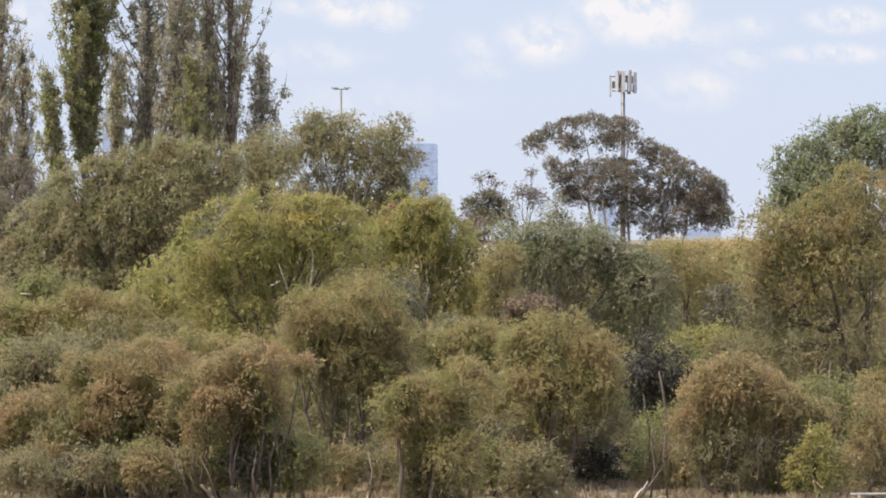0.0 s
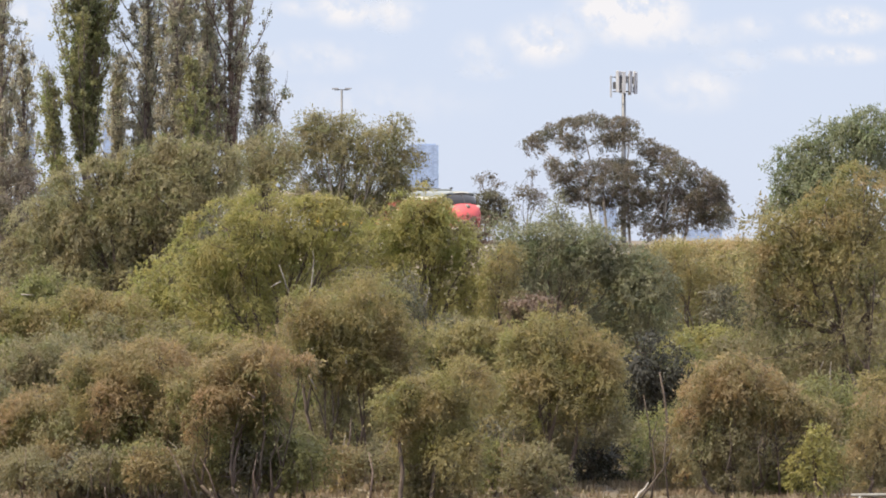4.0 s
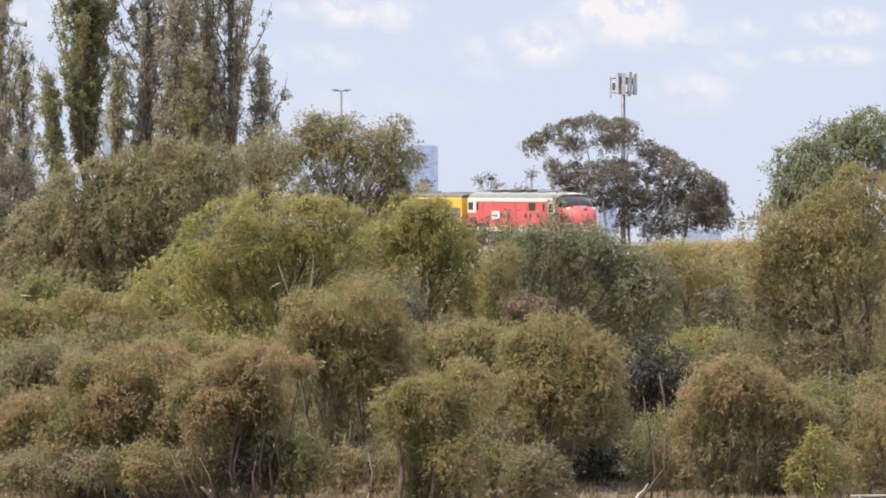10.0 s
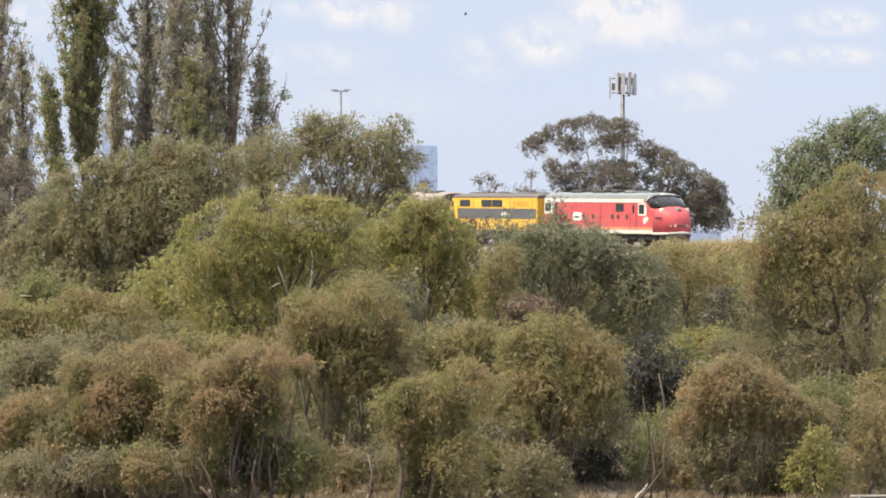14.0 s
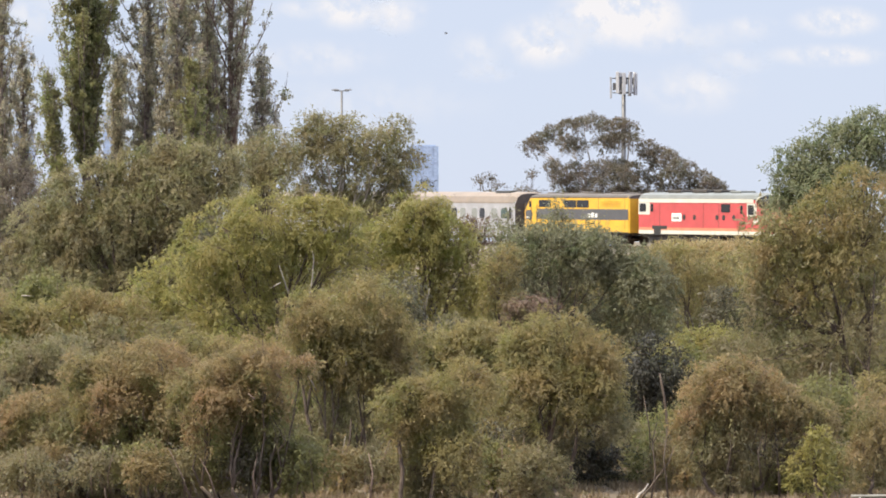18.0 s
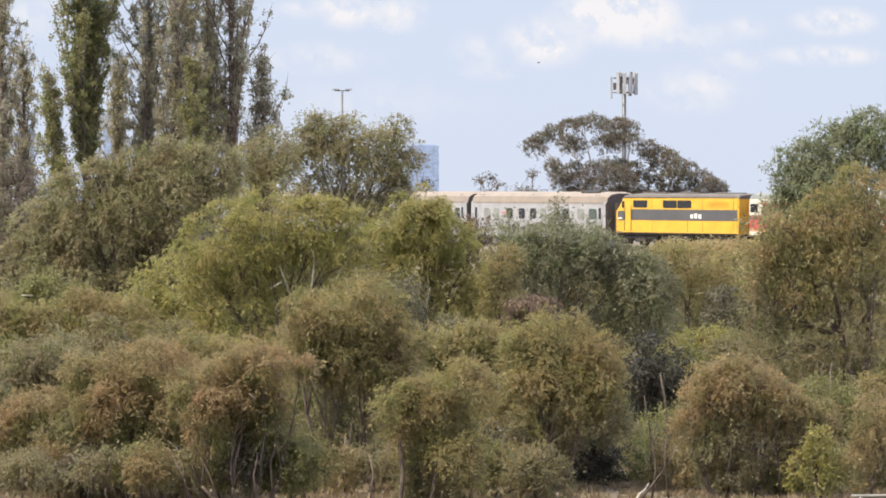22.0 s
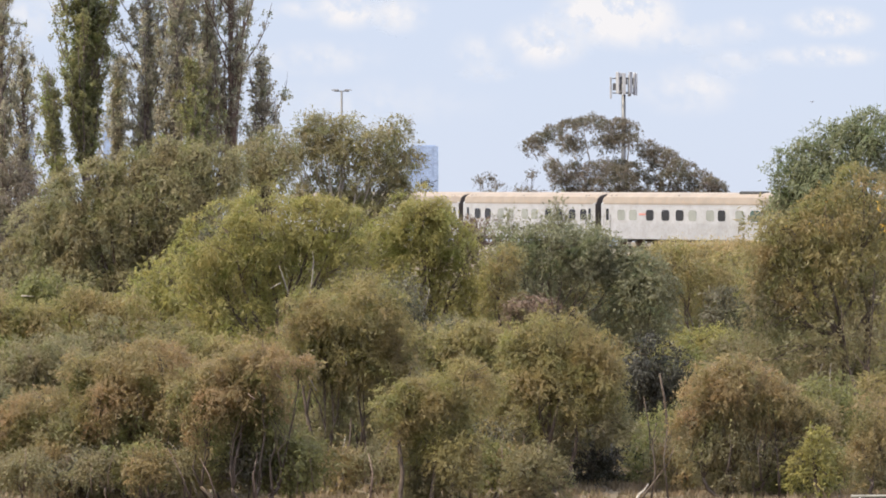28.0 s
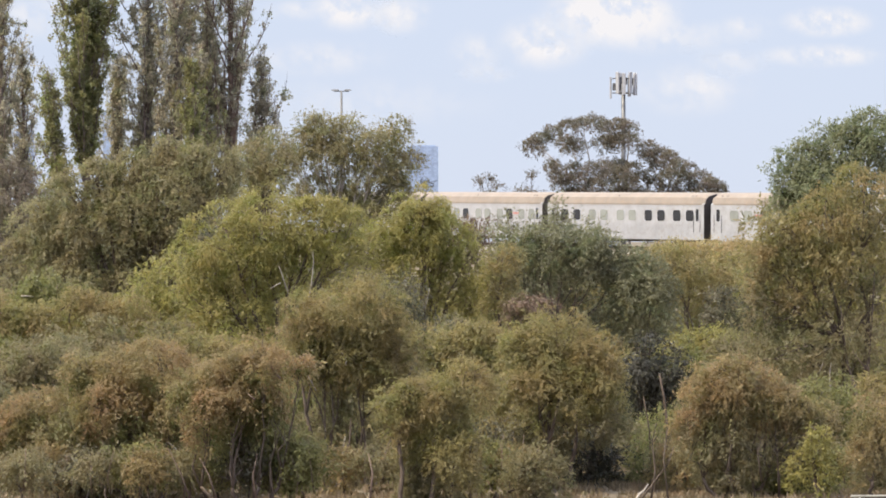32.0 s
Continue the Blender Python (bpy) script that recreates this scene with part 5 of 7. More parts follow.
tree("thicket_tree", 117, 14.84, 213.777, [(14.84, 6.47, 1.58, 1.24), (13.36, 5.75, 1.48, 1.11), (16.03, 4.83, 1.68, 1.18), (15.55, 4.22, 1.66, 1.17)],
     "green", "thicket tree with green leaves", leaf=0.14, amount=0.8)
tree("thicket_tree", 118, 18.23, 219.583, [(18.23, 6.38, 1.30, 1.23), (19.45, 5.66, 1.22, 1.10), (17.26, 4.75, 1.38, 1.17), (18.79, 4.10, 1.70, 1.20)],
     "straw", "thicket tree with straw-olive leaves", leaf=0.14, amount=0.8)
tree("thicket_tree", 119, 21.34, 216.195, [(21.34, 6.23, 1.27, 0.99), (20.15, 5.66, 1.19, 0.88), (22.29, 4.93, 1.35, 0.94), (20.86, 3.97, 1.67, 1.18)],
     "bright", "thicket tree with yellow-green leaves", leaf=0.14, amount=0.8)
tree("thicket_tree", 120, -26.21, 261.94, [(-26.21, 8.54, 1.83, 1.53), (-25.49, 7.31, 2.05, 1.37), (-27.07, 6.22, 1.95, 1.37)],
     "olive", "thicket tree with dull olive leaves", leaf=0.24, amount=0.7)
# dark thickets: canopy shade is coloured into the leaves
tree("thicket_tree", 121, -22.51, 261.028, [(-22.51, 7.85, 2.07, 1.39), (-21.81, 6.63, 2.04, 1.36), (-23.36, 5.54, 1.95, 1.36)],
     "dark", "thicket tree with leaves darkened to stand for shade", leaf=0.24, amount=0.7)
tree("thicket_tree", 122, -19.10, 255.234, [(-19.1, 8.23, 2.1, 1.33), (-19.61, 7.03, 2, 1.33), (-19.05, 5.97, 1.9, 1.33)],
     "grey", "thicket tree with grey-green leaves", leaf=0.24, amount=0.7)
tree("thicket_tree", 123, -15.90, 257.131, [(-15.9, 8.41, 2.02, 1.49), (-15.91, 7.2, 2.01, 1.34), (-16.2, 6.13, 1.92, 1.34)],
     "olive", "thicket tree with dull olive leaves", leaf=0.24, amount=0.7)
tree("thicket_tree", 124, -13.50, 261.013, [(-13.5, 8.57, 1.66, 1.55), (-13.85, 7.34, 2.04, 1.36), (-13.43, 6.26, 1.95, 1.36)],
     "dark", "thicket tree with leaves darkened to stand for shade", leaf=0.24, amount=0.7)
tree("thicket_tree", 125, -9.81, 255.856, [(-9.81, 7.98, 1.94, 1.33), (-9.07, 6.78, 2, 1.33), (-9.78, 5.71, 1.91, 1.33)],
     "grey", "thicket tree with grey-green leaves", leaf=0.24, amount=0.7)
tree("thicket_tree", 126, -6.91, 259.652, [(-6.91, 7.83, 2.18, 1.53), (-6.82, 6.61, 2.03, 1.35), (-7.95, 5.52, 1.94, 1.35)],
     "olive", "thicket tree with dull olive leaves", leaf=0.24, amount=0.7)
tree("thicket_tree", 127, -3.77, 254.857, [(-3.77, 8.17, 1.97, 1.49), (-3.82, 6.97, 1.99, 1.33), (-4.47, 5.91, 1.9, 1.33)],
     "dark", "thicket tree with leaves darkened to stand for shade", leaf=0.24, amount=0.7)
tree("thicket_tree", 128, 4.04, 254.298, [(4.04, 7.43, 1.84, 0.82), (5.04, 6.64, 1.86, 0.88), (3.31, 5.93, 1.77, 0.88)],
     "dark", "thicket tree with leaves darkened to stand for shade", leaf=0.24, amount=0.7)
tree("thicket_tree", 129, 6.60, 259, [(6.6, 7.17, 1.71, 0.99), (7.68, 6.36, 1.89, 0.9), (5.49, 5.64, 1.8, 0.9)],
     "grey", "thicket tree with grey-green leaves", leaf=0.24, amount=0.7)
tree("thicket_tree", 130, 10.24, 259.59, [(10.24, 7.35, 1.86, 0.91), (11.5, 6.53, 1.9, 0.9), (9.99, 5.81, 1.81, 0.9)],
     "dark", "thicket tree with leaves darkened to stand for shade", leaf=0.24, amount=0.7)
tree("thicket_tree", 131, 11.83, 261.985, [(11.83, 7.41, 1.32, 0.67), (11.67, 6.83, 1.37, 0.65), (11.83, 6.31, 1.3, 0.65)],
     "straw", "thicket tree with straw-olive leaves", leaf=0.24, amount=0.7)
tree("thicket_tree", 132, 14.27, 265.268, [(14.27, 7.33, 1.4, 0.58), (15.55, 6.74, 1.38, 0.66), (13.24, 6.21, 1.32, 0.66)],
     "olive", "thicket tree with dull olive leaves", leaf=0.24, amount=0.7)
tree("thicket_tree", 133, 16.98, 264.751, [(16.98, 7.95, 1.36, 0.68), (16.36, 7.36, 1.38, 0.66), (16.1, 6.84, 1.32, 0.66)],
     "straw", "thicket tree with straw-olive leaves", leaf=0.24, amount=0.7)
tree("thicket_tree", 134, 17.74, 237.159, [(17.74, 9.96, 1.69, 1.65), (18.47, 8.63, 1.86, 1.47), (16.83, 7.45, 1.77, 1.47)],
     "olive", "thicket tree with dull olive leaves", leaf=0.24, amount=0.7)
tree("thicket_tree", 135, 20.94, 240.838, [(20.94, 10.03, 1.54, 1.46), (22.09, 8.68, 1.88, 1.5), (20.11, 7.49, 1.8, 1.5)],
     "straw", "thicket tree with straw-olive leaves", leaf=0.24, amount=0.7)
tree("thicket_tree", 136, 24.21, 241.526, [(24.21, 10.09, 1.96, 1.59), (24.4, 8.74, 1.89, 1.5), (24.25, 7.54, 1.8, 1.5)],
     "olive", "thicket tree with dull olive leaves", leaf=0.24, amount=0.7)
tree("thicket_tree", 137, -28.97, 288.455, [(-28.97, 10.78, 1.74, 1.54), (-28.81, 9.49, 1.96, 1.43), (-29.74, 8.34, 1.86, 1.43)],
     "olive", "thicket tree with dull olive leaves", leaf=0.24, amount=0.7)
tree("thicket_tree", 138, -24.64, 285.961, [(-24.64, 11.25, 1.71, 1.43), (-25.29, 9.97, 1.94, 1.42), (-24.76, 8.84, 1.85, 1.42)],
     "grey", "thicket tree with grey-green leaves", leaf=0.24, amount=0.7)
tree("thicket_tree", 139, -21.74, 282.059, [(-21.74, 10.73, 1.96, 1.23), (-20.36, 9.47, 1.91, 1.4), (-21.68, 8.35, 1.82, 1.4)],
     "olive", "thicket tree with dull olive leaves", leaf=0.24, amount=0.7)
tree("thicket_tree", 140, -19.22, 288.465, [(-19.22, 11.36, 1.96, 1.6), (-18.86, 10.07, 1.96, 1.43), (-19.06, 8.92, 1.86, 1.43)],
     "olive", "thicket tree with dull olive leaves", leaf=0.24, amount=0.7)
tree("thicket_tree", 141, -15.75, 288.922, [(-15.75, 11.15, 1.68, 1.33), (-14.65, 9.86, 1.96, 1.44), (-15.59, 8.71, 1.87, 1.44)],
     "grey", "thicket tree with grey-green leaves", leaf=0.24, amount=0.7)
tree("thicket_tree", 142, -11.70, 285.538, [(-11.7, 11.27, 1.93, 1.59), (-12.25, 9.99, 1.94, 1.42), (-12.85, 8.86, 1.84, 1.42)],
     "olive", "thicket tree with dull olive leaves", leaf=0.24, amount=0.7)
tree("scrub", 143, -14.64, 148.42, [(-14.64, 1.90, 0.67, 0.73), (-15.05, 1.68, 0.53, 0.59)],
     "brown", "low brown scrub with dry stems in grass", category='shrub', amount=0.7, loose=0.7, droop=0.2, leaf=0.09, snags=[[(-15.08, 1.24), (-15.18, 1.78), (-15.15, 2.38)], [(-14.52, 1.24), (-14.42, 1.78), (-14.48, 2.4)]], girth=0.04, snag_bark=BARK_RED)
tree("scrub", 144, -13.04, 141.6, [(-13.04, 2.17, 1.04, 0.68), (-13.06, 1.97, 0.83, 0.54)],
     "olive", "low dull green scrub with dry stems", category='shrub', amount=0.7, loose=0.7, droop=0.2, leaf=0.09, snags=[[(-13.05, 1.54), (-12.97, 2.05), (-12.96, 2.86)], [(-13.01, 1.54), (-12.94, 2.05), (-13.17, 2.53)]], girth=0.04, snag_bark=BARK_RED)
tree("scrub", 145, -12.32, 145.5, [(-12.32, 2.13, 0.80, 0.72), (-12.52, 1.91, 0.64, 0.57)],
     "brown", "low brown scrub with dry stems in grass", category='shrub', amount=0.7, loose=0.7, droop=0.2, leaf=0.09, snags=[[(-12.41, 1.48), (-12.51, 2.01), (-12.56, 2.51)], [(-11.92, 1.48), (-11.98, 2.01), (-11.89, 2.5)]], girth=0.04, snag_bark=BARK_RED)
# dark scrub: shade under the crowns is coloured into the leaves
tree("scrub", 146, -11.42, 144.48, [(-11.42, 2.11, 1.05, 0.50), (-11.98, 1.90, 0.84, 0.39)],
     "dark", "low scrub with leaves darkened to stand for shade", category='shrub', amount=0.7, loose=0.7, droop=0.2, leaf=0.09, snags=[[(-11.76, 1.47), (-11.82, 1.99), (-11.96, 2.48)], [(-10.9, 1.47), (-10.83, 1.99), (-10.8, 3.0)]], girth=0.04, snag_bark=BARK_RED)
tree("scrub", 147, -10.49, 140.25, [(-10.49, 2.44, 0.81, 0.47), (-10.96, 2.23, 0.64, 0.38)],
     "olive", "low dull green scrub with dry stems", category='shrub', amount=0.7, loose=0.7, droop=0.2, leaf=0.09, snags=[[(-10.81, 1.5), (-10.84, 2.02), (-10.83, 2.47)], [(-10.24, 1.5), (-10.34, 2.02), (-10.12, 2.88)]], girth=0.04, snag_bark=BARK_RED)
tree("scrub", 148, -9.59, 140.85, [(-9.59, 2.50, 1.02, 0.61), (-9.23, 2.29, 0.83, 0.49)],
     "green", "low green scrub under the trees", category='shrub', amount=0.7, loose=0.7, droop=0.2, leaf=0.09, snags=[[(-9.61, 1.55), (-9.67, 2.08), (-9.56, 2.85)], [(-9.32, 1.55), (-9.3, 2.08), (-9.22, 2.44)]], girth=0.04, snag_bark=BARK_RED)
tree("scrub", 149, -9.01, 139.80, [(-9.01, 2.49, 0.74, 0.55), (-9.32, 2.27, 0.59, 0.43)],
     "brown", "low brown scrub with dry stems in grass", category='shrub', amount=0.7, loose=0.7, droop=0.2, leaf=0.09, snags=[[(-9.32, 1.53), (-9.29, 2.07), (-9.46, 2.68)], [(-8.84, 1.53), (-8.81, 2.07), (-8.82, 3.12)]], girth=0.04, snag_bark=BARK_RED)
tree("scrub", 150, -7.88, 140.40, [(-7.88, 2.39, 0.88, 0.57), (-7.76, 2.18, 0.71, 0.46)],
     "olive", "low dull green scrub with dry stems", category='shrub', amount=0.7, loose=0.7, droop=0.2, leaf=0.09, snags=[[(-7.95, 1.44), (-7.96, 1.97), (-8.12, 2.95)], [(-7.78, 1.44), (-7.76, 1.97), (-7.57, 2.43)]], girth=0.04, snag_bark=BARK_RED)
tree("scrub", 151, -6.90, 141.00, [(-6.90, 2.49, 1.01, 0.45), (-6.93, 2.29, 0.81, 0.36)],
     "brown", "low brown scrub with dry stems in grass", category='shrub', amount=0.7, loose=0.7, droop=0.2, leaf=0.09, snags=[[(-6.93, 1.56), (-6.91, 2.07), (-6.91, 2.6)], [(-6.49, 1.56), (-6.59, 2.07), (-6.5, 3.02)]], girth=0.04, snag_bark=BARK_RED)
tree("scrub", 152, -5.85, 139.95, [(-5.85, 2.60, 1.04, 0.74), (-5.94, 2.39, 0.83, 0.59)],
     "dark", "low scrub with leaves darkened to stand for shade", category='shrub', amount=0.7, loose=0.7, droop=0.2, leaf=0.09, snags=[[(-6.21, 1.67), (-6.32, 2.18), (-6.2, 3.1)], [(-5.64, 1.67), (-5.56, 2.18), (-5.81, 2.82)]], girth=0.04, snag_bark=BARK_RED)
tree("scrub", 153, -4.78, 140.55, [(-4.78, 2.57, 1.01, 0.78), (-4.87, 2.36, 0.81, 0.63)],
     "olive", "low dull green scrub with dry stems", category='shrub', amount=0.7, loose=0.7, droop=0.2, leaf=0.09, snags=[[(-4.87, 1.62), (-4.78, 2.15), (-4.69, 3.2)], [(-4.67, 1.62), (-4.77, 2.15), (-4.88, 2.7)]], girth=0.04, snag_bark=BARK_RED)
tree("scrub", 154, -4.22, 139.50, [(-4.22, 2.51, 0.92, 0.66), (-4.42, 2.31, 0.74, 0.53)],
     "green", "low green scrub under the trees", category='shrub', amount=0.7, loose=0.7, droop=0.2, leaf=0.09, snags=[[(-4.48, 1.57), (-4.44, 2.09), (-4.66, 2.74)], [(-3.94, 1.57), (-4.01, 2.09), (-4.1, 2.97)]], girth=0.04, snag_bark=BARK_RED)
tree("scrub", 155, -3.31, 146.57, [(-3.31, 2.05, 0.70, 0.68), (-3.28, 1.84, 0.56, 0.54)],
     "brown", "low brown scrub with dry stems in grass", category='shrub', amount=0.7, loose=0.7, droop=0.2, leaf=0.09, snags=[[(-3.81, 1.4), (-3.88, 1.93), (-3.69, 2.67)], [(-2.8, 1.4), (-2.82, 1.93), (-2.88, 2.54)]], girth=0.04, snag_bark=BARK_RED)
tree("scrub", 156, -2.25, 146.31, [(-2.25, 2.20, 0.92, 0.50), (-1.69, 1.98, 0.74, 0.39)],
     "olive", "low dull green scrub with dry stems", category='shrub', amount=0.7, loose=0.7, droop=0.2, leaf=0.09, snags=[[(-2.53, 1.54), (-2.52, 2.08), (-2.49, 2.84)], [(-1.91, 1.54), (-1.97, 2.08), (-1.71, 2.92)]], girth=0.04, snag_bark=BARK_RED)
tree("scrub", 157, -1.38, 147.41, [(-1.38, 2.11, 0.78, 0.55), (-1.01, 1.89, 0.63, 0.45)],
     "brown", "low brown scrub with dry stems in grass", category='shrub', amount=0.7, loose=0.7, droop=0.2, leaf=0.09, snags=[[(-1.76, 1.45), (-1.82, 1.99), (-1.77, 2.55)], [(-1.21, 1.45), (-1.24, 1.99), (-1.14, 2.57)]], girth=0.04, snag_bark=BARK_RED)
tree("scrub", 158, -0.50, 142.46, [(-0.50, 2.17, 0.70, 0.46), (0.07, 1.97, 0.56, 0.36)],
     "dark", "low scrub with leaves darkened to stand for shade", category='shrub', amount=0.7, loose=0.7, droop=0.2, leaf=0.09, snags=[[(-0.5, 1.54), (-0.6, 2.05), (-0.35, 2.4)], [(-0.48, 1.54), (-0.45, 2.05), (-0.46, 2.55)]], girth=0.04, snag_bark=BARK_RED)
tree("scrub", 159, 0.44, 146.4, [(0.44, 2.19, 0.84, 0.72), (0.52, 1.98, 0.67, 0.57)],
     "olive", "low dull green scrub with dry stems", category='shrub', amount=0.7, loose=0.7, droop=0.2, leaf=0.09, snags=[[(0.07, 1.54), (0.13, 2.07), (-0.11, 2.47)], [(0.49, 1.54), (0.39, 2.07), (0.7, 2.74)]], girth=0.04, snag_bark=BARK_RED)
tree("scrub", 160, 1.62, 143.64, [(1.62, 2.30, 0.78, 0.68), (1.12, 2.09, 0.63, 0.54)],
     "green", "low green scrub under the trees", category='shrub', amount=0.7, loose=0.7, droop=0.2, leaf=0.09, snags=[[(1.1, 1.66), (1.16, 2.18), (1.13, 2.87)], [(1.81, 1.66), (1.91, 2.18), (1.79, 3.04)]], girth=0.04, snag_bark=BARK_RED)
tree("scrub", 161, 2.24, 143.67, [(2.24, 2.35, 0.64, 0.53), (2.75, 2.14, 0.52, 0.42)],
     "brown", "low brown scrub with dry stems in grass", category='shrub', amount=0.7, loose=0.7, droop=0.2, leaf=0.09, snags=[[(1.79, 1.71), (1.84, 2.23), (1.89, 3.19)], [(2.48, 1.71), (2.44, 2.23), (2.55, 3.2)]], girth=0.04, snag_bark=BARK_RED)
tree("scrub", 162, 2.99, 142.78, [(2.99, 2.12, 1.01, 0.78), (2.79, 1.92, 0.81, 0.63)],
     "olive", "low dull green scrub with dry stems", category='shrub', amount=0.7, loose=0.7, droop=0.2, leaf=0.09, snags=[[(2.9, 1.48), (2.89, 2.0), (2.99, 2.96)], [(3.36, 1.48), (3.38, 2.0), (3.41, 2.99)]], girth=0.04, snag_bark=BARK_RED)
tree("scrub", 167, 7.69, 146.87, [(7.69, 2.24, 0.84, 0.72), (7.34, 2.03, 0.67, 0.57)],
     "brown", "low brown scrub with dry stems in grass", category='shrub', amount=0.7, loose=0.7, droop=0.2, leaf=0.09, snags=[[(7.49, 1.59), (7.56, 2.12), (7.31, 2.91)], [(7.81, 1.59), (7.74, 2.12), (7.59, 2.61)]], girth=0.04, snag_bark=BARK_RED)
tree("scrub", 168, 8.62, 147.4, [(8.62, 2.05, 0.81, 0.66), (8.42, 1.83, 0.64, 0.53)],
     "olive", "low dull green scrub with dry stems", category='shrub', amount=0.7, loose=0.7, droop=0.2, leaf=0.09, snags=[[(8.4, 1.39), (8.49, 1.93), (8.33, 2.74)], [(9.0, 1.39), (8.92, 1.93), (8.9, 2.35)]], girth=0.04, snag_bark=BARK_RED)
tree("scrub", 169, 9.83, 146.3, [(9.83, 1.95, 0.81, 0.51), (10.23, 1.74, 0.66, 0.41)],
     "brown", "low brown scrub with dry stems in grass", category='shrub', amount=0.7, loose=0.7, droop=0.2, leaf=0.09, snags=[[(9.43, 1.3), (9.4, 1.83), (9.24, 2.79)], [(10.09, 1.3), (10.12, 1.83), (10.24, 2.79)]], girth=0.04, snag_bark=BARK_RED)
tree("scrub", 170, 10.65, 145.02, [(10.65, 2.19, 1.01, 0.77), (10.34, 1.98, 0.80, 0.62)],
     "dark", "low scrub with leaves darkened to stand for shade", category='shrub', amount=0.7, loose=0.7, droop=0.2, leaf=0.09, snags=[[(10.18, 1.55), (10.11, 2.07), (10.16, 3.03)], [(10.72, 1.55), (10.73, 2.07), (10.87, 2.68)]], girth=0.04, snag_bark=BARK_RED)
tree("scrub", 171, 11.79, 148.2, [(11.79, 2.09, 0.66, 0.59), (12.03, 1.87, 0.53, 0.47)],
     "olive", "low dull green scrub with dry stems", category='shrub', amount=0.7, loose=0.7, droop=0.2, leaf=0.09, snags=[[(11.55, 1.43), (11.51, 1.97), (11.74, 2.91)], [(12.27, 1.43), (12.19, 1.97), (12.39, 3.0)]], girth=0.04, snag_bark=BARK_RED)
tree("scrub", 172, 12.30, 144.74, [(12.30, 2.16, 0.92, 0.66), (12.03, 1.95, 0.74, 0.53)],
     "green", "low green scrub under the trees", category='shrub', amount=0.7, loose=0.7, droop=0.2, leaf=0.09, snags=[[(11.87, 1.52), (11.88, 2.04), (11.69, 2.61)], [(12.76, 1.52), (12.68, 2.04), (12.75, 2.46)]], girth=0.04, snag_bark=BARK_RED)
tree("scrub", 173, 13.69, 147.57, [(13.69, 1.93, 0.74, 0.74), (13.50, 1.71, 0.59, 0.59)],
     "brown", "low brown scrub with dry stems in grass", category='shrub', amount=0.7, loose=0.7, droop=0.2, leaf=0.09, snags=[[(13.47, 1.27), (13.56, 1.81), (13.26, 2.45)], [(13.84, 1.27), (13.86, 1.81), (13.69, 2.52)]], girth=0.04, snag_bark=BARK_RED)
tree("scrub", 174, 13.95, 141.52, [(13.95, 2.47, 1.05, 0.77), (13.56, 2.26, 0.84, 0.62)],
     "olive", "low dull green scrub with dry stems", category='shrub', amount=0.7, loose=0.7, droop=0.2, leaf=0.09, snags=[[(13.52, 1.83), (13.49, 2.35), (13.33, 2.83)], [(14.35, 1.83), (14.39, 2.35), (14.33, 3.05)]], girth=0.04, snag_bark=BARK_RED)


# ---- far things and small things ----
GALV = surface("galvanised_steel", [(0.3, (0.10, 0.10, 0.11)), (0.7, (0.16, 0.16, 0.175))], 1.5, 0.5, 0.4)
# bluish glass, with the haze of distance mixed into both colours
TOWER_GLASS = surface("haze_blue_cladding", [(0.3, (0.27, 0.34, 0.50)), (0.7, (0.31, 0.38, 0.54))], 0.03, 0.4)
TOWER_PANE = surface("haze_blue_windows", [(0.3, (0.26, 0.33, 0.49)), (0.7, (0.30, 0.37, 0.53))], 0.05, 0.45)
TOWER_PALE = surface("pale_concrete", [(0.3, (0.44, 0.46, 0.50)), (0.7, (0.52, 0.54, 0.58))], 0.03, 0.6)
FENCE_GREY = surface("galvanised_pipe", [(0.3, (0.14, 0.135, 0.13)), (0.7, (0.24, 0.23, 0.22))], 2.0, 0.6)
ANTENNA = surface("antenna_grey", [(0.3, (0.30, 0.30, 0.33)), (0.7, (0.40, 0.40, 0.43))], 2.0, 0.5)
ROOF_PALE = surface("pale_shed_roof", [(0.3, (0.7, 0.68, 0.62)), (0.7, (0.8, 0.78, 0.74))], 0.3, 0.5)


def lamp_mast(x, y, top):
    b = gz(x, y)
    t = thing("light_mast", pose(x, y, b), "tall grey light mast with two lamp heads on a cross arm", "light mast")
    h = top - b
    part("pole", Shape().tube([(0, 0, -0.3), (0, 0, h * 0.5), (0, 0, h)], [0.16, 0.13, 0.10], 10), GALV, t, smooth=True)
    part("cross_arm", Shape().tube([(-0.7, 0, h), (0.7, 0, h)], [0.05, 0.05], 6), GALV, t)
    for s in (-1, 1):
        a, c = sorted((s * 0.25, s * 0.95))
        lamp = [[(a, -0.2, h + 0.02), (c, -0.2, h + 0.06), (c, 0.2, h + 0.06), (a, 0.2, h + 0.02)], [(a + 0.05, -0.14, h + 0.16), (c - 0.05, -0.14, h + 0.18), (c - 0.05, 0.14, h + 0.18), (a + 0.05, 0.14, h + 0.16)]]
        part("lamp_head", Shape().loft(lamp), GALV, t)


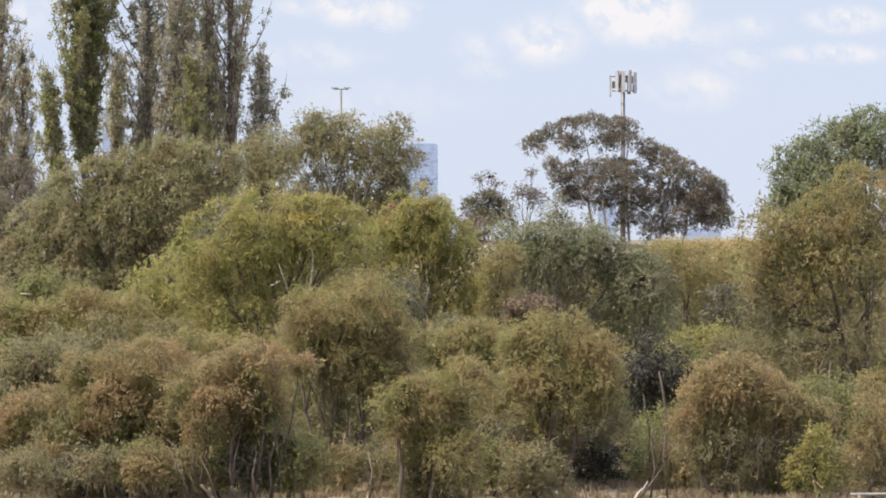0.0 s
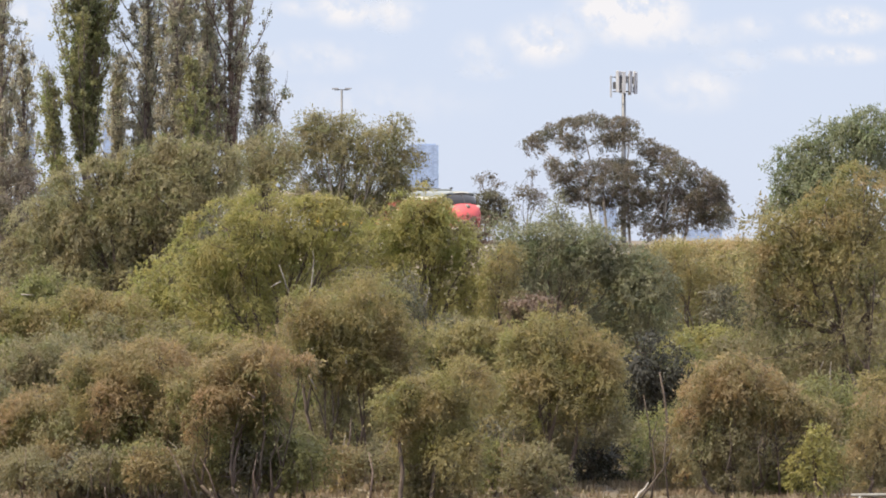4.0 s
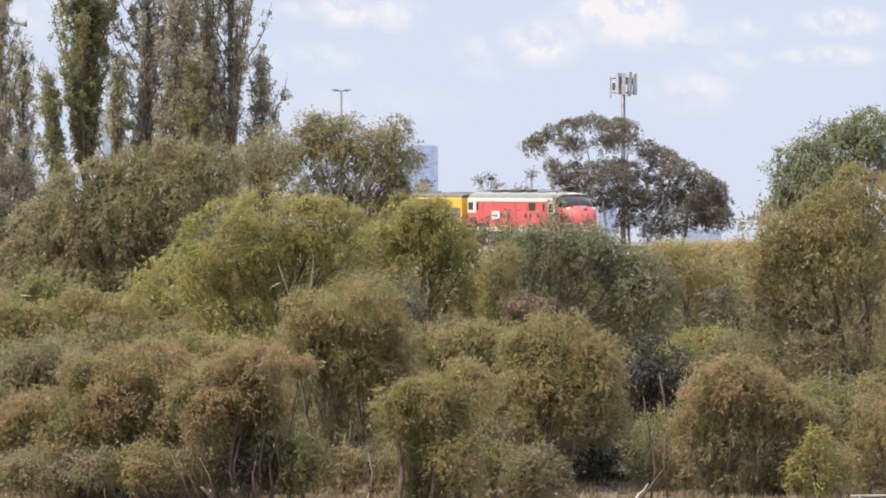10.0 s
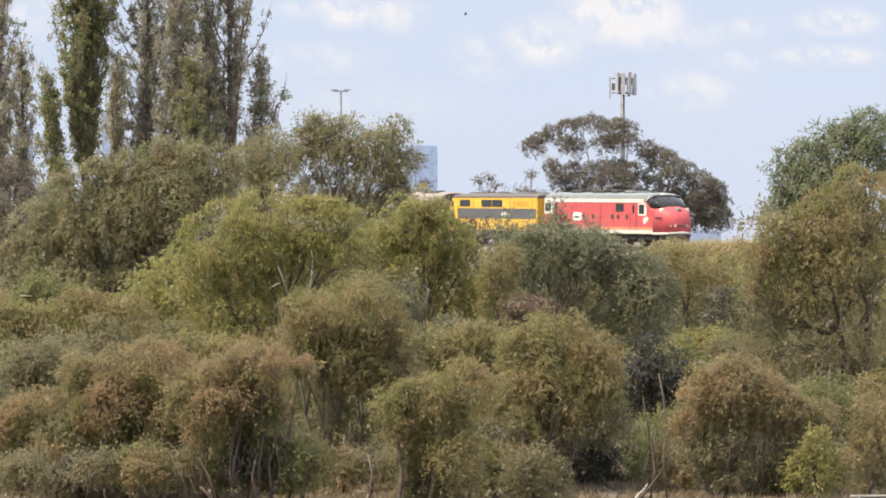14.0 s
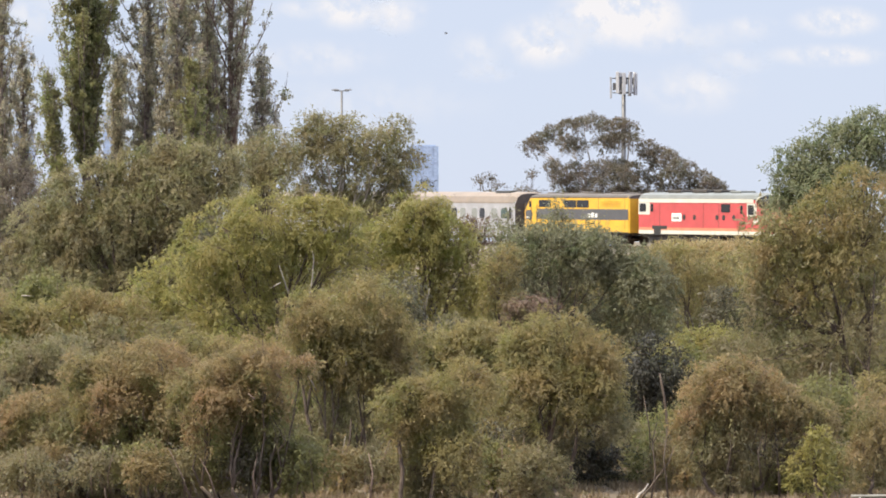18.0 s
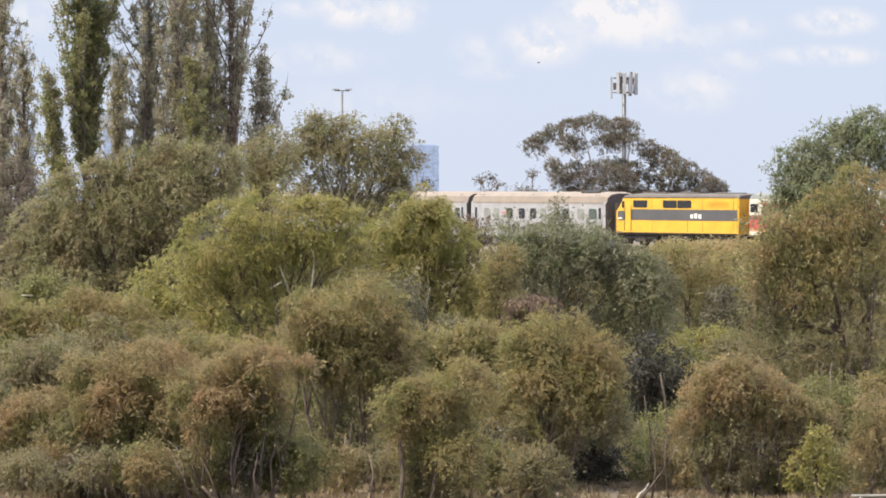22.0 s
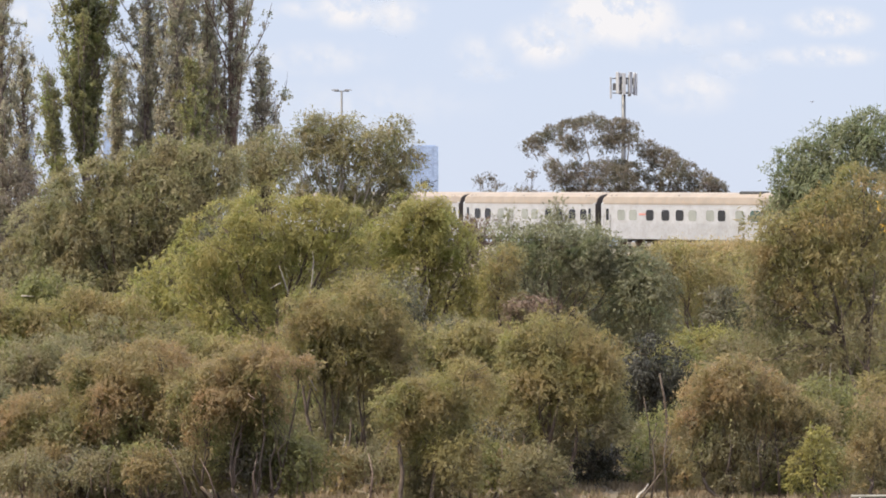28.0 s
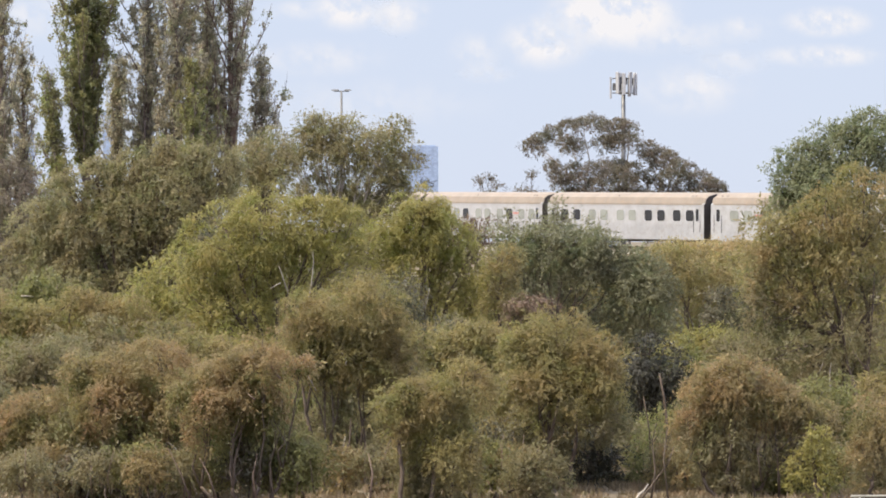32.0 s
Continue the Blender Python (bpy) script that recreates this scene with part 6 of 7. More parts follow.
def phone_mast(x, y, top):
    b = gz(x, y)
    t = thing("phone_mast", pose(x, y, b), "grey monopole phone mast with panel antennas at its head", "phone mast")
    h = top - b
    part("pole", Shape().tube([(0, 0, -0.3), (0, 0, h * 0.5), (0, 0, h - 0.3)], [0.30, 0.24, 0.19], 12), GALV, t, smooth=True)
    ring = Shape()
    n = 12
    for z in (h - 2.2, h - 0.8):
        pts = [(1.08 * math.cos(k * 2 * math.pi / n), 1.08 * math.sin(k * 2 * math.pi / n), z) for k in range(n + 1)]
        ring.tube(pts, [0.045] * (n + 1), 5)
        for k in range(0, n, 2):
            ring.tube([(0, 0, z), pts[k]], [0.04, 0.04], 5)
    part("head_frame", ring, GALV, t)
    pan = Shape().box(-0.09, 0.09, -0.17, 0.17, -1.1, 1.0, 0.03).data("antenna_panel")
    for k, dz in ((0, 0.0), (1, 0.1), (2, -0.1), (3.4, 0.1), (6.0, -0.35), (8, 0.1), (9, 0.0), (10, 0.1), (11, -0.05)):
        a = k * 2 * math.pi / n
        part("antenna_panel", pan, ANTENNA, t, at=pose(1.24 * math.cos(a), 1.24 * math.sin(a), h - 1.3 + dz, 0, 0, math.degrees(a)))
    for k in (0.5, 2.6, 4.0, 6.0, 8.6, 10.5):
        a = k * 2 * math.pi / n
        part("radio_unit", Shape().box(-0.16, 0.16, -0.2, 0.2, -0.35, 0.35, 0.04), GALV, t, at=pose(0.9 * math.cos(a), 0.9 * math.sin(a), h - 1.6 + (k % 1), 0, 0, math.degrees(a)))


def tower_block(x, y, w, d, z1, label, mat, cols, floors, turn=0, crown=True):
    b = gz(x, y)
    t = thing("tower_block", pose(x, y, b, 0, 0, turn), label, "tower block", "distant skyline")
    h = z1 - b
    part("wall", Shape().box(-w / 2, w / 2, -d / 2, d / 2, -1, h), mat, t)
    if crown:
        part("parapet", Shape().box(-w * 0.35, w * 0.42, -d * 0.4, d * 0.4, h, h + w * 0.035), mat, t)
    cw, fh = w / cols, h / floors
    one = Shape().box(-cw * 0.33, cw * 0.33, -0.08, 0.05, -fh * 0.30, fh * 0.30).data("window")
    for i in range(cols):
        for j in range(floors):
            if j * fh > h * 0.2:
                part("window", one, TOWER_PANE, t, at=pose(-w / 2 + (i + 0.5) * cw, -d / 2, (j + 0.5) * fh))
    for i in range(cols + 1):
        part("mullion", Shape().box(-w / 2 + i * cw - 0.2, -w / 2 + i * cw + 0.2, -d / 2 - 0.15, -d / 2 + 0.1, 0, h), mat, t)


def shed(x, y, w, d, z, label):
    b = gz(x, y)
    t = thing("shed", pose(x, y, b), label, "shed")
    h = z - b
    part("wall", Shape().box(-w / 2, w / 2, -d / 2, d / 2, -0.5, h * 0.8), ROOF_PALE, t)
    r = [[(-w / 2 - 0.3, -d / 2 - 0.3, h * 0.8), (-w / 2 - 0.3, d / 2 + 0.3, h * 0.8), (-w / 2 - 0.3, 0, h)], [(w / 2 + 0.3, -d / 2 - 0.3, h * 0.8), (w / 2 + 0.3, d / 2 + 0.3, h * 0.8), (w / 2 + 0.3, 0, h)]]
    part("roof", Shape().loft(r), ROOF_PALE, t, "pale metal roof")


def grass(name, seed, x0, x1, y0, y1, n, h, label, mat=None):
    """Dry grass: narrow bent blades in tufts."""
    rng = np.random.default_rng(seed)
    tufts = n // 14
    cx, cy = rng.uniform(x0, x1, tufts), rng.uniform(y0, y1, tufts)
    k = rng.integers(0, tufts, n)
    x, y = cx[k] + rng.normal(0, 0.12, n), cy[k] + rng.normal(0, 0.12, n)
    at = np.c_[x, y, ground_z(x, y) - 0.03]
    tall = h * (0.45 + 0.75 * rng.random(n)) * (0.7 + 0.6 * rng.random(tufts))[k]
    lean = np.c_[rng.normal(0, 0.28, n), rng.normal(0, 0.28, n), np.ones(n)]
    tip = at + lean * tall[:, None]
    side = unit(np.c_[rng.normal(size=n), rng.normal(size=n) * 0.4, np.zeros(n)]) * (0.012 + 0.02 * rng.random(n))[:, None]
    q = np.stack([at - side * 1.5, at + side * 1.5, tip], axis=1)
    tagged(new(name, leaf_mesh(name, q, mat or GRASS)), label, "grass", kind="stuff")


def cloud_material(name, seed, soft):
    m, t, p, out = material(name)
    t.nodes.remove(p)
    tc = t.nodes.new("ShaderNodeTexCoord")
    mp = t.nodes.new("ShaderNodeMapping")
    mp.inputs["Location"].default_value = (seed * 3.7, seed * 1.9, 0)
    n = t.nodes.new("ShaderNodeTexNoise")
    n.inputs["Scale"].default_value = 1.6
    n.inputs["Detail"].default_value = 7
    n.inputs["Roughness"].default_value = 0.58
    t.links.new(tc.outputs["Object"], mp.inputs["Vector"])
    sc = t.nodes.new("ShaderNodeVectorMath")
    sc.operation = "SCALE"
    sc.inputs["Scale"].default_value = 0.018
    t.links.new(mp.outputs[0], sc.inputs[0])
    t.links.new(sc.outputs[0], n.inputs["Vector"])
    ln = t.nodes.new("ShaderNodeVectorMath")
    ln.operation = "MULTIPLY_ADD"
    ln.inputs[1].default_value = (2, 2, 0)
    ln.inputs[2].default_value = (-1, -1, 0)
    t.links.new(tc.outputs["Generated"], ln.inputs[0])
    le = t.nodes.new("ShaderNodeVectorMath")
    le.operation = "LENGTH"
    t.links.new(ln.outputs[0], le.inputs[0])
    inv = t.nodes.new("ShaderNodeMapRange")
    inv.interpolation_type = "SMOOTHSTEP"
    for k, v in ((1, 1.0), (2, 0.0), (3, 0.0), (4, 1.0)):
        inv.inputs[k].default_value = v
    t.links.new(le.outputs["Value"], inv.inputs[0])
    add = t.nodes.new("ShaderNodeMath")
    add.operation = "MULTIPLY"
    t.links.new(inv.outputs[0], add.inputs[0])
    cut = t.nodes.new("ShaderNodeMapRange")
    cut.interpolation_type = "SMOOTHSTEP"
    for k, v in ((1, 0.36), (2, 0.62), (3, 0.12), (4, 1.35)):
        cut.inputs[k].default_value = v
    t.links.new(n.outputs["Fac"], cut.inputs[0])
    t.links.new(cut.outputs[0], add.inputs[1])
    den = t.nodes.new("ShaderNodeMath")
    den.operation = "MULTIPLY"
    den.use_clamp = True
    den.inputs[1].default_value = soft
    t.links.new(add.outputs[0], den.inputs[0])
    em = t.nodes.new("ShaderNodeEmission")
    em.inputs["Color"].default_value = (0.50, 0.49, 0.50, 1)
    tr = t.nodes.new("ShaderNodeBsdfTransparent")
    ms = t.nodes.new("ShaderNodeMixShader")
    t.links.new(den.outputs[0], ms.inputs[0])
    t.links.new(tr.outputs[0], ms.inputs[1])
    t.links.new(em.outputs[0], ms.inputs[2])
    t.links.new(ms.outputs[0], out.inputs["Surface"])
    return m


CLOUDS = []


def cloud(i, x, z, rx, rz, soft, drift):
    """A far cloud, a soft sheet high over the horizon; it drifts slowly."""
    s = Shape().add([(-rx, -rz, 0), (rx, -rz, 0), (rx, rz, 0), (-rx, rz, 0)], [(0, 1, 2, 3)])
    ob = part("cloud", s, cloud_material("cloud_white", i, soft))
    tagged(ob, "soft white cloud low in the pale blue sky", "cloud", "clouds", "stuff")
    y = 4700 - i * 6
    ob.matrix_basis = pose(x, y, z, 90, 0, 0)
    CLOUDS.append((ob, x, y, z, drift))


def pipe_fence(x, y, length, z):
    """The end of a pale pipe rail on posts at the edge of the grass."""
    t = thing("pipe_fence", pose(x, y, 0), "weathered pale grey pipe fence rail in the grass", "fence")
    part("rail", Shape().tube([(0, 0, z - 0.02), (length * 0.5, 0, z), (length, 0, z + 0.01)], [0.045, 0.045, 0.045], 10), FENCE_GREY, t, smooth=True)
    for k in (0.25, length * 0.6, length - 0.3):
        b = gz(x + k, y) - 0.2
        part("post", Shape().tube([(k, 0, b), (k, 0, z - 0.03)], [0.05, 0.05], 8), FENCE_GREY, t, smooth=True)


def fallen_branch(x, y, z):
    t = thing("fallen_branch", pose(x, y, 0), "bleached broken branch lying in dry grass", "branch")
    g = gz(x, y)
    part("stem", Shape().tube([(-0.35, 0, g - 0.05), (-0.1, 0, z - 0.25), (0.05, 0.0, z), (0.2, 0.1, z + 0.12), (0.32, 0.2, z + 0.3)], [0.05, 0.05, 0.045, 0.03, 0.02], 7), BARK_PALE, t, smooth=True)


lamp_mast(-9.61, 430, 23.05)
phone_mast(17.44, 440, 25.38)
tower_block(-12.0, 2600, 18.1, 14.5, 59.8, "pale blue glass tower block far behind the trees", TOWER_GLASS, 6, 24, 0, True)
tower_block(-21.4, 2500, 15.5, 12.4, 38.6, "low pale blue building beside a tower", TOWER_GLASS, 6, 10, 0, False)
tower_block(-257.0, 2800, 10.4, 8.3, 73.4, "hazy blue tower far behind the poplars", TOWER_GLASS, 4, 24, 0, True)
tower_block(-228.4, 2900, 7.9, 6.3, 89.3, "pale tower far behind the poplars", TOWER_PALE, 3, 24, 0, True)
tower_block(-219.1, 3000, 9.7, 7.8, 89.8, "hazy blue tower far behind the poplars", TOWER_GLASS, 4, 24, 0, True)
tower_block(-120.4, 2700, 5.4, 4.3, 52.0, "pale block far behind the trees", TOWER_PALE, 3, 14, 0, True)
tower_block(94.0, 2600, 9.7, 7.8, 31.0, "hazy blue block far behind a gum tree", TOWER_GLASS, 4, 8, 0, False)
tower_block(141.6, 2500, 21.7, 17.4, 11.5, "low hazy building on the horizon", TOWER_GLASS, 8, 4, 0, False)
pipe_fence(11.29, 126, 4.0, 2.26)
fallen_branch(5.73, 134, 1.84)
grass("meadow_grass", 7, -18, 18, 143, 158, 40000, 0.22, "tall dry brown grass under the trees")
grass("dry_grass", 5, -16, 16, 131, 141, 24000, 0.24, "tall dry straw-coloured grass at the foot of trees")
grass("bank_grass", 6, 14.8, 24.8, 322, 345, 26000, 1.1, "tall dry yellow grass on the railway bank", BANK_GRASS)
cloud(1, 196, 237, 87, 42, 1.7, -19.8256)
cloud(2, -101, 243, 47, 29, 1.2, 2.32944)
cloud(16, -54, 231, 29, 23, 1, 5.71925)
cloud(17, 226, 210, 114, 23, 0.6, -11.4236)
cloud(18, 260, 159, 51, 16, 0.7, -4.56348)
cloud(3, 102, 208, 58, 36, 1.1, 2.32646)
cloud(4, 45, 175, 35, 12, 0.7, 0)
cloud(5, 415, 228, 58, 20, 1.3, -19.7242)
cloud(6, 403, 193, 81, 15, 1, -12.7463)
cloud(7, -130, 190, 93, 23, 0.5, 0)
cloud(8, 258, 158, 81, 35, 0.5, -4.62311)
cloud(9, 32, 195, 35, 29, 0.5, 0)
cloud(10, 303, 186, 52, 17, 0.5, -8.06957)
cloud(11, -152, 238, 46, 14, 0.5, 2.30261)
cloud(12, 317, 220, 40, 17, 0.5, -11.4981)
cloud(13, -48, 234, 40, 26, 0.7, 5.74161)
cloud(14, -415, 234, 69, 34, 0.5, 0)
cloud(15, -82, 142, 172, 34, 0.25, 0)


# ---- the train ----
RED = paint("loco_red", (0.46, 0.072, 0.078), 0.6, amount=0.25)
CREAM = paint("loco_cream", (0.58, 0.555, 0.50), 0.4, amount=0.25)
ORANGE = paint("faded_orange_line", (0.56, 0.22, 0.13), 0.6, amount=0.5)
ROOF_SILVER = paint("loco_roof_silver", (0.165, 0.178, 0.175), 0.45, amount=0.5)
YELLOW = paint("loco_yellow", (0.66, 0.385, 0.04), 0.4, amount=0.22)
BAND_GREY = paint("loco_band_grey", (0.085, 0.085, 0.095), 0.45, amount=0.3)
ROOF_DARK = paint("loco_roof_dark", (0.10, 0.085, 0.075), 0.6, amount=0.5)
UNDER = paint("running_gear", (0.045, 0.04, 0.037), 0.7, amount=0.6)
COACH_SILVER = paint("coach_silver", (0.385, 0.385, 0.42), 0.45, dirt=(0.24, 0.21, 0.19), amount=0.7, metal=0.15)
COACH_ROOF = paint("coach_roof_dust", (0.23, 0.195, 0.175), 0.75, dirt=(0.29, 0.205, 0.15), amount=0.8)
GANGWAY = paint("gangway_rubber", (0.06, 0.05, 0.05), 0.8, amount=0.4)
BLACK = paint("black_fittings", (0.03, 0.03, 0.03), 0.5, amount=0.3)
WHITE = paint("white_lettering", (0.82, 0.82, 0.80), 0.5, amount=0.15)
PINK = paint("red_emblem", (0.45, 0.20, 0.18), 0.5, amount=0.2)


def glass_material(name, col, rough=0.08):
    m, t, p, _ = material(name)
    n = noise_tex(t, 0.8)
    t.links.new(ramp(t, n.outputs["Fac"], [(0.3, tuple(c * 0.7 for c in col)), (0.7, col)]).outputs["Color"], p.inputs["Base Color"])
    p.inputs["Roughness"].default_value = rough
    p.inputs["IOR"].default_value = 1.5
    return m


GLASS_DARK = glass_material("dark_window_glass", (0.02, 0.018, 0.018))
GLASS_PALE = glass_material("pale_window_glass", (0.26, 0.27, 0.26), 0.2)
GLASS_GREEN = glass_material("tinted_window", (0.07, 0.10, 0.09), 0.15)


def side_profile(w, z0, z1, zt, crown=7):
    """Half-oval top over straight sides: a ring of (sideways, up)."""
    pts = [(-w, z0), (-w, z1)]
    for i in range(1, crown):
        a = math.pi * (1 - i / crown)
        pts.append((w * math.copysign(abs(math.cos(a)) ** 0.8, math.cos(a)), z1 + (zt - z1) * math.sin(a) ** 0.75))
    return pts + [(w, z1), (w, z0)]


def along(ring, x):
    return [(x, a, b) for a, b in ring]


def plate(shape, x0, x1, z0, z1, side, w, proud=0.02, corner=0.06):
    """A thin round-cornered panel on one side wall."""
    c = min(corner, (x1 - x0) * 0.3, (z1 - z0) * 0.3)
    ring = [(x0 + c, z0), (x1 - c, z0), (x1, z0 + c), (x1, z1 - c), (x1 - c, z1), (x0 + c, z1), (x0, z1 - c), (x0, z0 + c)]
    return shape.loft([[(x, side * (w - 0.03), z) for x, z in ring], [(x, side * (w + proud), z) for x, z in ring]])


def wheelset():
    s = Shape()
    for side in (-0.80, 0.80):
        ring = []
        for yy, r in ((-0.07, 0.53), (-0.05, 0.50), (0.05, 0.50), (0.07, 0.30), (-0.02, 0.16)):
            ring.append([(r * math.cos(k * math.pi / 10), side + yy * (1 if side > 0 else -1), r * math.sin(k * math.pi / 10)) for k in range(20)])
        s.loft(ring)
    s.tube([(0, -0.8, 0), (0, 0.8, 0)], [0.09, 0.09], 8)
    return s.data("wheelset")


WHEELS = []


def bogie(car, x, axles, mesh):
    """Side frames with axle boxes and springs, a bolster, and the wheelsets that roll in it."""
    half = (axles[-1] - axles[0]) / 2 + 0.55
    s = Shape()
    for y in (-1.05, 1.05):
        s.box(-half, half, y - 0.07, y + 0.07, 0.52, 0.82, 0.04)
        s.box(-half * 0.25, half * 0.25, y - 0.11, y + 0.11, 0.36, 0.9, 0.05)
        for a in axles:
            s.box(a - 0.18, a + 0.18, y - 0.13, y + 0.13, 0.34, 0.70, 0.05)
            s.box(a + 0.3, a + 0.42, y - 0.12, y + 0.12, 0.62, 0.95, 0.03)
    s.box(-0.35, 0.35, -1.0, 1.0, 0.55, 0.98, 0.05)
    b = part("bogie", s, UNDER, car, "black cast steel bogie frame", at=pose(x, 0, 0))
    for a in axles:
        WHEELS.append((part("wheelset", mesh, STEEL, b, at=pose(a, 0, 0.5)), a))


def underframe(car, x0, x1, tanks):
    part("underframe", Shape().box(x0 + 0.3, x1 - 0.3, -1.25, 1.25, 0.86, 1.08, 0.03), UNDER, car)
    for a, b, z in tanks:
        part("underfloor_tank", Shape().box(a, b, -1.28, 1.28, z, 0.88, 0.12), UNDER, car)


def sides(car, name, x0, x1, z0, z1, w, mat, label, proud=0.012):
    for side in (-1, 1):
        s = Shape()
        y0, y1 = sorted((side * (w - 0.02), side * (w + proud)))
        s.box(x0, x1, y0, y1, z0, z1)
        part(name, s, mat, car, label)


def bars(car, x, z, n, w, side, mat, size=0.13, high=0.32):
    """Writing too small to read: plain bars."""
    for i in range(n):
        s = Shape()
        plate(s, x + i * size * 1.5, x + i * size * 1.5 + size, z, z + high * (0.8 + 0.2 * (i % 2)), side, w, 0.022, 0.02)
        part("marking_bar", s, mat, car)


def red_locomotive(m, wheel):
    w, L = 1.44, 18.2
    car = thing("red_diesel_locomotive", m, "red streamlined diesel locomotive with cream trim and grey roof", "locomotive", "train")
    shell = [along(side_profile(w - 0.1, 1.05, 3.62, 3.72), 0.0), along(side_profile(w, 1.05, 3.68, 3.78), 0.12), along(side_profile(w, 1.05, 3.68, 3.78), 15.0),
             along(side_profile(w, 1.05, 3.2, 3.3), 15.6), along(side_profile(w - 0.02, 1.05, 2.75, 3.12), 16.3)]
    part("body", Shape().loft(shell), RED, car, "red painted body sides")
    nose = [along(side_profile(w - 0.02, 1.05, 2.65, 3.24), 16.2), along(side_profile(w - 0.05, 1.05, 2.58, 3.20), 16.8), along(side_profile(w - 0.14, 1.06, 2.45, 3.08), 17.3),
            along(side_profile(w - 0.32, 1.08, 2.3, 2.90), 17.7), along(side_profile(w - 0.6, 1.12, 2.1, 2.62), 18.0), along(side_profile(0.5, 1.25, 1.85, 2.25), L)]
    part("nose", Shape().loft(nose), RED, car, "rounded red bulldog nose", smooth=True)
    roof = [along(side_profile(w - 0.12, 3.64, 3.72, 4.12), 0.0), along(side_profile(w + 0.01, 3.68, 3.76, 4.22), 0.3), along(side_profile(w + 0.01, 3.68, 3.76, 4.22), 14.5),
            along(side_profile(w, 3.66, 3.74, 4.21), 15.2), along(side_profile(w - 0.03, 3.72, 3.76, 4.17), 15.65), along(side_profile(w - 0.18, 3.92, 3.95, 4.07), 16.0)]
    part("roof", Shape().loft(roof), ROOF_SILVER, car, "weathered silver-grey roof", smooth=False)
    screen = [along(side_profile(w - 0.02, 3.0, 3.62, 4.04), 15.4), along(side_profile(w - 0.03, 3.0, 3.58, 4.0), 15.9), along(side_profile(w - 0.10, 3.0, 3.42, 3.82), 16.35),
              along(side_profile(w - 0.26, 3.0, 3.22, 3.52), 16.75), along(side_profile(w - 0.5, 3.0, 3.1, 3.26), 17.0)]
    part("windscreen", Shape().loft(screen), GLASS_DARK, car, "dark wraparound windscreen", smooth=True)
    # cream brow round the windscreen
    brow = Shape()
    pts = [(15.25, 1.45, 3.1), (15.32, 1.45, 3.55), (15.6, 1.36, 3.84), (15.9, 1.02, 4.0), (16.02, 0.45, 4.06), (16.05, 0, 4.07)]
    pts += [(x, -y, z) for x, y, z in reversed(pts[:-1])]
    brow.tube(pts, [0.05] * len(pts), 6)
    part("windscreen_brow", brow, CREAM, car, "cream windscreen surround", smooth=True)
    part("windscreen_pillar", Shape().tube([(16.05, 0, 4.0), (16.4, 0, 3.80), (17.0, 0, 3.26)], [0.025, 0.025, 0.025], 6), GANGWAY, car)
    sides(car, "cantrail_stripe", 0.15, 15.0, 3.43, 3.72, w, CREAM, "cream stripe below the roof", 0.03)
    sides(car, "sill_stripe", 0.15, 16.3, 1.02, 1.30, w, CREAM, "cream sill stripe", 0.02)
    sides(car, "valance_line", 0.15, 16.3, 1.302, 1.52, w, ORANGE, "faded orange line above the sill", 0.014)
    for side in (-1, 1):
        s = Shape()
        y = side * w
        ring0 = [(16.3, y * 0.99, 1.04), (16.8, y * 0.965, 1.04), (17.3, y * 0.90, 1.04), (17.75, y * 0.76, 1.05), (18.08, y * 0.54, 1.08), (18.24, 0, 1.14)]
        s.tube(ring0, [0.10, 0.10, 0.10, 0.10, 0.10, 0.10], 6)
        part("nose_sill_stripe", s, CREAM, car, "cream sill stripe round the nose", smooth=True)
        win = Shape()
        plate(win, 10.9, 12.05, 2.72, 3.34, side, w, 0.018)
        part("engine_room_window", win, GLASS_DARK, car)
        for x0, x1, z0, z1, mat, nm in ((14.3, 15.05, 2.55, 3.28, GLASS_DARK, "cab_window"), (13.35, 13.65, 2.6, 3.25, GLASS_DARK, "door_window"), (0.24, 1.12, 2.72, 3.36, GLASS_DARK, "rear_cab_window"), (1.72, 2.08, 2.72, 3.34, GLASS_DARK, "door_window")):
            sh = Shape()
            plate(sh, x0, x1, z0, z1, side, w, 0.024)
            part(nm, sh, mat, car)
        fr = Shape()
        plate(fr, 14.18, 15.4, 2.42, 3.40, side, w, 0.016)
        part("cab_window_surround", fr, CREAM, car, "cream cab window surround")
        dr = Shape()
        plate(dr, 13.1, 13.85, 1.3, 3.38, side, w, 0.012)
        part("cab_door", dr, RED, car)
        rd = Shape()
        plate(rd, 0.10, 1.62, 2.5, 3.42, side, w, 0.016)
        part("end_corner_panel", rd, CREAM, car, "cream corner panel")
        rr = Shape()
        plate(rr, 1.64, 2.2, 1.54, 3.42, side, w, 0.012)
        part("rear_door", rr, RED, car)
        em = Shape()
        plate(em, 4.5, 5.8, 2.0, 2.62, side, w, 0.016)
        part("emblem_panel", em, WHITE, car, "pale square emblem panel")
        bars(car, 4.65, 2.14, 5, w, side, BLACK, 0.12, 0.28)
        for x in (5.95, 7.3, 10.2, 11.05, 12.35):
            v = Shape()
            plate(v, x, x + 0.36, 2.12, 2.52, side, w, 0.016, 0.12)
            part("porthole", v, BLACK, car)
        for x in (2.9, 8.6, 10.6):
            v = Shape()
            v.box(x, x + 0.03, side * w - 0.01, side * w + 0.02, 1.3, 3.36)
            part("panel_seam", v, UNDER, car)
        # flat black plates stand for the shade inside an open step recess
        nt = Shape()
        plate(nt, 2.2, 3.1, 0.95, 1.4, side, w, 0.03, 0.03)
        plate(nt, 1.95, 3.9, 1.4, 1.66, side, w, 0.03, 0.03)
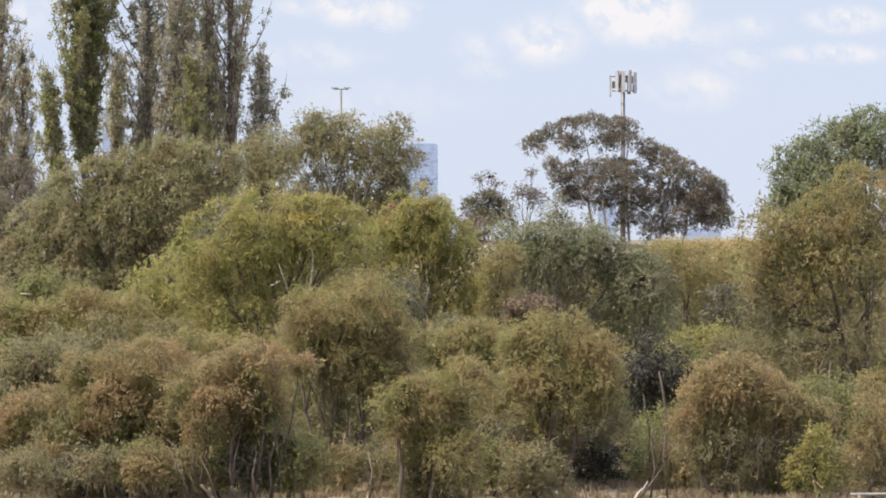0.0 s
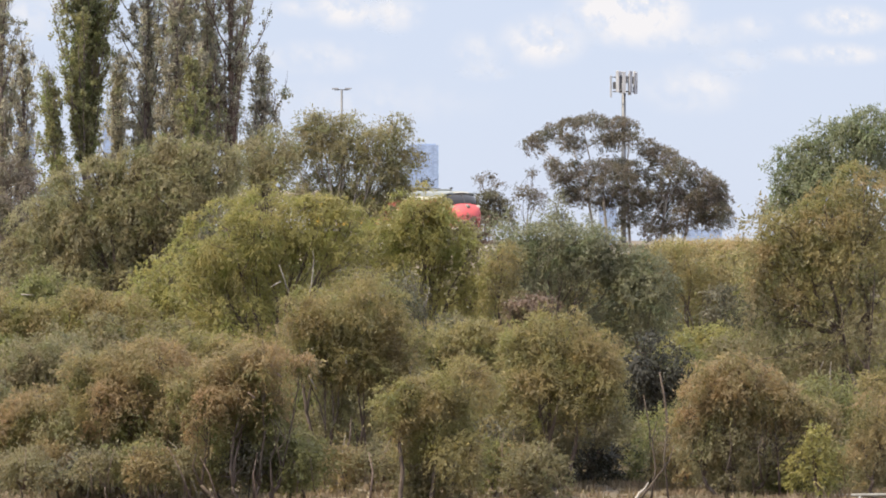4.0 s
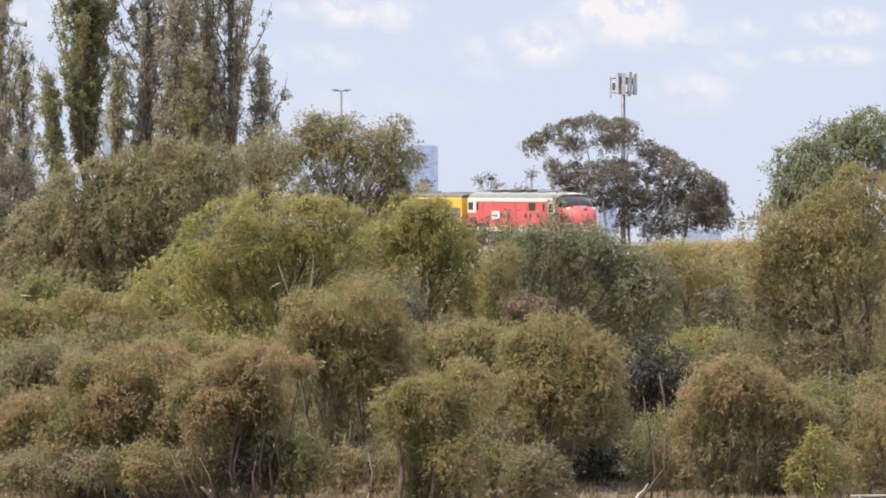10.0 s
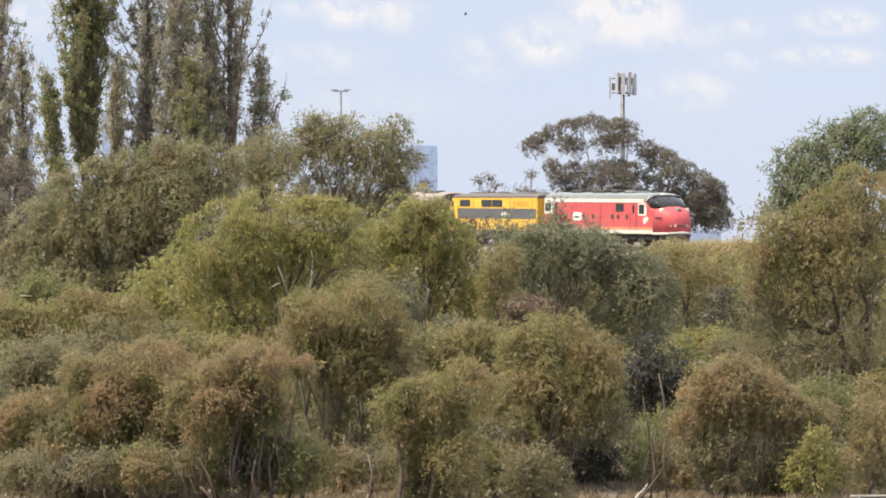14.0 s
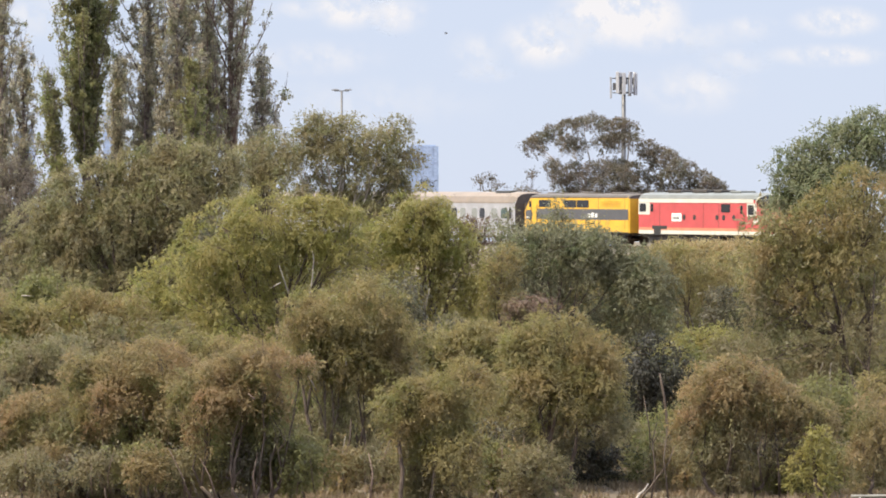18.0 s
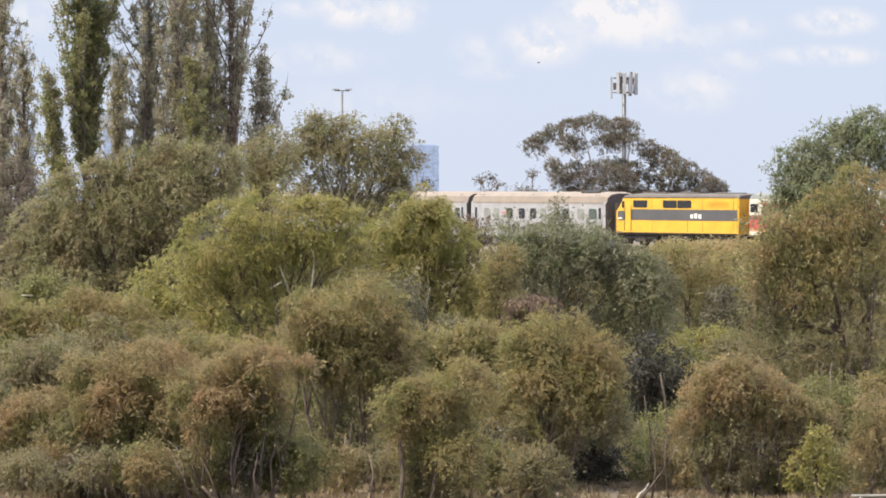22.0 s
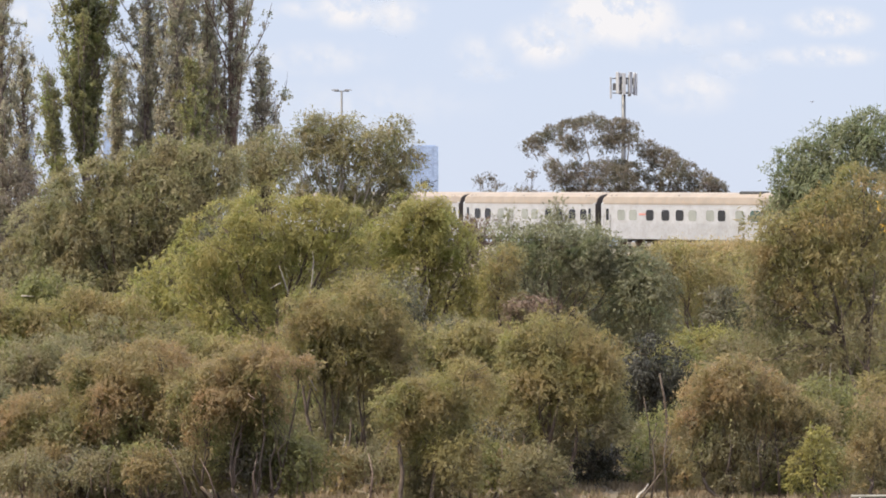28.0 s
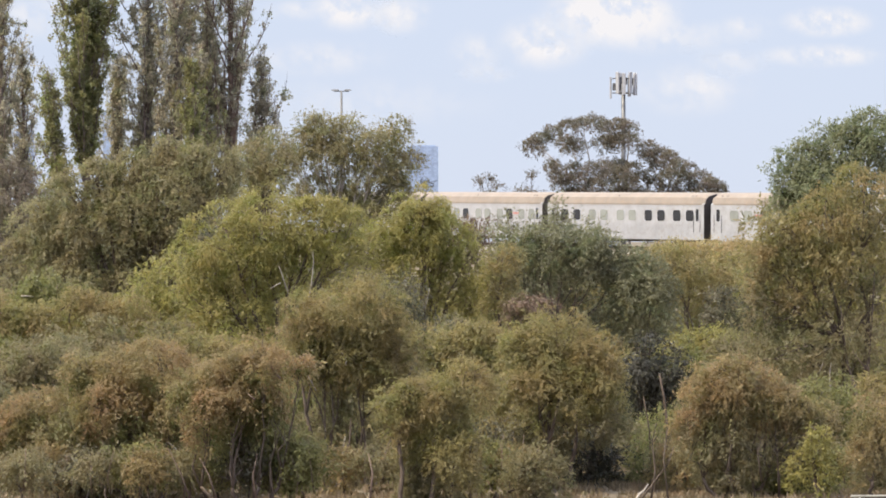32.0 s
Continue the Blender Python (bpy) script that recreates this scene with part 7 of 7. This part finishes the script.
        part("step_recess_plate", nt, BLACK, car, "flat black plate for the shade in a step recess")
        ch = Shape()
        plate(ch, 14.95, 15.35, 1.8, 2.3, side, w, 0.018, 0.1)
        plate(ch, 15.35, 15.65, 2.0, 2.35, side, w, 0.018, 0.1)
        part("cab_side_emblem", ch, CREAM, car, "pale winged emblem")
        hr = Shape()
        for x in (13.02, 13.93):
            hr.tube([(x, side * (w + 0.06), 1.3), (x, side * (w + 0.06), 2.7)], [0.02, 0.02], 5)
        part("grab_rails", hr, RED, car)
        st = Shape()
        for z in (0.35, 0.65):
            st.box(13.2, 13.75, side * 1.3 - 0.1, side * 1.3 + 0.1, z, z + 0.04)
        part("cab_step", st, UNDER, car)
    hl = Shape()
    hl.tube([(17.4, 0, 2.92), (17.85, 0, 2.88)], [0.17, 0.15], 12)
    part("headlight", hl, ROOF_SILVER, car, "round headlight on the nose", smooth=True)
    for side in (-1, 1):
        nb = Shape()
        nb.box(16.9, 17.3, side * 1.15 - 0.12, side * 1.15 + 0.12, 2.74, 3.0, 0.05)
        part("number_board", nb, CREAM, car, "pale number board")
        ml = Shape()
        ml.tube([(17.75, side * 0.8, 1.62), (17.98, side * 0.77, 1.62)], [0.14, 0.12], 10)
        part("marker_lamp", ml, WHITE, car)
    em = Shape()
    em.box(17.95, 18.2, -0.62, 0.62, 1.52, 1.78, 0.05)
    part("nose_plate", em, CREAM, car, "cream nose plate")
    bars(car, 16.5, 2.2, 4, 1.40, -1, BLACK, 0.16, 0.14)
    for x, l, h in ((3.0, 1.6, 0.16), (6.2, 1.9, 0.2), (9.0, 0.9, 0.18), (11.0, 1.4, 0.12)):
        f = Shape()
        f.box(x, x + l, -0.75, 0.75, 4.16, 4.24 + h, 0.06)
        part("roof_fan_housing", f, UNDER if h > 0.15 else ROOF_SILVER, car)
    hn = Shape()
    hn.tube([(14.6, -0.3, 4.2), (14.6, -0.3, 4.42)], [0.03, 0.03], 6)
    hn.tube([(14.4, -0.3, 4.42), (14.9, -0.3, 4.42)], [0.05, 0.08], 8)
    part("horn", hn, BLACK, car)
    pilot = [[(17.0, -1.25, 0.4), (17.0, 1.25, 0.4), (17.0, 1.25, 1.05), (17.0, -1.25, 1.05)], [(17.85, -0.95, 0.42), (17.85, 0.95, 0.42), (18.0, 0.95, 1.05), (18.0, -0.95, 1.05)]]
    part("pilot", Shape().loft(pilot), UNDER, car, "dark pilot plate under the nose")
    for x0, x1 in ((17.9, 18.6), (-0.55, 0.1)):
        part("coupler", Shape().box(x0, x1, -0.14, 0.14, 0.72, 1.0, 0.05), UNDER, car)
    underframe(car, 0, 17.6, ((6.6, 10.6, 0.32),))
    for x in (3.4, 14.0):
        bogie(car, x, (-1.95, 0, 1.95), wheel)
    return car


def yellow_locomotive(m, wheel):
    """Built with its cab at the trailing end (x = 0)."""
    w, L = 1.44, 16.8
    car = thing("yellow_diesel_locomotive", m, "yellow diesel locomotive with a wide dark grey band and dark roof", "locomotive", "train")
    shell = [along(side_profile(0.95, 1.05, 2.4, 2.5), 0.0), along(side_profile(1.25, 1.05, 2.75, 2.85), 0.22), along(side_profile(w - 0.04, 1.05, 3.0, 3.15), 0.75), along(side_profile(w, 1.05, 3.7, 3.84), 1.45),
             along(side_profile(w, 1.05, 3.76, 3.88), L - 0.12), along(side_profile(w - 0.12, 1.05, 3.66, 3.78), L)]
    part("body", Shape().loft(shell), YELLOW, car, "bright yellow body")
    roof = [along(side_profile(w - 0.2, 3.45, 3.6, 3.86), 0.95), along(side_profile(w - 0.02, 3.72, 3.8, 4.04), 1.5), along(side_profile(w + 0.01, 3.76, 3.84, 4.12), 2.4),
            along(side_profile(w + 0.01, 3.76, 3.84, 4.12), L - 0.25), along(side_profile(w - 0.1, 3.72, 3.8, 4.02), L + 0.01)]
    part("roof", Shape().loft(roof), ROOF_DARK, car, "sooty dark roof")
    sc = [[(0.25, -1.15, 2.85), (0.25, 1.15, 2.85), (0.7, 1.3, 2.95), (0.7, -1.3, 2.95)], [(0.85, -1.05, 3.5), (0.85, 1.05, 3.5), (1.25, 1.22, 3.5), (1.25, -1.22, 3.5)]]
    part("windscreen", Shape().loft(sc), GLASS_DARK, car)
    sides(car, "grey_band", 2.2, L - 0.1, 2.05, 2.88, w, BAND_GREY, "wide dark grey band along the side", 0.014)
    sides(car, "sill_line", 1.0, L - 0.1, 1.04, 1.10, w, UNDER, "dark sill edge", 0.014)
    for side in (-1, 1):
        for x0, x1, z0, z1, nm in ((1.28, 1.62, 3.0, 3.5, "quarter_window"), (2.85, 4.75, 3.02, 3.58, "cab_window"), (6.9, 8.75, 3.0, 3.58, "engine_room_window"), (8.85, 10.7, 3.0, 3.58, "engine_room_window")):
            sh = Shape()
            plate(sh, x0, x1, z0, z1, side, w, 0.02)
            part(nm, sh, GLASS_DARK, car)
        d = Shape()
        plate(d, 1.8, 2.55, 1.25, 3.66, side, w, 0.022)
        part("cab_door", d, YELLOW, car, "yellow cab door")
        hr = Shape()
        for x in (1.72, 2.63):
            hr.tube([(x, side * (w + 0.07), 1.2), (x, side * (w + 0.07), 3.2)], [0.022, 0.022], 5)
        part("grab_rails", hr, BLACK, car)
        bars(car, 10.6, 2.22, 3, w, side, WHITE, 0.36, 0.38)
        wedge = Shape()
        plate(wedge, 0.72, 1.72, 2.02, 2.76, side, w - 0.02, 0.03, 0.12)
        part("nose_emblem", wedge, BAND_GREY, car, "dark grey nose panel with pale bars")
        bars(car, 0.8, 2.12, 3, w + 0.01, side, WHITE, 0.14, 0.14)
        lv = Shape()
        for i in range(12):
            z = 3.06 + i * 0.04
            lv.box(12.6, 15.6, side * w - 0.01, side * w + 0.018, z, z + 0.02)
        part("louvres", lv, YELLOW, car)
        for x in (5.4, 10.2, 12.2, 16.2):
            v = Shape()
            v.box(x, x + 0.03, side * w - 0.01, side * w + 0.02, 1.2, 3.74)
            part("panel_seam", v, UNDER, car)
        st = Shape()
        for z in (0.35, 0.65):
            st.box(1.85, 2.45, side * 1.3 - 0.1, side * 1.3 + 0.1, z, z + 0.04)
        part("cab_step", st, UNDER, car)
    for x, l, h, ww in ((2.6, 0.7, 0.22, 0.5), (5.0, 1.5, 0.15, 0.8), (7.6, 1.0, 0.3, 0.35), (9.2, 2.4, 0.14, 0.85), (13.0, 1.9, 0.2, 0.8)):
        part("roof_fan_housing", Shape().box(x, x + l, -ww, ww, 4.02, 4.08 + h * 0.6, 0.06), ROOF_DARK, car)
    for x0, x1 in ((-0.55, 0.1), (L - 0.1, L + 0.5)):
        part("coupler", Shape().box(x0, x1, -0.14, 0.14, 0.72, 1.0, 0.05), UNDER, car)
    part("end_door", Shape().box(L - 0.03, L + 0.05, -0.4, 0.4, 1.2, 3.2, 0.03), BAND_GREY, car)
    part("pilot", Shape().box(0.1, 0.5, -1.2, 1.2, 0.45, 1.06, 0.08), UNDER, car)
    underframe(car, 0.2, L, ((6.4, 10.2, 0.32),))
    for x in (3.3, 13.4):
        bogie(car, x, (-1.95, 0, 1.95), wheel)
    return car


def coach(m, wheel, windows, label, vent=False, emblem=None):
    """A steel passenger carriage, x = 0 at its trailing end. windows: (start, width, glass) along the side."""
    w, L = 1.46, 22.5
    car = thing("passenger_carriage", m, label, "carriage", "train")
    shell = [along(side_profile(w, 0.62, 3.35, 3.5), 0.0), along(side_profile(w, 0.62, 3.35, 3.5), L)]
    part("body", Shape().loft(shell), COACH_SILVER, car, "silver-grey steel body")
    roof = [along(side_profile(w - 0.1, 3.28, 3.36, 4.12), 0.0), along(side_profile(w + 0.015, 3.28, 3.4, 4.25), 0.35), along(side_profile(w + 0.015, 3.28, 3.4, 4.25), L - 0.35), along(side_profile(w - 0.1, 3.28, 3.36, 4.12), L)]
    part("roof", Shape().loft(roof), COACH_ROOF, car, "dust-brown curved roof", smooth=False)
    for side in (-1, 1):
        for i in range(9):
            z = 0.72 + i * 0.135
            part("flute", Shape().box(0.6, L - 0.6, *sorted((side * w - side * 0.012, side * w + side * 0.018)), z, z + 0.06), COACH_SILVER, car)
        rail = Shape()
        rail.box(0.2, L - 0.2, side * w - 0.012, side * w + 0.03, 3.24, 3.30)
        part("gutter", rail, COACH_SILVER, car)
        for x0, wd, kind in windows:
            fr = Shape()
            plate(fr, x0 - 0.07, x0 + wd + 0.07, 1.98, 2.95, side, w, 0.014, 0.16)
            f = part("window", fr, COACH_SILVER, car)
            sh = Shape()
            plate(sh, x0, x0 + wd, 2.05, 2.88, side, w, 0.02, 0.15)
            part("pane", sh, (GLASS_DARK, GLASS_PALE, GLASS_GREEN)[kind], f)
        for x0 in (0.5, L - 1.25):
            d = Shape()
            plate(d, x0, x0 + 0.75, 0.75, 3.1, side, w, 0.012, 0.05)
            dd = part("door", d, COACH_SILVER, car)
            g = Shape()
            plate(g, x0 + 0.17, x0 + 0.58, 2.05, 2.95, side, w, 0.018, 0.06)
            part("pane", g, GLASS_DARK, dd)
            for gx in (x0 - 0.07, x0 + 0.82):
                part("grab_rail", Shape().tube([(gx, side * (w + 0.05), 1.2), (gx, side * (w + 0.05), 2.5)], [0.018, 0.018], 5), BLACK, car)
        if emblem:
            e = Shape()
            plate(e, emblem, emblem + 1.1, 2.45, 2.6, side, w, 0.016, 0.04)
            part("emblem_stripe", e, PINK, car, "small red emblem stripe")
    for x in (1.0, 1.6, L - 2.0, L - 1.5, L * 0.45):
        part("roof_vent", Shape().box(x, x + 0.22, -1.25, -0.9, 3.75, 4.0, 0.04), UNDER, car)
        part("roof_vent", Shape().box(x, x + 0.22, 0.9, 1.25, 3.75, 4.0, 0.04), UNDER, car)
    if vent:
        s = Shape().box(L - 4.75, L - 1.9, -1.0, -0.15, 4.0, 4.33, 0.08)
        part("roof_hatch", s, BLACK, car, "black roof hatch")
    for x, sgn in ((0, -1), (L, 1)):
        g = Shape()
        for i in range(3):
            a, b = sorted((x + sgn * 0.13 * i, x + sgn * (0.13 * i + 0.10)))
            g.box(a, b, -0.62, 0.62, 0.95, 3.35, 0.03)
        part("gangway_bellows", g, GANGWAY, car, "black folded gangway bellows")
        e = Shape()
        a, b = sorted((x, x + sgn * 0.05))
        e.box(a, b, -w + 0.02, w - 0.02, 0.7, 3.3)
        e.loft([[(x, p[0] * 0.99, p[1]) for p in side_profile(w - 0.12, 3.2, 3.36, 4.12)], [(x + sgn * 0.06, p[0] * 0.99, p[1]) for p in side_profile(w - 0.12, 3.2, 3.36, 4.10)]])
        part("end_wall", e, GANGWAY, car, "dark end wall")
    underframe(car, 0.3, L - 0.3, ((7.5, 10.2, 0.4), (11.5, 14.6, 0.45)))
    for x in (3.2, L - 3.2):
        bogie(car, x, (-1.2, 1.2), wheel)
    return car


def build_train():
    wheel = wheelset()
    home = Matrix()
    cars = [(red_locomotive(home, wheel), -3.4, 3.4, 14.0), (yellow_locomotive(home, wheel), -21.4, 3.3, 13.4)]
    rows = (
        [(2.27, 1.05, 1), (3.88, 1.05, 1), (6.17, 1.05, 0), (8.28, 1.05, 0), (10.17, 1.05, 0), (11.88, 1.05, 1), (14.17, 1.05, 1), (15.70, 1.00, 0), (17.98, 1.05, 1), (19.85, 1.30, 2)],
        [(2.08, 1.05, 0), (3.88, 1.05, 0), (6.17, 1.05, 1), (7.88, 1.05, 1), (10.28, 1.05, 1), (11.97, 1.05, 1), (14.28, 1.05, 0), (16.08, 1.05, 0), (18.28, 1.05, 0), (20.08, 1.05, 0)],
        [(2.08, 1.05, 1), (3.88, 1.05, 1), (6.17, 1.05, 1), (7.88, 1.05, 0), (10.28, 1.05, 1), (11.97, 1.05, 1), (14.28, 1.05, 1), (16.08, 1.05, 0), (18.28, 1.05, 1), (20.08, 1.05, 1)],
        [(2.08, 1.05, 1), (3.88, 1.05, 1), (6.17, 1.05, 1), (7.88, 1.05, 0), (10.28, 1.05, 1), (11.97, 1.05, 1), (14.28, 1.05, 1), (16.08, 1.05, 0), (18.28, 1.05, 1), (20.08, 1.05, 1)],
    )
    texts = ("silver-grey passenger carriage with a dusty roof and roof hatch", "silver-grey passenger carriage with dark square windows",
             "weathered silver carriage with a dust-brown roof", "silver carriage half hidden behind treetops")
    for i in range(4):
        c = coach(home, wheel, rows[i], texts[i], vent=(i == 0), emblem=(5.2, None, 17.2, None)[i])
        cars.append((c, -22.3 - 23.3 * i - 22.5, 3.2, 19.3))
    return cars


TRAIN = build_train()


def run(t):
    """How far the train has come at t seconds, in metres along the line."""
    u = (t - 18) / 14
    return 49.7765 * u + 1.7974 * u ** 2 - 1.0483 * u ** 3 - 0.3819 * u ** 4 + 1.07 * u ** 5


def car_pose(back, b0, b1, t):
    """A carriage stands on the curve by its two bogies."""
    s = run(t) + back
    p, q = on_line(s + b0), on_line(s + b1)
    d = (q - p).normalized()
    side = Vector((0, 0, 1)).cross(d).normalized()
    up = d.cross(side)
    m = Matrix((d, side, up)).transposed().to_4x4()
    m.translation = p - d * b0
    return m


# ---- the bird ----
FEATHER = paint("bird_feathers", (0.07, 0.07, 0.08), 0.7, amount=0.2)


def build_bird():
    b = thing("bird", Matrix(), "small dark bird in flight with spread wings", "bird")
    body = [[(x, r * math.cos(k * math.pi / 4), r * math.sin(k * math.pi / 4) * 0.9) for k in range(8)] for x, r in ((-0.12, 0.008), (-0.07, 0.025), (0.0, 0.034), (0.06, 0.026), (0.10, 0.018), (0.125, 0.004))]
    part("body", Shape().loft(body), FEATHER, b, smooth=True)
    part("tail", Shape().loft([[(-0.11, -0.012, 0), (-0.11, 0.012, 0), (-0.11, 0, 0.006)], [(-0.21, -0.05, 0), (-0.21, 0.05, 0), (-0.21, 0, 0.006)]]), FEATHER, b)
    wings = []
    for s in (-1, 1):
        ring = [[(0.05, 0, 0), (-0.05, 0, 0), (0, 0, 0.012)], [(0.055, s * 0.09, 0.01), (-0.05, s * 0.09, 0.01), (0, s * 0.09, 0.018)], [(-0.03, s * 0.2, 0.0), (-0.06, s * 0.2, 0.0), (-0.045, s * 0.2, 0.004)]]
        wings.append((part("wing", Shape().loft(ring), FEATHER, b), s))
    return b, wings


BIRD, WINGS = build_bird()


def motions():
    for car, back, b0, b1 in TRAIN:
        walk(car, [(t, car_pose(back, b0, b1, t)) for t in np.arange(0, 32.01, 1.0)])
    # the wheels roll without slipping
    for ob, a in WHEELS:
        walk(ob, [(t, pose(a, 0, 0.5, 0, math.degrees(run(t) / 0.5), 0)) for t in np.arange(0, 32.01, 0.2)])
    for ob, x, y, z, drift in CLOUDS:
        walk(ob, [(0, pose(x, y, z, 90, 0, 0)), (16, pose(x + drift * 0.5, y, z, 90, 0, 0)), (32, pose(x + drift, y, z, 90, 0, 0))])
    flight = [(0, 30.41, 300, 34.66, -165), (8, 14.76, 300, 27.20, -165), (10.3, 8.42, 300, 25.09, -165), (13.1, 2.69, 300, 24.18, -165), (14.5, 0.98, 300, 23.88, -155), (15.6, 0.08, 300, 23.59, -125), (16.5, -0.22, 300, 23.33, -80), (17.5, -0.08, 300, 22.91, -40), (19, 1.08, 300, 22.40, -25), (20.5, 3.13, 300, 21.65, -15), (22, 6.25, 300, 20.80, -15), (23.5, 10.17, 300, 20.16, -15), (25.5, 16.07, 300, 19.30, -15), (28, 24.33, 300, 18.26, -15), (29.6, 30.03, 300, 17.51, -15), (32, 38.98, 300, 16.76, -15)]
    walk(BIRD, [(t, pose(x, y, z, 0, 0, yaw)) for t, x, y, z, yaw in flight])
    for ob, s in WINGS:
        walk(ob, [(k / 10, pose(0, 0, 0.015, s * (12 + 34 * math.sin(k * 1.9)), 0, 0)) for k in range(321)])


motions()
